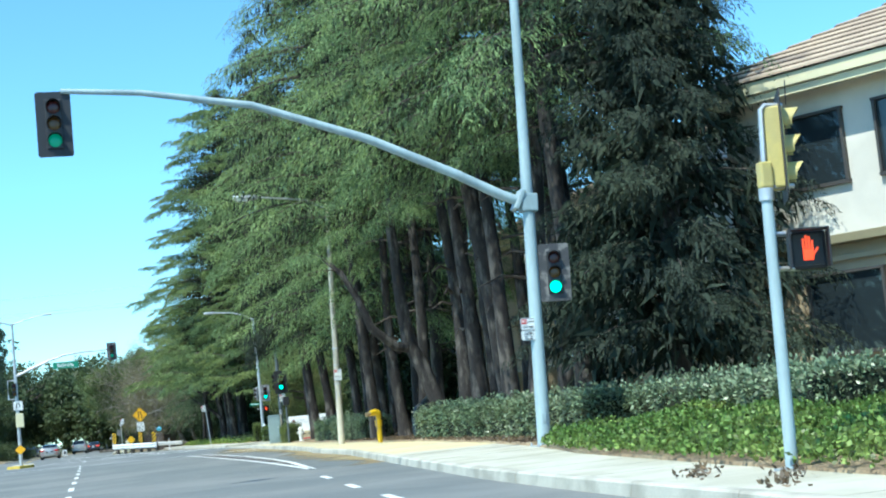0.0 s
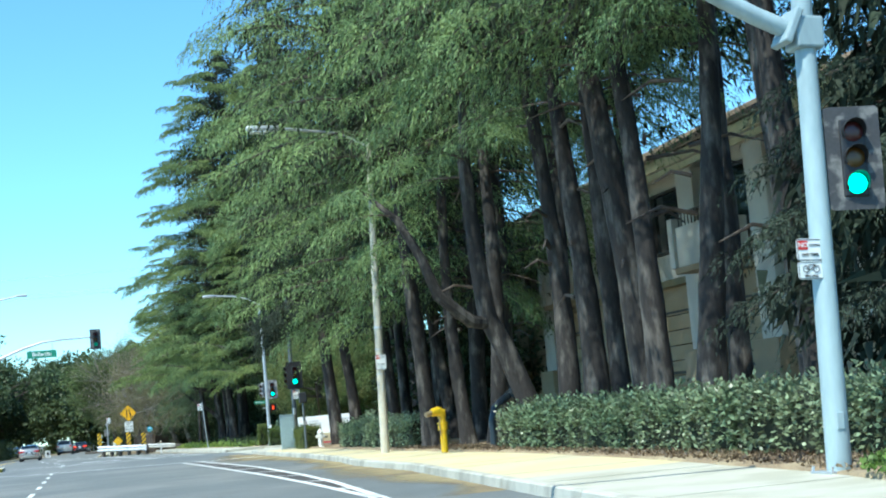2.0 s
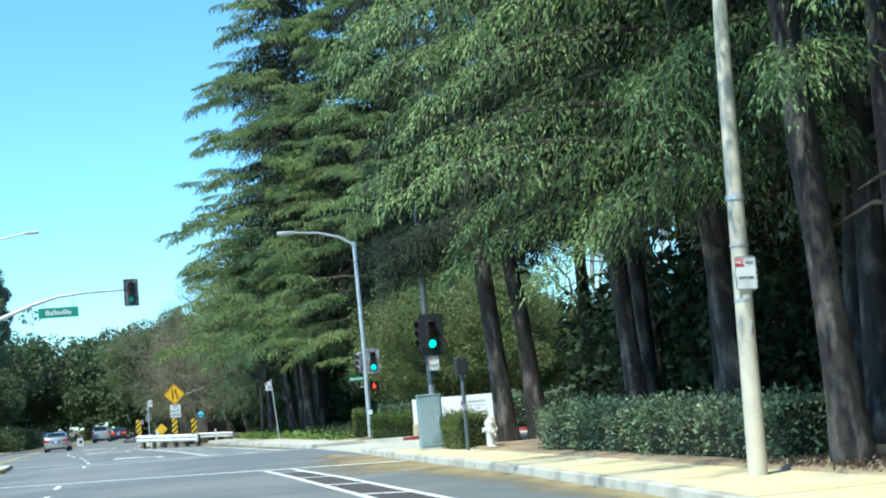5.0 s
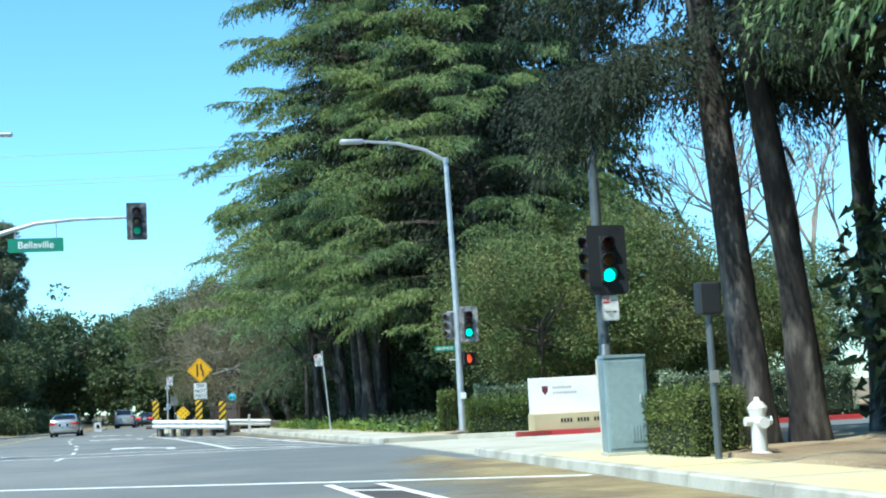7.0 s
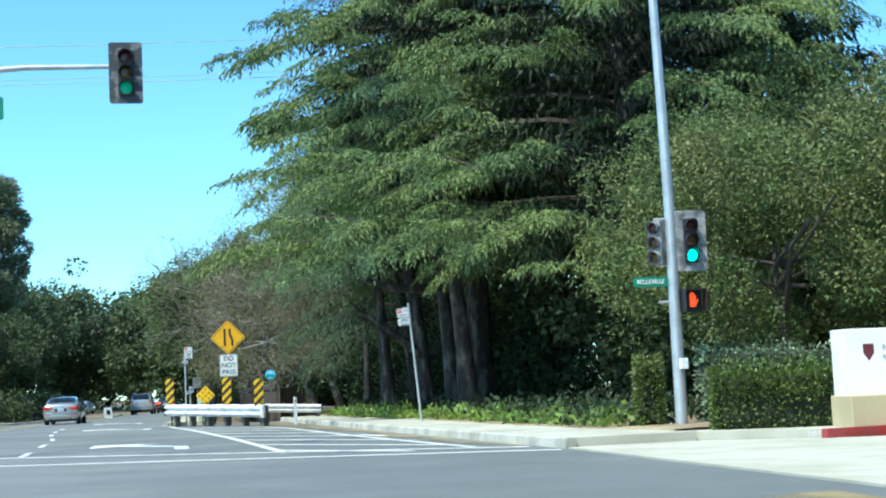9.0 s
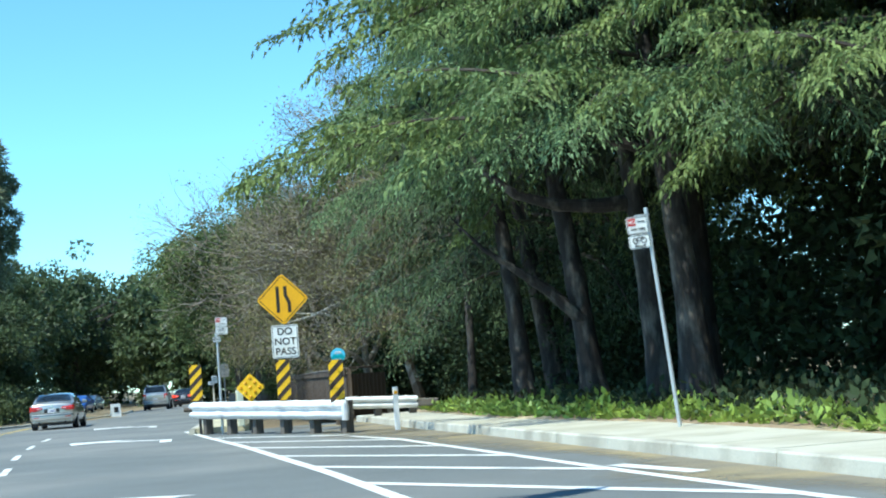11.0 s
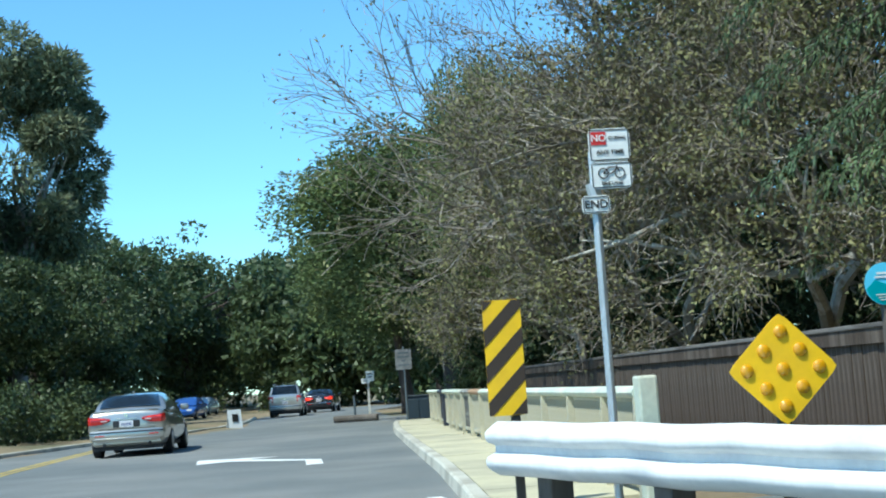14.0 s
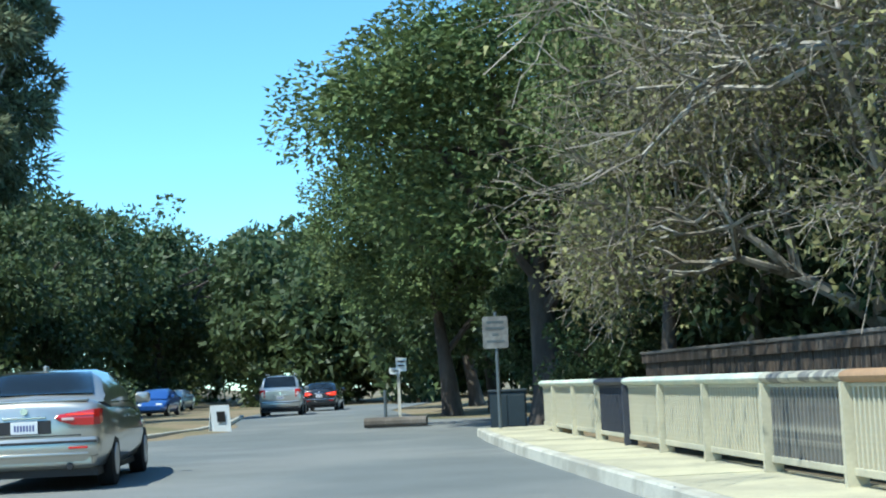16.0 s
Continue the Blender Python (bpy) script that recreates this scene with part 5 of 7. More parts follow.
# the sycamores leaning over the bridge rail
syc = twig_tree("sycamore_tree", 61, 12.0, 0.5, "mostly bare sycamore with pale limbs and dry leaves", twig_mat, 21000, syc_leaf, bark_pale, 0.22, (-0.7, -0.15, -0.02), 7, (-0.35, 0.0), (0.09, 0.062), 0.2, 1)
syc.matrix_basis = pose(14.2, 150.0, -0.8)
copy_thing(syc, pose(14.6, 144.0, -0.8, 0, 0, 35))
copy_thing(syc, pose(14.0, 156.5, -0.8, 0, 0, -30))
copy_thing(syc, pose(13.6, 162.5, -0.5, 0, 0, 15))
overhead = twig_tree("bare_tree", 53, 14, 0.5, "tall leafless tree with thin twigs above the bridge", twig_mat, 1400, syc_leaf, None, 0.12, (-0.8, -0.05, 0.25), 6, (-0.1, 0.0), (0.09, 0.06), first_len=0.27)
overhead.matrix_basis = pose(11.6, 151.5, -1.5)
first.matrix_basis = pose(16.6, 130.8, 0.0, 0, 0, 75)
first.scale = (1.05, 1.05, 1.0)
copy_thing(first, pose(17.4, 136.8, -0.3, 0, 0, 200)).scale = (0.95, 0.95, 1.0)
spread = twig_tree("sycamore_tree", 62, 14.0, 0.42, "sycamore with long white limbs sweeping low over the bridge", twig_mat, 21000, syc_leaf, bark_pale, 0.26, (-0.9, -0.1, -0.1), 7, (-0.9, -0.1), (0.09, 0.062), 0.24, 1)
spread.matrix_basis = pose(18.5, 148.5, 0.6)
for path in (((-1.8, -1.0, 4.6), (-4.2, -2.0, 4.9), (-5.4, -2.4, 4.75), (-6.8, -2.5, 4.3), (-8.4, -2.6, 4.0)), ((-1.2, -0.6, 3.2), (-4.6, -2.2, 3.9), (-5.9, -2.5, 3.6), (-7.5, -2.6, 3.0), (-8.8, -2.5, 2.7)),
             ((-1.5, -1.0, 2.4), (-4.4, -2.4, 2.2), (-5.8, -2.6, 2.6), (-7.2, -2.6, 3.0), (-8.2, -2.4, 3.1))):
    part("limb", tube(path, [0.12, 0.095, 0.075, 0.045, 0.012], 8), bark_white, spread, "bare white limb", smooth=True)
# evergreen crowns behind and beyond the bridge
oak = broad_tree("oak_tree", 71, 6.8, (3.6, 3.6, 3.2), 52000, 80, 1.2, (0.125, 0.09), oak_leaf, "round dark green live oak beside the road", 0.3)
oak.matrix_basis = pose(10.1, 169.5, 0)
oak.scale = (1.5, 1.45, 1.06)
for x, y, r, s, h in ((9.6, 184.0, 60, 1.15, 1.0), (14.0, 182.0, 10, 1.4, 1.2), (15.6, 164.0, 150, 1.3, 1.1), (11.0, 161.5, 250, 0.6, 1.12), (17.2, 148.0, 20, 1.3, 1.25), (20.0, 139.0, 70, 1.4, 1.4)):
    copy_thing(oak, pose(x, y, -0.4, 0, 0, r)).scale = (s, s, h)
# eucalyptus on the far left bank
euc = broad_tree("eucalyptus_tree", 81, 12.5, (3.4, 3.6, 6.0), 30000, 46, 1.5, (0.40, 0.13), euc_leaf, "tall eucalyptus with hanging olive foliage on the bank", 0.4, bark_pale, (0.5, 0.3))
euc.matrix_basis = pose(-8.3, 190.0, 1.0)
copy_thing(euc, pose(-12.5, 186.0, 1.2, 0, 0, 120))
bush = broad_tree("oak_tree", 91, 4.6, (3.4, 3.2, 3.0), 18000, 50, 1.2, (0.19, 0.155), wood_leaf, "dark green oak on the roadside bank", 0.25)
bush.matrix_basis = pose(-8.2, 176.0, 0.5)
for x, y, r, s in ((-6.4, 183.5, 50, 1.05), (-10.5, 168.0, 120, 1.1), (-9.5, 194.0, 200, 1.15), (-9.0, 206.0, 270, 1.2), (-13, 160.0, 20, 1.2), (-13.5, 200.0, 320, 1.7), (-14.5, 176, 80, 1.5)):
    copy_thing(bush, pose(x, y, 0.3, 0, 0, r)).scale = (s, s, s)
for x, y, r, s_ in ((13.2, 170.5, 40, 0.8), (15.5, 166.5, 130, 0.9), (12.8, 178.0, 220, 0.85), (16.5, 175.0, 300, 1.0), (12.0, 190.0, 15, 1.1), (17.0, 186.0, 100, 1.3), (13.0, 202.0, 60, 1.4), (11.4, 174.0, 200, 0.6), (11.2, 167.8, 330, 0.45), (-11.5, 214.0, 10, 1.8), (-15.0, 188.0, 200, 1.9), (-10.0, 230.0, 90, 2.1), (-4.5, 252.0, 140, 2.1), (3.0, 262.0, 300, 2.2), (31.0, 87.0, 20, 1.3), (37.0, 83.0, 110, 1.4), (35.0, 95.0, 200, 1.4), (27.0, 80.5, 260, 1.0)):
    copy_thing(bush, pose(x, y, -0.4, 0, 0, r)).scale = (s_, s_, s_)
# undergrowth behind the cedars and the creek, its canopy shade put into the leaf colour
urng = np.random.default_rng(97)
UB, UD = [], []
for i in range(110):
    y = 105 + 70 * (i + urng.uniform(0, 1)) / 110
    if 126 < y < 152:
        continue
    x = urng.uniform(19.5, 31) if y < 112 else urng.uniform(17.2, 26.5) if y < 133 else urng.uniform(13.5, 19.5)
    b, d = lobed(urng, 1500, (x, y, 2.6), (2.2, 2.0, 2.9), 14, 1.1, 0.5)
    UB.append(b)
    UD.append(d)
for i in range(22):
    b, d = lobed(urng, 1500, (urng.uniform(24, 35), 122 + 48 * i / 22, 3.4), (3.0, 2.6, 3.6), 14, 1.4, 0.5)
    UB.append(b)
    UD.append(d)
# Shrubs added to darken the gap between the trunks and the wall.
for i in range(18):
    b, d = lobed(urng, 700, (urng.uniform(17.6, 19.2), 66 + 14 * i / 18, 2.3), (1.5, 1.4, 2.4), 14, 0.9, 0.5)
    UB.append(b)
    UD.append(d)
UB, UD = np.concatenate(UB), np.concatenate(UD)
UB[:, 2] = np.maximum(UB[:, 2], -0.8)
tagged(new("undergrowth", needles("undergrowth", UB, UD, 0.24, 0.17, thicket_shade_leaf, urng)), "dense undergrowth behind the trees, shade put into its leaf colour", "shrubs", kind="stuff")
LB, LD = [], []
for i in range(60):
    y = 138 + 76 * (i + urng.uniform(0, 1)) / 60
    x = min(along(LEFT, y) - urng.uniform(3.2, 6.5), -7.5 if y > 194 else 0) - (1.5 if y > 168 else 0)
    b, d = lobed(urng, 900, (x, y, 1.0 + (0.5 if y < 166 else 0)), (1.4, 1.3, 1.0), 10, 0.8, 0.5)
    LB.append(b)
    LD.append(d)
LB, LD = np.concatenate(LB), np.concatenate(LD)
LB[:, 2] = np.maximum(LB[:, 2], 0.0)
tagged(new("bank_shrubs", needles("bank_shrubs", LB, LD, 0.16, 0.12, wood_leaf, urng)), "dark low shrubs along the far bank", "shrubs", kind="stuff")
NB, ND = [], []
for i in range(30):
    y = 126 + 26 * (i + urng.uniform(0, 1)) / 30
    x = urng.uniform(15.0, 21.0)
    b, d = lobed(urng, 3400, (x, y, 2.4), (2.2, 1.8, 2.8), 20, 0.9, 0.5)
    NB.append(b)
    ND.append(d)
NB, ND = np.concatenate(NB), np.concatenate(ND)
NB[:, 2] = np.maximum(NB[:, 2], -0.8)
tagged(new("creek_thicket", needles("creek_thicket", NB, ND, 0.14, 0.10, thicket_shade_leaf, urng)), "leafy thicket along the creek, shade put into its leaf colour", "shrubs", kind="stuff")
# the woods that close the view
wrng = np.random.default_rng(95)
WB, WD = [], []
for i in range(170):
    f = wrng.uniform(0, 1)
    x = -46 + 84 * f
    y = 222 + 42 * (i / 170)
    if x < 0:
        y -= min(40, -x * 1.5)
    h = wrng.uniform(7.0, 10.5) + 7.0 * i / 170
    if -2 < x < 12 and y < 232:
        y += 12
    if -9 < x < 3 and y < 256:
        y += 34
        h *= 1.3
    b, d = lobed(wrng, 1350, (x, y, h * 0.5), (3.0, 2.8, h * 0.45), 18, 1.6, 0.6)
    WB.append(b)
    WD.append(d)
WB, WD = np.concatenate(WB), np.concatenate(WD)
WB[:, 2] = np.abs(WB[:, 2])
tagged(new("far_woods", needles("far_woods", WB, WD, 0.56, 0.43, wood_leaf, wrng)), "dense dark green woods closing the road", "woods", kind="stuff")


# ---- signals, lamps and signs ----
def signal_head(parent, m, lit="green", sect=0.31, backplate=True, body=None, plate=None, label="three-lens signal head", margin=0.32):
    """Three lenses with visors in a housing, facing -y, centred at its middle lens."""
    body = body or signal_black
    plate = plate or signal_black
    h = sect * 3
    head = part("signal_head", box(sect * 0.98, 0.2, h, 0, 0.1, 0, 0.02), body, parent, label, m=m)
    if backplate:
        part("backplate", prism(round_rect(sect + margin, h + margin - 0.04, 0.05), 0.012, m=Matrix.Translation((0, 0.03, 0))), plate, head)
    for k, (name, material, on) in enumerate((("red", lens_red, "red"), ("amber", lens_amber, "amber"), ("green", lens_green, "green"))):
        z = sect * (1 - k)
        mm = material
        if on == "green":
            mm = {"green": lens_green, "dim": lens_dull}.get(lit, lens_amber)
        r = sect * 0.40
        bm = bmesh.new()
        res = bmesh.ops.create_uvsphere(bm, u_segments=20, v_segments=8, radius=r)
        bmesh.ops.transform(bm, matrix=Matrix.Translation((0, 0.0, z)) @ Matrix.Diagonal((1, 0.22, 1, 1)), verts=res["verts"])
        part("lens", bm, mm, head, "glowing green lens" if mm is lens_green else "", smooth=True)
        # a cut-away visor
        vb = bmesh.new()
        a0, a1, ro, ri, n = radians(-32), radians(212), r * 1.12, r * 1.06, 18
        rows = []
        for i in range(n + 1):
            a = a0 + (a1 - a0) * i / n
            dep = 0.16 - 0.08 * (1 - max(0, math.sin(a)))
            c, s = math.cos(a), math.sin(a)
            rows.append([vb.verts.new((ro * c, 0.0, z + ro * s)), vb.verts.new((ro * c, -dep, z + ro * s)), vb.verts.new((ri * c, -dep, z + ri * s)), vb.verts.new((ri * c, 0.0, z + ri * s))])
        for p, q in zip(rows, rows[1:]):
            for i in range(3):
                vb.faces.new((p[i], p[i + 1], q[i + 1], q[i]))
        bmesh.ops.recalc_face_normals(vb, faces=vb.faces)
        part("visor", vb, body, head, smooth=True)
    return head


def ped_head(parent, m, label="orange hand pedestrian signal"):
    """A pedestrian signal with a lit hand of small lamps, facing -y."""
    head = part("pedestrian_head", box(0.36, 0.2, 0.38, 0, 0.1, 0, 0.03), signal_black, parent, label, m=m)
    part("screen", box(0.29, 0.01, 0.3, 0, -0.006, 0), sign_black, head)
    hb = bmesh.new()
    box(0.1, 0.012, 0.11, 0.0, -0.016, -0.045, 0.01, hb)
    for x, z, h in ((-0.042, 0.06, 0.10), (-0.014, 0.075, 0.13), (0.014, 0.07, 0.12), (0.042, 0.045, 0.09)):
        box(0.019, 0.012, h, x, -0.016, z, 0, hb)
    box(0.02, 0.012, 0.09, 0.068, -0.016, -0.02, 0, hb, Matrix.Rotation(radians(35), 4, "Y"))
    part("hand_symbol", hb, led_red, head, "lit orange raised palm symbol")
    vb = bmesh.new()
    box(0.38, 0.2, 0.015, 0, -0.1, 0.19, 0, vb)
    box(0.015, 0.2, 0.36, -0.185, -0.1, 0.0, 0, vb)
    box(0.015, 0.2, 0.36, 0.185, -0.1, 0.0, 0, vb)
    part("visor", vb, signal_black, head)
    return head


def plate_sign(parent, w, h, material, m, name="sign_plate", label="", border=None, r=0.04):
    sp = part(name, prism(round_rect(w, h, r), 0.006), material, parent, label, m=m)
    if border is not None:
        b = bmesh.new()
        g = 0.025 if w > 0.5 else 0.011
        t = 0.012 if w > 0.5 else 0.006
        for x, z, sx, sz in ((0, h / 2 - g, w - 2.8 * g, t), (0, -h / 2 + g, w - 2.8 * g, t), (-w / 2 + g, 0, t, h - 2.8 * g), (w / 2 - g, 0, t, h - 2.8 * g)):
            box(sx, 0.004, sz, x, -0.003, z, 0, b)
        part("border", b, border, sp)
    return sp


def words(parent, text, size, material, x, z, y=-0.006, bold=0.012):
    return part("lettering", text_mesh(text, size, material, bold=bold), material, parent, m=pose(x, y, z))


def bars(parent, rows, material, y=-0.004, name="text_bar"):
    for x, z, w, h in rows:
        part(name, box(w, 0.004, h, x, y, z), material, parent)


def no_stopping(parent, m, bike=True, second="STOPPING", label="white and red no stopping sign"):
    h = 0.24 if bike else 0.43
    s = plate_sign(parent, 0.305, h, sign_white, m, label=label, border=sign_black)
    zt = 0.048 if bike else 0.135
    part("red_panel", box(0.11, 0.004, 0.095, -0.078, -0.004, zt), sign_red, s)
    words(s, "NO", 0.07, sign_white, -0.078, zt, -0.008)
    words(s, second, 0.027, sign_black, 0.058, zt)
    words(s, "ANY TIME", 0.045, sign_black, 0, -0.055 if bike else -0.06)
    if bike:
        p = plate_sign(parent, 0.305, 0.195, sign_white, m @ pose(0, 0, -0.222), label="white bike lane plate", border=sign_black)
        bk = bmesh.new()
        for cx in (-0.06, 0.06):
            ringp = [(cx + 0.036 * math.cos(a * math.tau / 14), -0.006, 0.015 + 0.036 * math.sin(a * math.tau / 14)) for a in range(15)]
            tube(ringp, 0.004, 4, bk)
        for a, b in (((-0.06, 0.015), (-0.02, 0.058)), ((-0.02, 0.058), (0.045, 0.058)), ((0.045, 0.058), (0.0, 0.012)), ((0.0, 0.012), (-0.06, 0.015)), ((0.06, 0.015), (0.04, 0.072))):
            tube([(a[0], -0.006, a[1]), (b[0], -0.006, b[1])], 0.004, 4, bk)
        part("bicycle_symbol", bk, sign_black, p)
        words(p, "BIKE LANE", 0.033, sign_black, 0, -0.06)
    return s


def foot_plate(parent, r, n=4):
    part("base_plate", box(r * 3.2, r * 3.2, 0.03, 0, 0, 0.015, 0.006), galv, parent)
    for k in range(n):
        a = math.tau * (k + 0.5) / n
        part("bolt", tube([(r * 2.0 * math.cos(a), r * 2.0 * math.sin(a), 0.02), (r * 2.0 * math.cos(a), r * 2.0 * math.sin(a), 0.08)], 0.018, 6), galv, parent)


# corner signal with the long mast arm
sigA = thing("traffic_signal", "pale blue-grey signal pole with a long curved mast arm", "traffic signal", pose(11.03, 30.5, 0.14, 0, 2.3, 0))
part("pole", tube([(0, 0, 0), (0, 0, 4.5), (0, 0, 9.3)], [0.135, 0.115, 0.085], 16), pole_blue, sigA, smooth=True)
foot_plate(sigA, 0.14)
part("mast_arm", tube([(0, 0, 4.73), (-0.6, 0, 4.96), (-1.45, 0, 5.37), (-3.15, 0, 6.08), (-5.35, 0, 6.75), (-7.4, 0, 6.99), (-8.85, 0, 7.02)],
                      [0.105, 0.1, 0.095, 0.085, 0.07, 0.058, 0.05], 12), pole_blue, sigA, smooth=True)
part("arm_bracket", box(0.34, 0.3, 0.36, 0, 0, 4.76, 0.03), pole_blue, sigA)
part("arm_bracket", box(0.09, 0.36, 0.42, -0.2, 0, 4.82, 0.02, rot=Matrix.Rotation(radians(25), 4, "Y")), pole_blue, sigA)
part("luminaire_arm", tube([(0, 0, 9.2), (-0.6, 0, 9.75), (-2.2, 0, 10.1)], [0.06, 0.05, 0.04], 8), pole_blue, sigA, smooth=True)
signal_head(sigA, pose(-8.97, -0.02, 6.41, 0, -2.3, 0), "dim", 0.31, label="signal head hanging at the end of the mast arm")
signal_head(sigA, pose(0.40, -0.16, 3.36, 0, 0, -14), "green", 0.285, plate=signal_grey, label="side-mounted signal head with weathered backplate")
for z in (2.9, 3.9):
    part("bracket", tube([(0.1, 0, z), (0.42, 0.02, z)], 0.025, 8), signal_black, sigA)
no_stopping(sigA, pose(-0.2, -0.1, 2.37), True, "STOPPING")
part("handhole_cover", box(0.09, 0.02, 0.18, -0.02, -0.135, 0.55, 0.008), pole_blue, sigA)

# the pedestrian signal post on the corner
ped = thing("pedestrian_signal", "pale blue signal post with yellow head and orange hand", "traffic signal", pose(8.72, 16.3, 0.14, 0, 2.0, 0))
part("pole", tube([(0, 0, 0), (0, 0, 2.62)], [0.062, 0.055], 14), pole_blue, ped, smooth=True)
part("collar", tube([(0, 0, 2.6), (0, 0, 2.72)], 0.075, 14), galv, ped, smooth=True)
part("terminal_box", box(0.13, 0.12, 0.26, 0.0, 0, 2.85, 0.02), signal_yellow, ped)
part("pipe_frame", tube([(0.0, 0, 2.95), (0.02, 0, 3.5), (0.06, 0, 3.54), (0.25, 0.0, 3.54)], 0.028, 8), galv, ped, smooth=True)
part("pipe_frame", tube([(0.05, 0, 2.74), (0.3, 0, 2.74)], 0.025, 8), galv, ped, smooth=True)
signal_head(ped, pose(0.27, 0.04, 3.13, 0, 0, 66), "off", 0.27, plate=signal_black, body=signal_yellow, label="faded yellow signal head turned to the side street")
ped_head(ped, pose(0.36, -0.05, 2.1, 0, 0, -22))
for z in (1.93, 2.27):
    part("bracket", tube([(0.03, 0, z), (0.3, 0.04, z)], 0.025, 8), galv, ped)
part("base_plate", box(0.26, 0.26, 0.03, 0, 0, 0.015, 0.006), galv, ped)
part("antenna", tube([(0.3, 0, 3.55), (0.31, 0, 3.8)], 0.006, 6), signal_black, ped)

# lamp post of pale concrete with its arm through the branches
lamp1 = thing("street_lamp", "cream spun-concrete lamp post among cedar branches", "street lamp", pose(11.98, 56.7, 0.14, 0, 1.4, 0))
part("pole", tube([(0, 0, 0), (0, 0, 5), (0.05, 0, 9.0)], [0.125, 0.10, 0.075], 16), pole_conc, lamp1, smooth=True)
part("arm", tube([(0.05, 0, 8.75), (-0.8, 0, 9.15), (-2.4, 0, 9.3)], [0.05, 0.04, 0.035], 8), galv, lamp1, smooth=True)
part("lamp_head", box(0.95, 0.3, 0.16, -3.0, 0, 9.3, 0.07), galv, lamp1, "pale flat cobra-head lamp", smooth=True)
part("lamp_lens", box(0.5, 0.24, 0.06, -3.1, 0, 9.2, 0.025), sign_white, lamp1)
no_stopping(lamp1, pose(0.0, -0.13, 2.55), False, "PARKING", "white no parking sign with a red corner panel")
for z in (2.9, 2.2):
    part("band", tube([(0, 0, z), (0, 0, z + 0.03)], 0.122, 16, cap=False), galv, lamp1)
part("band", tube([(0, 0, 3.5), (0, 0, 3.56)], 0.122, 16, cap=False), galv, lamp1)
part("step_bolt", tube([(0.0, -0.1, 1.7), (0.03, -0.13, 1.95)], 0.012, 6), galv, lamp1)

# signal pole with a curved lamp arm after the drive
sigC = thing("traffic_signal", "pale grey signal pole with curved lamp arm and street sign", "traffic signal", pose(14.68, 98.1, 0.12))
part("pole", tube([(0, 0, 0), (0, 0, 4), (-0.08, 0, 7.95)], [0.105, 0.09, 0.07], 14), galv, sigC, smooth=True)
part("pole_cap", tube([(-0.08, 0, 7.9), (-0.08, 0, 8.05)], 0.09, 12), galv, sigC)
part("luminaire_arm", tube([(-0.08, 0, 7.95), (-0.7, 0, 8.3), (-1.5, 0, 8.5), (-2.5, 0, 8.57)], [0.055, 0.05, 0.045, 0.04], 8), galv, sigC, smooth=True)
part("lamp_head", box(0.7, 0.26, 0.14, -2.85, 0, 8.57, 0.06), galv, sigC, "pale flat lamp head", smooth=True)
signal_head(sigC, pose(0.32, -0.1, 3.12), "green", 0.25, plate=signal_pale, label="signal head with grey weathered backplate")
signal_head(sigC, pose(-0.3, -0.02, 3.1, 0, 0, -50), "off", 0.25, backplate=False, body=signal_pale, label="weathered signal head turned to the side street")
ped_head(sigC, pose(0.28, -0.1, 2.1))
for z in (2.72, 3.5, 2.1):
    part("bracket", tube([(-0.28, 0, z), (0.3, 0, z)], 0.022, 8), galv, sigC)
snC = plate_sign(sigC, 0.62, 0.16, sign_green, pose(-0.42, -0.06, 2.44), "street_name_plate", "green street name plate")
words(snC, "BELLEVILLE", 0.1, sign_white, 0, 0)
part("push_button_box", box(0.14, 0.1, 0.18, 0.05, -0.12, 1.05, 0.015), sign_white, sigC)
foot_plate(sigC, 0.1)

# dark shaded signal pole before the drive
sigB = thing("traffic_signal", "dark steel signal pole in the shade of a cedar", "traffic signal", pose(13.35, 80.6, 0.14))
part("pole", tube([(0, 0, 0), (0, 0, 7.5)], [0.1, 0.08], 14), pole_dark, sigB, smooth=True)
signal_head(sigB, pose(0.10, -0.2, 3.18), "green", 0.27, label="black signal head with a lit green lens", margin=0.42)
signal_head(sigB, pose(-0.2, -0.02, 3.2, 0, 0, -60), "off", 0.27, backplate=False, label="signal head turned to the drive")
no_stopping(sigB, pose(0.12, -0.13, 2.35), False, "PARKING", "white no parking sign with a red corner panel")
part("side_box", box(0.12, 0.12, 0.28, -0.02, -0.12, 1.6, 0.02), galv, sigB)
pull = thing("timber_post", "weathered pale timber guard post beside the signal", "post", pose(13.18, 80.2, 0.12, 0, 0, 12))
part("post", box(0.17, 0.18, 1.05, 0, 0, 0.52, 0.012), wood_brown, pull, "split grey timber post")
part("upper_block", box(0.18, 0.19, 0.45, 0.0, 0.02, 1.28, 0.012), pole_conc, pull)

# median signal with the long arm over the lanes
sigL = thing("traffic_signal", "grey median signal pole with a mast arm over the lanes", "traffic signal", pose(-0.55, 101.9, 0.15))
part("pole", tube([(0, 0, 0), (0, 0, 5), (0, 0, 9.2)], [0.12, 0.1, 0.08], 14), galv, sigL, smooth=True)
part("mast_arm", tube([(0, 0, 5.75), (1.0, 0, 6.15), (2.2, 0, 6.6), (3.2, 0, 6.88), (4.4, 0, 6.98), (6.0, 0, 7.0)], [0.09, 0.085, 0.075, 0.065, 0.055, 0.045], 10), galv, sigL, smooth=True)
part("luminaire_arm", tube([(0, 0, 9.1), (-1.2, 0, 9.5), (-2.6, 0, 9.7)], [0.05, 0.045, 0.04], 8), galv, sigL, smooth=True)
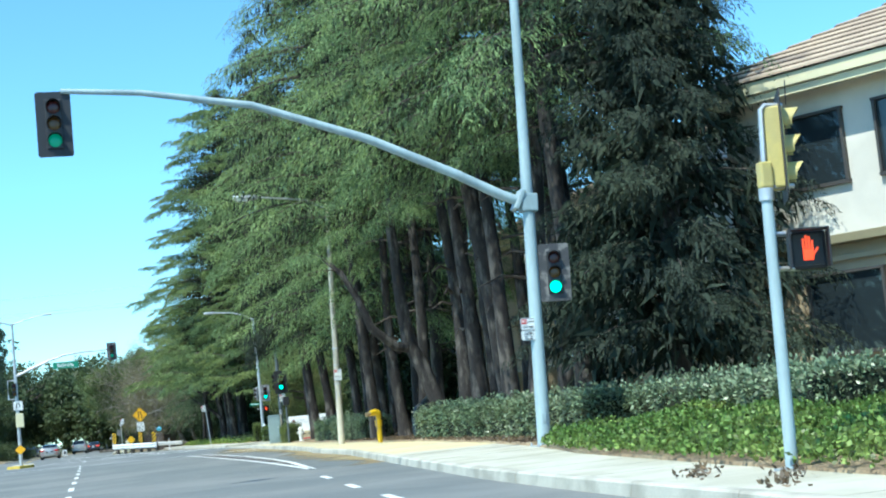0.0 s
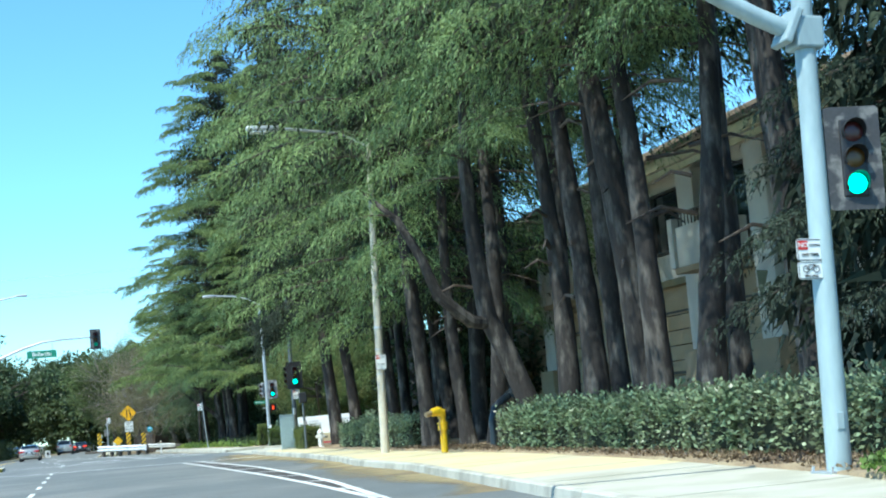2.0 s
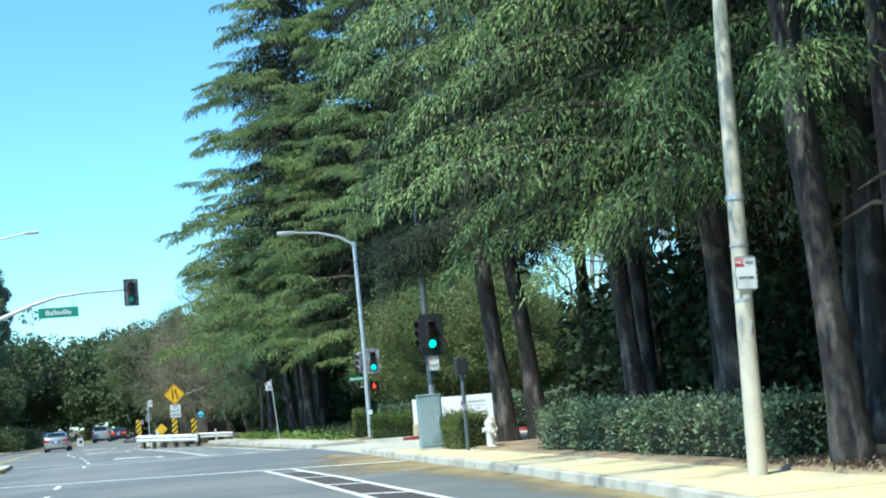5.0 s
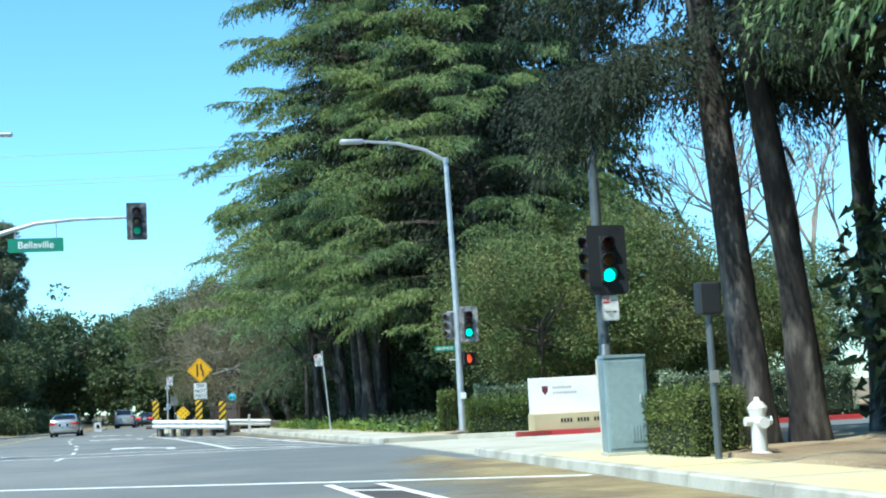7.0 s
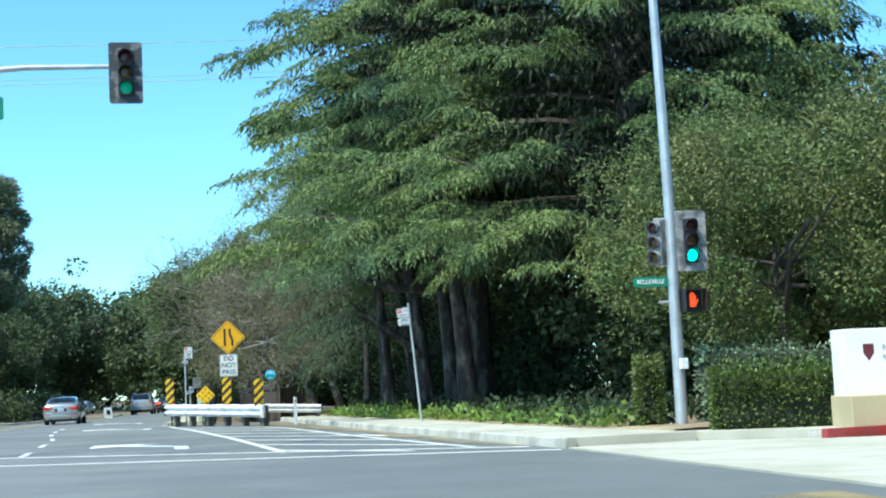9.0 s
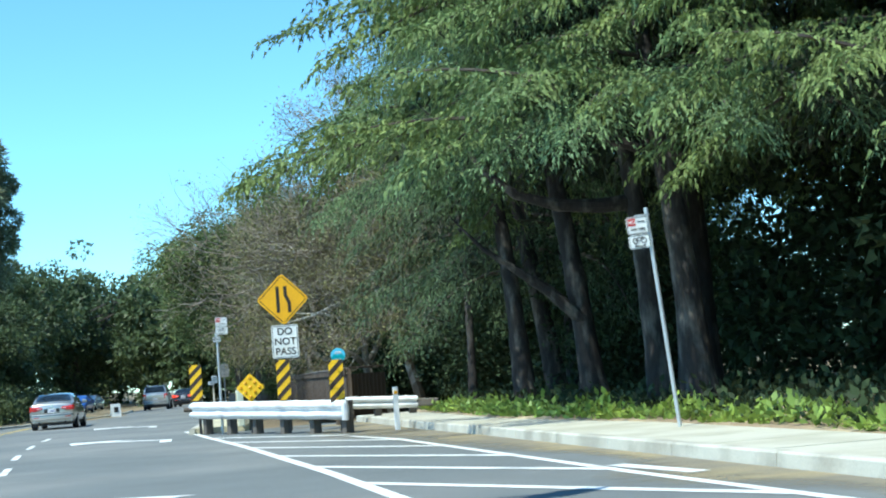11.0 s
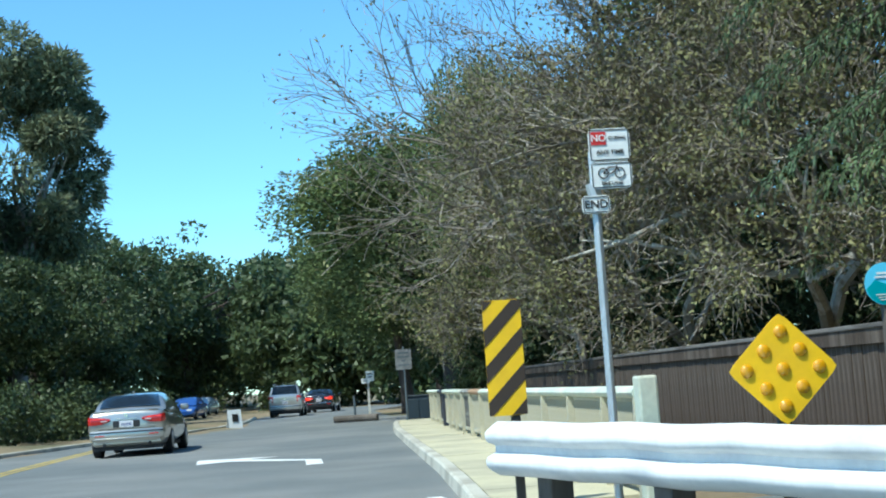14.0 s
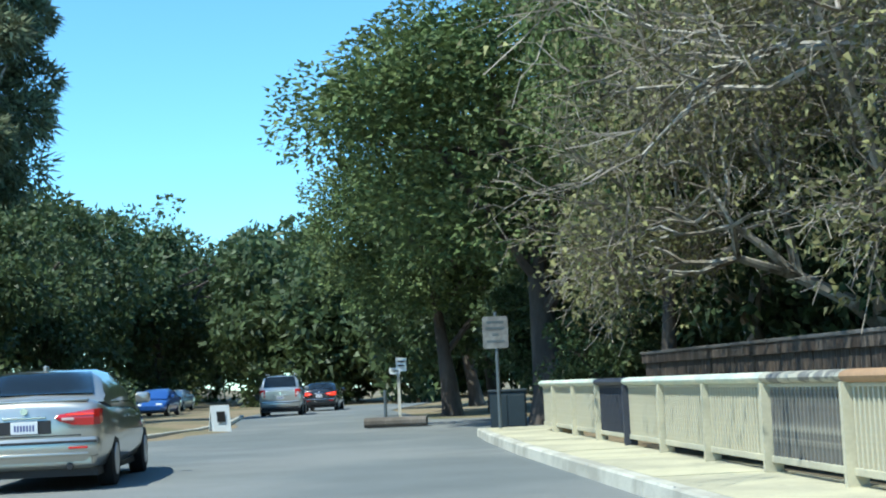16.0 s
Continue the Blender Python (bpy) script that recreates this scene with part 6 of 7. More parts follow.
part("luminaire_arm", tube([(0, 0, 9.1), (0.9, 0, 9.4), (2.0, 0, 9.6)], [0.05, 0.045, 0.04], 8), galv, sigL, smooth=True)
part("lamp_head", box(0.6, 0.26, 0.12, 2.3, 0, 9.62, 0.05), galv, sigL)
signal_head(sigL, pose(6.2, -0.12, 6.86), "dim", 0.29, plate=signal_grey, label="signal head at the end of the median mast arm")
snL = plate_sign(sigL, 1.62, 0.42, sign_green, pose(3.2, -0.05, 6.22), "street_name_plate", "hanging green street name sign")
words(snL, "Belleville", 0.3, sign_white, 0, 0)
for x in (2.6, 3.8):
    part("hanger", tube([(x, 0, 6.4), (x, 0, 6.85)], 0.018, 6), galv, sigL)
part("frame", tube([(-0.1, 0, 4.3), (-0.5, 0, 4.3), (-0.5, 0, 5.5), (-0.1, 0, 5.5)], 0.05, 8), galv, sigL)
signal_head(sigL, pose(-0.12, -0.2, 4.9), "off", 0.27, backplate=False, label="median signal head")
ut = plate_sign(sigL, 0.6, 0.6, sign_white, pose(0.05, -0.14, 3.85), "sign_plate", "white turn sign with a black arrow", sign_black)
part("arrow_symbol", tube([(-0.1, -0.008, -0.2), (-0.1, -0.008, 0.1), (0.0, -0.008, 0.18), (0.1, -0.008, 0.1), (0.1, -0.008, -0.1)], 0.03, 5), sign_black, ut)
part("yellow_box", box(0.5, 0.3, 0.9, 0.1, -0.05, 2.9, 0.03), trim_cream, sigL)
isl = thing("median_island", "short concrete median island with a yellow nose", "traffic island", kind="structure")
part("island_slab", slab([(-1.3, 99.6), (-0.55, 98.9), (0.2, 99.6), (0.1, 109), (-1.2, 109)], -0.03, 0.15), concrete, isl)
part("nose", slab([(-1.35, 99.5), (-0.55, 98.7), (0.25, 99.5), (0.25, 100.4), (-1.35, 100.4)], -0.03, 0.17), paint_yellow, isl, "yellow-painted island nose")
md = thing("diamond_marker", "yellow diamond marker on the median nose", "sign", pose(-0.5, 100.2, 0.17))
part("stake", tube([(0, 0, 0), (0, 0, 1.1)], 0.03, 8), galv, md)
part("plate", prism([(0, 0.33), (0.33, 0), (0, -0.33), (-0.33, 0)], 0.01, m=Matrix.Translation((0, -0.04, 1.0))), sign_yellow, md)

# leaning bike lane sign on the verge
bus = thing("road_sign", "leaning white no stopping and bike lane sign on a steel post", "sign", pose(12.55, 111.2, 0.1, 0, -4.2, 0))
part("post", tube([(0, 0, 0), (0, 0, 3.05)], 0.03, 8), galv, bus, smooth=True)
no_stopping(bus, pose(-0.17, -0.045, 2.82), True, "PARKING")
for z in (2.6, 2.95):
    part("bracket", box(0.2, 0.02, 0.03, -0.08, -0.02, z), galv, bus)

# ---- the guarded lane end ----
RAIL0, RAIL1 = Vector((6.28, 130.2, 0)), Vector((9.33, 122.75, 0))
rail_d = (RAIL1 - RAIL0).normalized()
rail_len = (RAIL1 - RAIL0).length
rail_ang = math.degrees(math.atan2(rail_d.y, rail_d.x))


def w_beam(length, z0, h, name, parent, m=None):
    """A W-beam: local x along it, its face to -y."""
    prof = [(0.02, 0), (-0.01, 0.012), (-0.085, 0.05), (-0.10, 0.07), (-0.10, 0.095), (-0.085, 0.115), (-0.01, 0.14), (-0.01, 0.18), (-0.085, 0.205), (-0.10, 0.225), (-0.10, 0.25), (-0.085, 0.27), (-0.01, 0.308), (0.02, 0.32)]
    prof = [(a, b * h / 0.32) for a, b in prof]
    bm = bmesh.new()
    nx = 14
    rows = []
    for i in range(nx + 1):
        x = length * i / nx
        wob = 0.012 * math.sin(i * 2.7)
        rows.append([bm.verts.new((x, a + wob, z0 + b + wob * 0.6)) for a, b in prof] + [bm.verts.new((x, a + 0.012 + wob, z0 + b + wob * 0.6)) for a, b in reversed(prof)])
    k = len(rows[0])
    for p, q in zip(rows, rows[1:]):
        for i in range(k):
            bm.faces.new((p[i], q[i], q[(i + 1) % k], p[(i + 1) % k]))
    bm.faces.new(list(reversed(rows[0])))
    bm.faces.new(rows[-1])
    bmesh.ops.recalc_face_normals(bm, faces=bm.faces)
    return part(name, bm, rail_white, parent, "white-painted steel beam", smooth=True, m=m)


gr = thing("guardrail", "white-painted steel guardrail on dark timber posts", "guardrail", Matrix.Translation(RAIL0) @ pose(0, 0, 0.13, 0, 0.9, rail_ang))
w_beam(rail_len + 0.17, 0.28, 0.42, "beam", gr, pose(-0.12, 0, 0))
end_bm = bmesh.new()
tube([(rail_len + 0.04, -0.04, 0.28), (rail_len + 0.05, -0.04, 0.5), (rail_len + 0.03, -0.04, 0.70)], [0.075, 0.09, 0.07], 10, end_bm)
part("end_cap", end_bm, rail_white, gr, smooth=True)
for i in range(6):
    x = 0.45 + (rail_len - 0.7) * i / 5
    part("post", box(0.2, 0.2, 0.8, x, 0.16, 0.28, 0.012), post_wood, gr, "weathered timber post")
gr2 = thing("guardrail", "second white guardrail with a rusted end beside the fence", "guardrail", pose(9.75, 129.0, 0.09, 0, 3.0, 2))
w_beam(2.1, 0.30, 0.31, "beam", gr2)
part("rusted_end", box(0.55, 0.1, 0.2, 2.36, -0.02, 0.44, 0.03), post_wood, gr2, "dark rusted end piece")
for x in (0.12, 1.1, 2.0):
    part("post", box(0.18, 0.18, 0.7, x, 0.12, 0.25, 0.01), post_wood, gr2)


def striped_marker(x, y, z, name="object_marker", yaw=0.0):
    """A yellow and black object marker, 0.3 by 0.9 m, on a post."""
    ob = thing(name, "yellow and black striped object marker behind the guardrail", "sign", pose(x, y, 0, 0, 0, yaw), "striped markers")
    part("post", box(0.07, 0.05, z + 0.9, 0.06, 0.05, (z + 0.9) / 2), post_wood, ob)
    pl = part("plate", prism(round_rect(0.305, 0.914, 0.03), 0.006, m=Matrix.Translation((0, 0, z + 0.457))), marker_yellow, ob)
    st = bmesh.new()
    w, h = 0.1525, 0.457
    t = 0.135
    for k in range(-4, 5):
        c = k * 0.285 + 0.02
        poly = [(-w, c - w - t / 2), (w, c + w - t / 2), (w, c + w + t / 2), (-w, c - w + t / 2)]
        pts = []
        for i in range(len(poly)):
            pts.append(poly[i])

        def clip(pp, keep, cut):
            o = []
            for i in range(len(pp)):
                a, b = pp[i], pp[(i + 1) % len(pp)]
                if keep(a):
                    o.append(a)
                if keep(a) != keep(b):
                    u = (cut - a[1]) / (b[1] - a[1])
                    o.append((a[0] + (b[0] - a[0]) * u, cut))
            return o
        pts = clip(pts, lambda p: p[1] < h - 0.004, h - 0.004)
        pts = clip(pts, lambda p: p[1] > -h + 0.004, -h + 0.004) if pts else pts
        if len(pts) >= 3:
            prism(pts, 0.003, st, Matrix.Translation((0, -0.0045, z + 0.457)))
    part("stripe", st, sign_brownblack, pl, "dark diagonal stripes")
    return ob


striped_marker(6.36, 130.35, 0.87)
striped_marker(8.28, 125.65, 0.76)
striped_marker(9.22, 123.15, 0.64)
mg = thing("road_sign", "yellow lane-ends diamond above a do not pass sign", "sign", pose(8.38, 125.75, 0.06))
part("post", box(0.09, 0.09, 3.35, 0, 0.06, 1.67, 0.01), post_wood, mg)
dm = part("diamond_plate", prism([(0, 0.575), (0.06, 0.545), (0.545, 0.06), (0.575, 0), (0.545, -0.06), (0.06, -0.545), (0, -0.575), (-0.06, -0.545), (-0.545, -0.06), (-0.575, 0), (-0.545, 0.06), (-0.06, 0.545)], 0.006,
          m=Matrix.Translation((0, -0.01, 3.0))), sign_yellow, mg, "yellow diamond warning plate")
bd = bmesh.new()
for s1, s2 in ((1, 1), (1, -1), (-1, 1), (-1, -1)):
    box(0.72, 0.004, 0.014, s1 * 0.27, -0.013, 3.0 + s2 * 0.27, 0, bd, Matrix.Rotation(radians(45 if s1 * s2 > 0 else -45), 4, "Y"))
part("border", bd, sign_black, dm)
part("lane_symbol", prism(round_rect(0.075, 0.6, 0.01, 2, -0.11, 3.0), 0.003, m=Matrix.Translation((0, -0.016, 0))), sign_black, dm, "black straight bar")
part("lane_symbol", prism([(0.03, 3.3), (0.105, 3.3), (0.105, 3.1), (0.185, 2.93), (0.185, 2.7), (0.11, 2.7), (0.11, 2.91), (0.03, 3.08)], 0.003, m=Matrix.Translation((0, -0.016, 0))), sign_black, dm, "black bent bar")
dn = plate_sign(mg, 0.61, 0.762, sign_white, pose(0.0, -0.02, 2.03), "regulatory_plate", "white do not pass plate", sign_black, 0.045)
for w, z in (("DO", 0.23), ("NOT", 0.0), ("PASS", -0.23)):
    words(dn, w, 0.225, sign_black, 0, z, bold=0.01)
bt = thing("reflector_marker", "yellow diamond marker with nine amber reflector buttons", "sign", pose(7.6, 127.4, 0))
part("post", box(0.08, 0.06, 1.2, 0, 0.06, 0.6, 0.008), post_wood, bt)
bp = part("plate", prism([(0, 0.33), (0.04, 0.305), (0.305, 0.04), (0.33, 0), (0.305, -0.04), (0.04, -0.305), (0, -0.33), (-0.04, -0.305), (-0.305, -0.04), (-0.33, 0), (-0.305, 0.04), (-0.04, 0.305)], 0.008, m=Matrix.Translation((0, 0, 1.1))), marker_yellow, bt)
for i in range(3):
    for j in range(3):
        x, z = (i - j) * 0.112, (i + j - 2) * 0.112
        bm = bmesh.new()
        r = bmesh.ops.create_uvsphere(bm, u_segments=14, v_segments=8, radius=0.042)
        bmesh.ops.transform(bm, matrix=Matrix.Translation((x, -0.004, 1.1 + z)) @ Matrix.Diagonal((1, 0.5, 1, 1)), verts=r["verts"])
        part("reflector", bm, amber_button, bp, smooth=True)
es = thing("road_sign", "white no stopping and bike lane end signs on a steel post", "sign", pose(6.94, 129.2, 0.0))
part("post", tube([(0, 0, 0), (0, 0, 2.75)], 0.032, 8), galv, es, smooth=True)
no_stopping(es, pose(0.12, -0.05, 2.79), True, "STOPPING")
en = plate_sign(es, 0.205, 0.13, sign_white, pose(-0.01, -0.05, 2.36), "end_plate", "white end plate", sign_black, 0.03)
words(en, "END", 0.085, sign_black, 0, 0)
part("band", tube([(0, 0, 2.42), (-0.02, 0, 2.52)], 0.05, 8), galv, es)
bl = thing("creek_sign", "round blue and teal creek sign on the fence post", "sign", pose(10.24, 132.0, 0))
part("post", box(0.09, 0.09, 1.75, 0.02, 0.06, 0.87, 0.01), post_wood, bl)
circ = [(0.2 * math.cos(a * math.tau / 28), 1.8 + 0.2 * math.sin(a * math.tau / 28)) for a in range(28)]
pc = part("plate", prism(circ, 0.008), sign_blue, bl)
lower = [(x, z) for x, z in circ if z < 1.80]
lower.sort(key=lambda p: p[0])
part("wave_field", prism([(x * 0.97, 1.8 + (z - 1.8) * 0.97) for x, z in lower] + [(0.1, 1.83), (0.0, 1.80), (-0.1, 1.84)], 0.003, m=Matrix.Translation((0, -0.004, 0))), sign_teal, pc, "teal wave field")
bars(pc, [(0, 1.70 - 0.025 * k, 0.2 - 0.04 * k, 0.008) for k in range(3)] + [(0, 1.9, 0.16, 0.02), (0, 1.865, 0.2, 0.018)], sign_white, -0.008)
wp = thing("delineator_post", "white delineator post with an amber reflector", "post", pose(10.34, 122.35, 0.0))
part("post", box(0.11, 0.06, 0.9, 0, 0, 0.45, 0.012), rail_white, wp)
part("reflector", box(0.075, 0.01, 0.07, 0, -0.034, 0.78, 0.004), amber_button, wp)

# wooden fence along the creek
fence = thing("wooden_fence", "dark brown board fence with a heavy top rail", "fence", pose(10.5, 132.6, 0))
board = mesh_from("board", [(x, y_, z) for z in (0.05, 1.28) for x, y_ in ((-0.012, 0.0), (0.012, 0.0), (0.012, 0.135), (-0.012, 0.135))],
                  [(0, 1, 2, 3), (7, 6, 5, 4), (0, 4, 5, 1), (1, 5, 6, 2), (2, 6, 7, 3), (3, 7, 4, 0)], fence_wood)
frnd = random.Random(3)
for i in range(196):
    part("board", board, fence_wood, fence, m=pose(frnd.uniform(-0.008, 0.008), i * 0.147, frnd.uniform(-0.02, 0.02), frnd.uniform(-0.6, 0.6)))
part("top_rail", box(0.16, 28.9, 0.05, 0, 14.4, 1.44, 0.01), fence_cap, fence, "weathered grey top rail")
part("face_rail", box(0.04, 28.9, 0.17, -0.04, 14.4, 1.34, 0.008), fence_wood, fence)
for i in range(13):
    part("post", box(0.11, 0.11, 1.42, 0.08, i * 2.4, 0.71), fence_wood, fence)
# its return towards the verge
fence2 = thing("wooden_fence", "short dark board fence return by the creek sign", "fence", pose(10.5, 132.6, 0, 0, 0, -55))
for i in range(10):
    part("board", board, fence_wood, fence2, m=pose(frnd.uniform(-0.008, 0.008), i * 0.147, frnd.uniform(-0.02, 0.02)))
part("top_rail", box(0.14, 1.5, 0.05, 0, 0.75, 1.44, 0.01), fence_wood, fence2)

# ---- bridge rail ----
BR = [(7.46, 130.4), (8.0, 146.0), (8.15, 150.0), (8.62, 161.5)]
br = thing("bridge_rail", "cream-painted steel bridge railing with patched paint", "railing", kind="")
posts_y = [130.4] + [131.9 + 2.02 * i for i in range(15)] + [161.6]


def br_x(y):
    return along(BR, y)


picket_h = 0.63
picket = mesh_from("picket", [(a, b, z) for z in (0, picket_h) for a, b in ((-0.017, -0.016), (0.017, -0.016), (0.017, 0.016), (-0.017, 0.016))],
                   [(3, 2, 1, 0), (4, 5, 6, 7), (0, 1, 5, 4), (1, 2, 6, 5), (2, 3, 7, 6), (3, 0, 4, 7)], bridge_paint)
picket_g = picket.copy()
picket_g.materials.clear()
picket_g.materials.append(bridge_grey)
picket_d = picket.copy()
picket_d.materials.clear()
picket_d.materials.append(bridge_dark)
for i, (ya, yb) in enumerate(zip(posts_y, posts_y[1:])):
    xa, xb = br_x(ya), br_x(yb)
    d = Vector((xb - xa, yb - ya, 0))
    L = d.length
    ang = math.degrees(math.atan2(d.y, d.x))
    capm, fill = bridge_cap, picket
    if i == 7:
        capm = bridge_rust
    if i == 8:
        capm, fill = bridge_grey, picket_g
    if i == 12:
        capm, fill = bridge_dark, picket_d
    base = Matrix.Translation((xa, ya, 0.148)) @ pose(0, 0, 0, 0, 0, ang)
    bm = tube([(0.002, 0, 0.83), (L - 0.002, 0, 0.83)], 0.075, 12)
    bmesh.ops.transform(bm, matrix=Matrix.Translation((0, 0, 0.83 * 0.3)) @ Matrix.Diagonal((1, 1.25, 0.7, 1)), verts=bm.verts)
    part("cap_rail", bm, capm, br, smooth=True, m=base)
    part("bottom_rail", box(L - 0.06, 0.05, 0.06, L / 2, 0, 0.115, 0.006), bridge_paint, br, m=base)
    part("upper_rail", box(L - 0.04, 0.04, 0.03, L / 2, 0.0, 0.765, 0.004), bridge_dark if fill is picket_d else bridge_paint, br, m=base)
    part("post", prism([(-0.03, 0), (0.03, 0), (0.03, 0.79), (-0.03, 0.79)], 0.17, m=Matrix.Translation((0, -0.085, 0))), bridge_dark if fill is picket_d else bridge_paint, br, m=base)
    n = int(L / 0.092)
    for k in range(1, n):
        part("picket", fill, bridge_paint, br, m=base @ pose(L * k / n, 0, 0.14))
part("end_post", box(0.16, 0.2, 0.98, 7.46, 130.3, 0.62, 0.02), bridge_cap, br, "pale square end post")

# ---- monument, hydrants, cabinets ----
mon = thing("monument_sign", "white entrance monument sign on a tan stone base", "sign", pose(17.28, 93.9, 0.12, 0, 0, -3.5))
part("base", box(3.2, 0.75, 0.46, 0, 0.3, 0.23, 0.02), monument_tan, mon, "tan stone base")
fc = part("face", box(3.06, 0.5, 0.96, -0.04, 0.35, 0.92, 0.012), monument_white, mon, "bright white face")
bars(fc, [(x0 + 0.066 * k, z, 0.044, h) for x0, n_, z, h in ((-0.99, 8, 1.13, 0.06), (-0.99, 10, 0.99, 0.055), (0.52, 11, 1.14, 0.085), (0.52, 11, 1.0, 0.035)) for k in range(n_)], faded_grey, 0.095)
for x in (-1.22, 0.32):
    part("crest", prism([(x - 0.08, 1.18), (x + 0.08, 1.18), (x + 0.08, 1.05), (x, 0.94), (x - 0.08, 1.05)], 0.004, m=Matrix.Translation((0, 0.094, 0))), crest_dark, fc, "dark maroon shield shape")
bars(mon, [(x0 + 0.085 * k, 0.26, 0.055, 0.1) for x0, n_ in ((-0.85, 4), (-0.4, 4), (0.05, 7), (0.75, 6)) for k in range(n_)], sign_black, -0.08)
fdc = thing("fire_connection", "yellow fire department connection with brass outlet", "hydrant", pose(12.3, 51.4, 0.15))
part("riser", tube([(0, 0, 0), (0, 0, 0.88)], [0.085, 0.085], 14), fdc_yellow, fdc, smooth=True)
part("flange", tube([(0, 0, 0.55), (0, 0, 0.68)], 0.12, 14), fdc_yellow, fdc, smooth=True)
part("flange", tube([(0, 0, 0.70), (0, 0, 0.74)], 0.14, 14), fdc_yellow, fdc, smooth=True)
part("elbow", tube([(0, 0, 0.85), (-0.01, 0, 0.98), (-0.12, -0.03, 1.02), (-0.28, -0.07, 0.99)], [0.1, 0.125, 0.12, 0.09], 14), fdc_yellow, fdc, smooth=True)
part("outlet", tube([(-0.27, -0.07, 0.99), (-0.44, -0.11, 0.95)], 0.065, 12), brass, fdc, "dull metal hose coupling", smooth=True)
part("chain", tube([(-0.1, -0.1, 0.9), (-0.11, -0.12, 0.6), (-0.09, -0.1, 0.4)], 0.015, 6), brass, fdc)
bf = thing("backflow_valve", "dark arched backflow pipe assembly behind the hedge", "pipe", pose(13.9, 50.9, 0.15, 0, 0, 20))
part("arch_pipe", tube([(-0.55, 0, 0), (-0.55, 0, 0.7), (-0.42, 0, 1.0), (0.1, 0, 1.32), (0.35, 0, 1.3), (0.5, 0, 1.05), (0.5, 0, 0)], 0.095, 12), pipe_dark, bf, smooth=True)
part("valve", tube([(0.02, 0, 1.2), (0.3, 0, 1.35)], 0.17, 12), pipe_dark, bf, smooth=True)
part("stem", tube([(0.15, 0, 1.3), (0.22, -0.02, 1.62)], 0.03, 8), pipe_dark, bf)
part("bypass_pipe", tube([(-0.25, -0.12, 0), (-0.25, -0.12, 0.42), (-0.05, -0.12, 0.5), (0.1, -0.12, 0.45), (0.16, -0.12, 0)], 0.022, 8), galv, bf, smooth=True)
hy = thing("fire_hydrant", "small white fire hydrant beside the hedge", "hydrant", pose(13.33, 74.45, 0.15))
part("barrel", tube([(0, 0, 0), (0, 0, 0.04), (0, 0, 0.06), (0, 0, 0.5), (0, 0, 0.62), (0, 0, 0.7)], [0.15, 0.15, 0.1, 0.1, 0.13, 0.07], 14), hydrant_white, hy, smooth=True)
part("bonnet", tube([(0, 0, 0.68), (0, 0, 0.76)], [0.06, 0.03], 8), hydrant_white, hy)
part("nozzle", tube([(-0.18, 0, 0.45), (0.18, 0, 0.45)], 0.06, 10), hydrant_white, hy)
part("nozzle", tube([(0, 0, 0.43), (0, -0.2, 0.43)], 0.075, 10), hydrant_white, hy)
cab = thing("utility_cabinet", "blue-grey steel traffic signal cabinet with louvres", "cabinet", pose(12.47, 77.2, 0.16, 0, 0, -8))
part("body", box(0.62, 0.52, 1.38, 0, 0, 0.71, 0.025), cab_mat, cab)
part("roof", prism([(-0.315, 0), (0.315, 0), (0.30, 0.035), (-0.30, 0.05)], 0.55, m=Matrix.Translation((0, -0.275, 1.40))), cab_mat, cab)
part("plinth", box(0.68, 0.58, 0.08, 0, 0, 0.0, 0.01), concrete, cab)
dr = part("door", box(0.54, 0.016, 1.26, 0, -0.267, 0.72, 0.008), cab_mat, cab)
for k in range(5):
    part("louvre", box(0.035, 0.02, 0.24, 0.06 + k * 0.045, -0.28, 0.3, 0.006), cab_mat, dr)
part("handle", box(0.025, 0.04, 0.12, 0.2, -0.29, 0.8, 0.008), galv, dr)
dcab = thing("utility_cabinet", "dark low utility cabinet at the bridge end", "cabinet", pose(8.75, 166.4, -0.02, 0, 0, -10))
part("body", box(0.78, 0.6, 0.82, 0, 0, 0.43, 0.03), pipe_dark, dcab)
part("lid", box(0.84, 0.66, 0.06, 0, 0, 0.87, 0.02), pipe_dark, dcab)
part("door", box(0.34, 0.02, 0.66, -0.19, -0.31, 0.44, 0.008), pipe_dark, dcab)
part("door", box(0.34, 0.02, 0.66, 0.19, -0.31, 0.44, 0.008), pipe_dark, dcab)
dkp = thing("dark_signal_post", "dark short signal post beside the hedge", "post", pose(12.72, 74.36, 0.15))
part("pole", tube([(0, 0, 0), (0, 0, 1.9)], 0.05, 10), pole_dark, dkp, smooth=True)
part("head", box(0.3, 0.22, 0.42, 0, 0, 2.05, 0.03), signal_black, dkp)
part("plate", box(0.12, 0.01, 0.16, 0, -0.06, 1.05, 0.004), sign_grey, dkp)
stk = thing("marker_stake", "short white utility marker stake in the ivy", "post", pose(11.0, 20.6, 0.35))
part("stake", box(0.09, 0.03, 0.5, 0, 0, 0.2, 0.008), sign_white, stk)

# far signs beyond the bridge
gs = thing("road_sign", "grey weathered sign on a dark post at the bridge end", "sign", pose(8.05, 163.3, 0.1))
part("post", tube([(0.02, 0.02, 0), (0.02, 0.02, 2.3)], 0.035, 8), pole_dark, gs)
gp = plate_sign(gs, 0.5, 0.62, sign_worn_shade, pose(0, -0.03, 1.9), "sign_plate", "weathered grey plate, darkened in colour for shade")
for bz, bw in ((0.2, 0.34), (0.08, 0.38), (-0.04, 0.12), (-0.17, 0.36)):
    bars(gp, [(0, bz, bw, 0.045)], pole_dark)
fs = thing("road_sign", "small white sign on a pale timber post", "sign", pose(7.95, 183.5, 0))
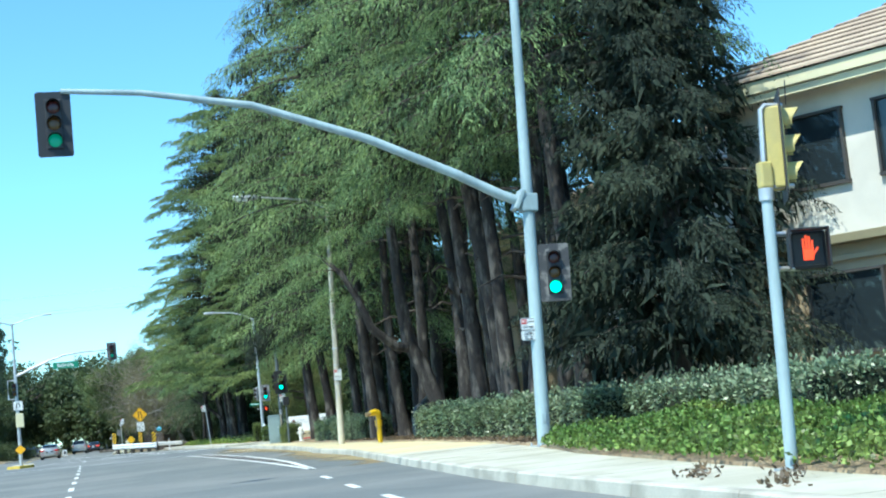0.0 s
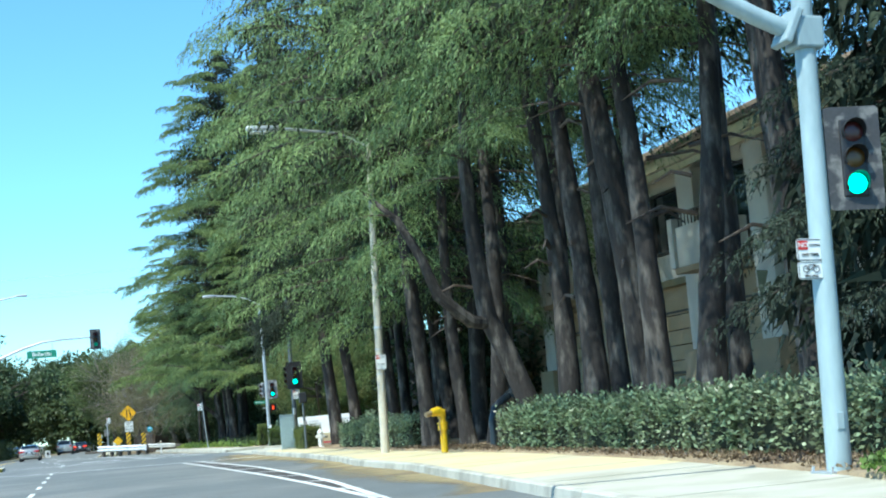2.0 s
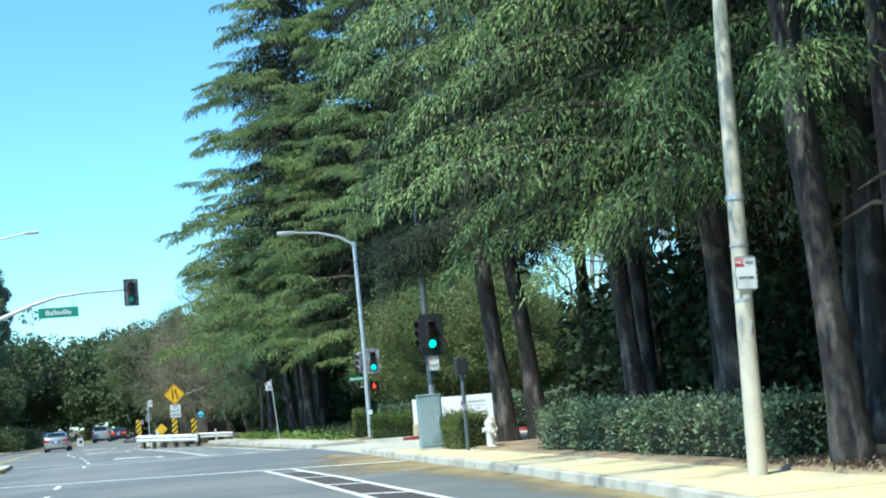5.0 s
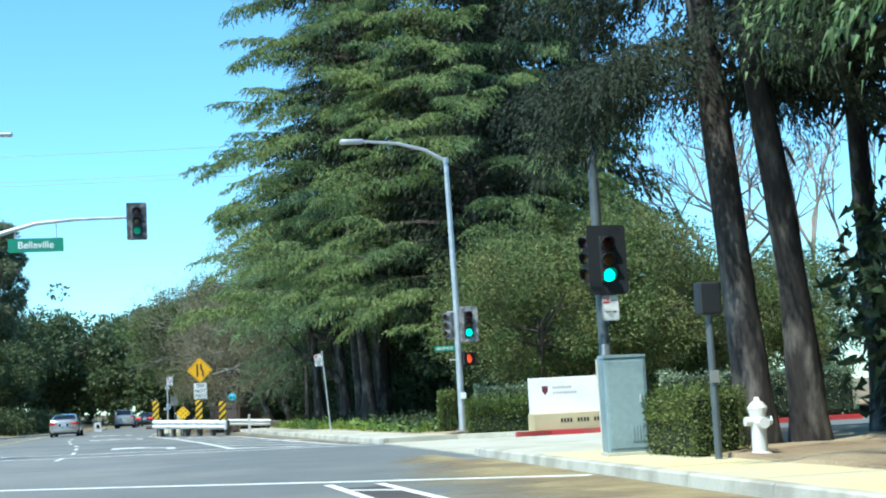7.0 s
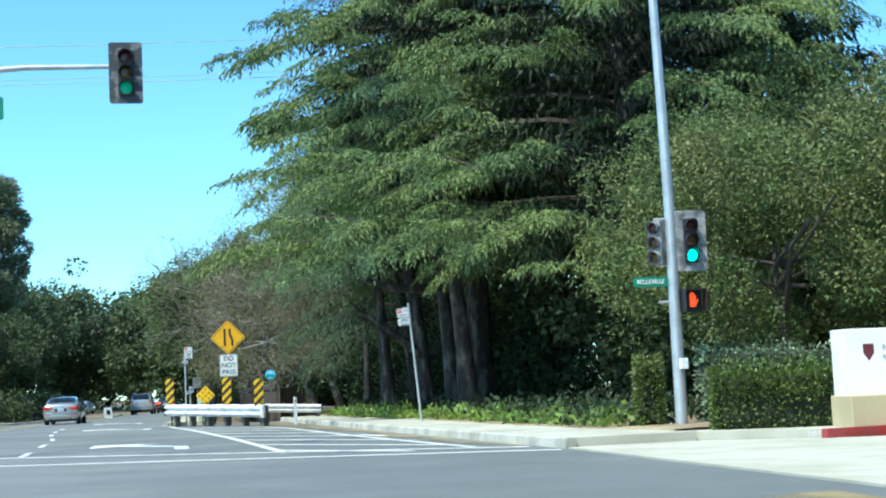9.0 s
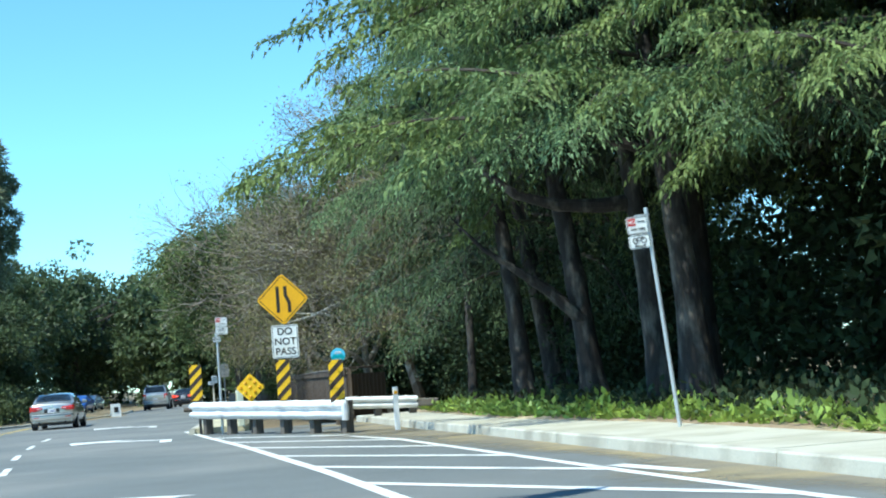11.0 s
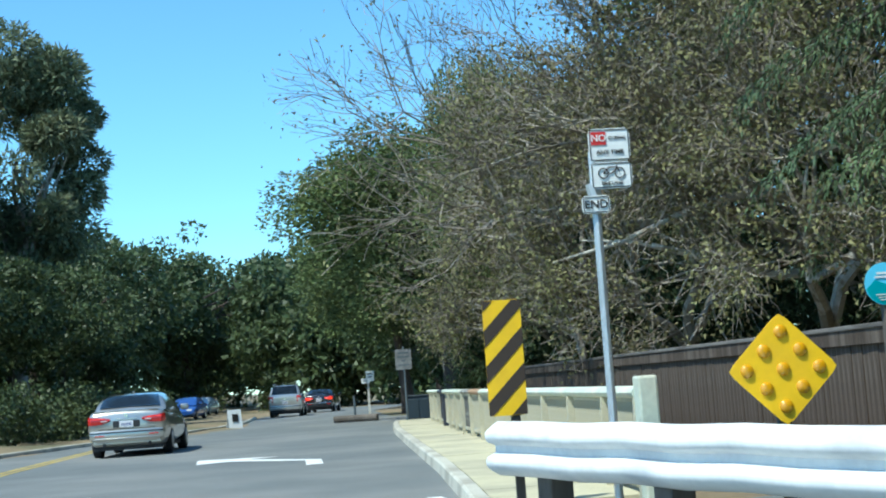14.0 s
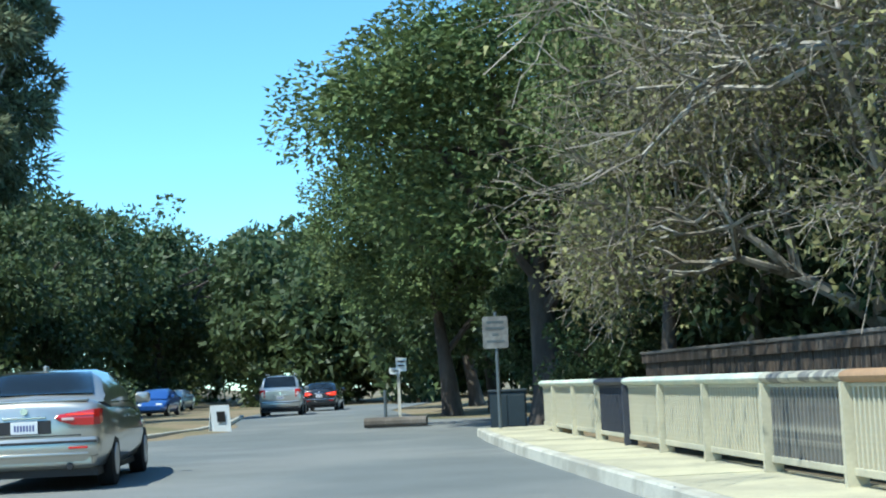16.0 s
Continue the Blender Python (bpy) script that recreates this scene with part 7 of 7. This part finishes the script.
part("post", box(0.09, 0.09, 2.0, 0, 0.05, 1.0), wood_brown, fs)
f1 = plate_sign(fs, 0.36, 0.45, sign_white, pose(0.1, 0, 1.75), "sign_plate")
f2 = plate_sign(fs, 0.36, 0.22, sign_white, pose(-0.12, -0.02, 1.55), "sign_plate")
bars(f1, [(0, 0.1, 0.22, 0.05), (0, -0.03, 0.2, 0.04)], sign_black)
bars(f2, [(0, 0, 0.24, 0.04)], sign_grey)
sb = thing("sandwich_board", "white folding sign board with a black frame mark", "sign", pose(2.35, 176.5, 0, 0, 0, 25))
part("panel", prism([(-0.28, 0), (0.28, 0), (0.28, 0.75), (-0.28, 0.75)], 0.02, m=Matrix.Rotation(radians(-10), 4, "X")), sign_white, sb)
part("panel", prism([(-0.28, 0), (0.28, 0), (0.28, 0.75), (-0.28, 0.75)], 0.02, m=Matrix.Translation((0, 0.26, 0)) @ Matrix.Rotation(radians(10), 4, "X")), sign_white, sb)
part("mark", box(0.25, 0.006, 0.3, 0, 0.05, 0.42, rot=Matrix.Rotation(radians(-10), 4, "X")), sign_black, sb)
lpile = thing("cut_logs", "low pile of cut logs beside the kerb", "logs", pose(6.9, 173.0, 0.02, 0, 0, 80))
for k, (dx, dz) in enumerate(((-0.25, 0.12), (0.0, 0.12), (0.24, 0.12))):
    part("log", tube([(dx, -0.8, dz), (dx + 0.04, 0.8, dz)], 0.12, 9), post_wood, lpile)
dpost = thing("bollard_post", "dark slim post beside the far kerb", "post", pose(7.1, 178.8, 0))
part("post", tube([(0, 0, 0), (0, 0, 0.95)], 0.05, 8), pole_dark, dpost)

# overhead wires
for k, (z0, z1, yy) in enumerate(((12.7, 13.3, 125), (13.0, 13.7, 125.6), (14.3, 15.2, 126.2))):
    pts = [(-40 + 70 * i / 12, yy, z0 + (z1 - z0) * (i - 7) / 5 * 0.6 - 0.9 * (1 - ((i - 6) / 6) ** 2)) for i in range(13)]
    w = thing("overhead_wire", "thin overhead cable crossing the road", "cable", group="overhead wires")
    part("cable", tube(pts, 0.012, 4), wire_mat, w)


# ---- cars ----
def loft(sections, material_, closed_ends=True):
    bm = bmesh.new()
    rings = [[bm.verts.new(p) for p in s] for s in sections]
    k = len(rings[0])
    for a, b in zip(rings, rings[1:]):
        for i in range(k):
            bm.faces.new((a[i], a[(i + 1) % k], b[(i + 1) % k], b[i]))
    if closed_ends:
        bm.faces.new(list(reversed(rings[0])))
        bm.faces.new(rings[-1])
    bmesh.ops.recalc_face_normals(bm, faces=bm.faces)
    return bm


def section(y, w, z0, z1, crown=0.03, tuck=0.9, n=5):
    """A car body slice at y: rounded box from sill z0 to top z1, half width w."""
    pts = []
    h = z1 - z0
    prof = [(tuck * 0.92, 0.0), (tuck, 0.05), (0.985, 0.28), (1.0, 0.52), (0.985, 0.78), (0.95, 0.92), (0.86, 1.0)]
    right = [(w * a, y, z0 + h * b) for a, b in prof]
    top = [(w * a, y, z1 + crown * (1 - (a / 0.86) ** 2)) for a in (0.45, 0.0, -0.45)]
    left = [(-x, yy, z) for x, yy, z in reversed(right)]
    return right + top + left


def car(name, paint, L, W, H, belt, deck, roof_span, m, label, style="sedan", lamps_lit=False, dark_low=False):
    """A car with its tail at local y = 0, nose at y = L."""
    root = thing(name, label, "car", m)
    w = W / 2
    zs = 0.24
    if style == "sedan":
        rows = [(0.0, w * 0.86, zs + 0.12, deck - 0.10), (0.05, w * 0.93, zs + 0.06, deck - 0.03), (0.14, w * 0.96, zs + 0.02, deck), (0.75, w * 0.99, zs, belt + 0.02),
                (L * 0.36, w, zs - 0.02, belt), (L * 0.62, w, zs - 0.02, belt - 0.03), (L * 0.75, w * 0.99, zs, belt - 0.06), (L * 0.9, w * 0.95, zs, belt - 0.2), (L * 0.97, w * 0.88, zs + 0.03, belt - 0.32), (L, w * 0.72, zs + 0.1, belt - 0.42)]
    else:
        rows = [(0.0, w * 0.90, zs + 0.18, belt - 0.04), (0.05, w * 0.95, zs + 0.08, belt - 0.01), (0.2, w * 0.98, zs + 0.05, belt), (L * 0.36, w, zs + 0.02, belt), (L * 0.66, w, zs + 0.02, belt - 0.02),
                (L * 0.78, w * 0.98, zs + 0.04, belt - 0.06), (L * 0.93, w * 0.94, zs + 0.05, belt - 0.16), (L * 0.98, w * 0.86, zs + 0.1, belt - 0.3), (L, w * 0.74, zs + 0.15, belt - 0.4)]
    part("body", loft([section(*r) for r in rows], paint), paint, root, smooth=True)
    y0, y1, y2, y3 = roof_span
    gh = []
    def slice_g(y, zt, ww, wt, zb):
        return [(ww, y, zb), (ww * 0.98, y, zb + (zt - zb) * 0.5), (wt, y, zt - 0.06), (wt * 0.86, y, zt - 0.012), (0.0, y, zt + 0.012), (-wt * 0.86, y, zt - 0.012), (-wt, y, zt - 0.06), (-ww * 0.98, y, zb + (zt - zb) * 0.5), (-ww, y, zb)]
    gb = w * 0.90
    # greenhouse: pillars and roof in paint, panes set a little proud
    gw = w * 0.72
    def roof_z(y):
        u = (y - y1) / (y2 - y1)
        return H - 0.05 * (2 * u - 0.9) ** 2
    zb0 = (deck if style == "sedan" else belt) - 0.03
    secs = [slice_g(y0, zb0 + 0.05, gb, gb * 0.97, zb0)]
    for k in range(1, 4):
        u = k / 4
        yy = y0 + (y1 - y0) * u
        secs.append(slice_g(yy, zb0 + 0.05 + (roof_z(y1) - zb0 - 0.05) * math.sin(u * math.pi / 2) ** (1.0 if style == "sedan" else 0.85), gb, gb + (gw - gb) * u, zb0 + (belt - 0.03 - zb0) * u))
    for k in range(5):
        yy = y1 + (y2 - y1) * k / 4
        secs.append(slice_g(yy, roof_z(yy), gb, gw, belt - 0.03))
    for k in range(1, 5):
        u = k / 4
        yy = y2 + (y3 - y2) * u
        secs.append(slice_g(yy, roof_z(y2) + (belt - 0.02 - roof_z(y2)) * u ** 1.15, gb, gw + (gb - gw) * u, belt - 0.05))
    part("roof", loft(secs, paint), paint, root, smooth=True)

    def pane(corners, label_="", inset=0.0):
        bm = bmesh.new()
        vs = [bm.verts.new(c) for c in corners]
        bm.faces.new(vs)
        r = bmesh.ops.solidify(bm, geom=bm.faces[:], thickness=0.012)
        bmesh.ops.recalc_face_normals(bm, faces=bm.faces)
        return part("window", bm, car_glass, root, label_)

    # rear pane, as a curved strip between deck and roof
    rb = bmesh.new()
    prev = None
    steps = 6
    for k in range(steps + 1):
        u = 0.10 + 0.70 * k / steps
        yy = y0 + (y1 - y0) * u
        zt = zb0 + 0.05 + (roof_z(y1) - zb0 - 0.05) * math.sin(u * math.pi / 2) ** (1.0 if style == "sedan" else 0.85)
        ww = (gb + (gw - gb) * u) * 0.86
        row = [rb.verts.new((x * ww, yy - 0.016, zt + 0.016 - (abs(x) ** 3) * 0.01)) for x in (-1, -0.5, 0, 0.5, 1)]
        if prev:
            for i in range(4):
                rb.faces.new((prev[i], prev[i + 1], row[i + 1], row[i]))
        prev = row
    bmesh.ops.solidify(rb, geom=rb.faces[:], thickness=0.008)
    bmesh.ops.recalc_face_normals(rb, faces=rb.faces)
    part("rear_window", rb, car_glass, root, "dark tinted rear window", smooth=True)
    for sgn in (1, -1):
        zt = H - 0.14
        ym = (y1 + y2) / 2
        for a, b, c, d in ((y0 + (y1 - y0) * 0.75, y1 + 0.12, ym - 0.05, ym - 0.05), (ym + 0.05, ym + 0.05, y2 - 0.05, y3 - 0.35)):
            xb, xt = sgn * (gb + 0.004), sgn * (gw * 0.5 + gb * 0.5 + 0.012)
            xtop = sgn * (gw + 0.03)
            pane([(xb, a, belt + 0.03), (xtop, b, zt), (xtop, c, zt), (xb, d, belt + 0.03)] if sgn > 0 else [(xb, a, belt + 0.03), (xb, d, belt + 0.03), (xtop, c, zt), (xtop, b, zt)])
        mir = part("mirror", box(0.2, 0.12, 0.15, sgn * (w + 0.07), L * 0.63, belt + 0.08, 0.04), paint, root, smooth=True)
    # wheels
    for wy in (L * 0.20, L * 0.80):
        for sgn in (1, -1):
            r = 0.325 if style == "sedan" else 0.35
            tb = bmesh.new()
            xs = [(sgn * (w - 0.23), r * 0.90), (sgn * (w - 0.21), r), (sgn * (w - 0.03), r), (sgn * (w - 0.01), r * 0.9), (sgn * (w - 0.012), r * 0.68)]
            tube([(x, wy, r) for x, _ in xs], [q for _, q in xs], 22, tb)
            tyre = part("wheel", tb, tyre_mat, root, "black tyre", smooth=True)
            rim = bmesh.new()
            tube([(sgn * (w - 0.03), wy, r), (sgn * (w - 0.004), wy, r)], [r * 0.62, r * 0.6], 20, rim)
            part("rim", rim, rim_mat, tyre, smooth=True)
    # tail
    lz = deck - 0.20 if style == "sedan" else belt - 0.12

    def skin(x):
        f = abs(x) / w
        return 0.0 if f < 0.86 else (f - 0.86) / 0.07 * 0.05 if f < 0.93 else 0.05 + (f - 0.93) / 0.03 * 0.09

    for sgn in (1, -1):
        lb = bmesh.new()
        if style == "sedan":
            cols = [(0.38, -0.005, 0.012), (0.44, -0.04, 0.04), (0.60, -0.085, 0.06), (0.76, -0.095, 0.078), (0.86, -0.095, 0.088), (0.93, -0.09, 0.095), (0.955, -0.07, 0.09)]
            rings = []
            for f, za, zb in cols:
                x = sgn * f * w
                y = skin(x) - 0.022
                rings.append([lb.verts.new(p) for p in ((x, y, lz + za), (x, y - 0.012, lz + (za + zb) / 2), (x, y, lz + zb), (x * 0.98, y + 0.12, lz + zb), (x * 0.98, y + 0.12, lz + za))])
            for r0, r1 in zip(rings, rings[1:]):
                for i in range(5):
                    lb.faces.new((r0[i], r0[(i + 1) % 5], r1[(i + 1) % 5], r1[i]))
            lb.faces.new(rings[0])
            lb.faces.new(list(reversed(rings[-1])))
            bmesh.ops.recalc_face_normals(lb, faces=lb.faces)
        else:
            box(w * 0.26, 0.1, 0.34, sgn * w * 0.80, 0.06, lz, 0.03, lb, Matrix.Rotation(radians(sgn * 14), 4, "Z"))
        tl = part("tail_light", lb, tail_lit if lamps_lit else tail_red, root, "red tail light", smooth=style != "sedan")
        if style == "sedan":
            part("reverse_lens", box(w * 0.15, 0.012, 0.03, sgn * w * 0.54, -0.036, lz - 0.015, 0.005), lens_pale, tl)
            part("light_band", box(w * 0.34, 0.010, 0.014, sgn * w * 0.70, -0.038, lz + 0.035, 0.003), tail_lit, tl)
        else:
            part("reverse_lens", box(w * 0.16, 0.02, 0.06, sgn * w * 0.78, -0.012, lz - 0.05, 0.01), lens_pale, tl)
    if style == "sedan":
        part("boot_lip", box(W * 0.78, 0.09, 0.03, 0, 0.085, deck + 0.002, 0.012), paint, root, smooth=True)
        part("boot_gap", box(W * 0.70, 0.012, 0.012, 0, 0.0, lz - 0.205), plastic_black, root)
        # No real hollow: a flat black panel paints the shade of a recess.
        part("recess_shade_panel", box(0.62, 0.03, 0.16, 0, 0.008, lz - 0.10, 0.012), plastic_black, root, "black panel that stands in for shade round the plate")
        part("bumper_ledge", box(W * 0.80, 0.05, 0.03, 0, -0.045, zs + 0.20, 0.012), paint, root, smooth=True)
        for sgn in (1, -1):
            part("bumper_reflector", box(0.22, 0.012, 0.028, sgn * w * 0.66, -0.034, zs + 0.27, 0.004), tail_red, root)
    bz = zs + 0.28
    part("bumper", box(W * 0.93, 0.2, 0.26, 0, 0.07, bz, 0.08), paint, root, smooth=True)
    part("lower_bumper", box(W * 0.84, 0.14, 0.12, 0, 0.08, zs + 0.12, 0.03), plastic_black if dark_low or style != "sedan" else paint, root)
    part("bumper_strip", box(W * 0.9, 0.02, 0.03, 0, -0.035, bz + 0.06, 0.008), plastic_black if style != "sedan" else chrome if dark_low else plastic_black, root)
    pz = lz - 0.10 if style == "sedan" else belt - 0.3
    plt = part("plate", box(0.31, 0.012, 0.145, 0, -0.016, pz, 0.004), plate_white, root)
    bars(plt, [(-0.105 + 0.035 * k, pz - 0.005, 0.02, 0.07) for k in range(7)], plate_blue, -0.023)
    part("trunk_trim", box(0.5, 0.02, 0.025, 0, -0.014, pz + 0.115, 0.006), chrome, root, "chrome boot trim")
    part("emblem", tube([(0, -0.006, pz + 0.19), (0, -0.02, pz + 0.19)], 0.042, 14), chrome, root)
    for sgn in (1, -1):
        part("exhaust", tube([(sgn * w * 0.55, -0.02, zs + 0.06), (sgn * w * 0.55, 0.2, zs + 0.06)], 0.04, 10), plastic_black, root)
        part("headlight", box(w * 0.4, 0.12, 0.14, sgn * w * 0.6, L - 0.13, belt - 0.34, 0.04), sign_white, root, smooth=True)
    for sgn in (1, -1):
        for wy in (L * 0.42, L * 0.60):
            part("door_handle", box(0.025, 0.16, 0.03, sgn * (w + 0.004), wy, belt - 0.14, 0.008), paint, root)
    part("underbody", box(W * 0.86, L * 0.92, 0.1, 0, L / 2, zs - 0.02), plastic_black, root)
    if style != "sedan":
        for sgn in (1, -1):
            part("roof_bar", tube([(sgn * gw * 0.92, y1 + 0.1, H), (sgn * gw * 0.92, y1 + 0.25, H + 0.06), (sgn * gw * 0.92, y2 - 0.3, H + 0.06), (sgn * gw * 0.92, y2 - 0.15, H)], 0.018, 6), galv, root)
    else:
        part("antenna_fin", box(0.05, 0.16, 0.07, 0, y1 + 0.1, H + 0.01, 0.02), paint, root)
    return root


car("silver_car", car_silver, 4.9, 1.86, 1.46, 0.98, 1.06, (0.62, 1.35, 2.75, 3.75), pose(0.82, 153.0, 0.0, 0, 0, -2.0), "silver four-door saloon car with red tail lights")
car("silver_car", car_suv, 4.7, 1.83, 1.72, 1.08, 1.1, (0.03, 0.42, 2.9, 3.6), pose(4.15, 197.5, 0.0, 0, 0, -4.0), "champagne silver sport utility car with roof bars", "suv")
car("black_car", car_black, 4.5, 1.74, 1.42, 0.94, 1.04, (0.62, 1.3, 2.6, 3.5), pose(6.1, 206.5, 0.0, 0, 0, -8.0), "black saloon car with red tail lights", lamps_lit=True, dark_low=True)
car("blue_car", car_blue, 4.4, 1.75, 1.45, 0.95, 1.05, (0.62, 1.3, 2.6, 3.5), pose(-1.9, 216.5, 0.03, 0, 0, 172.0), "blue saloon car in the oncoming lane")
car("white_car", car_white, 4.4, 1.75, 1.45, 0.95, 1.05, (0.62, 1.3, 2.6, 3.5), pose(-2.2, 238.0, 0.03, 0, 0, 170.0), "white saloon car far along the road")
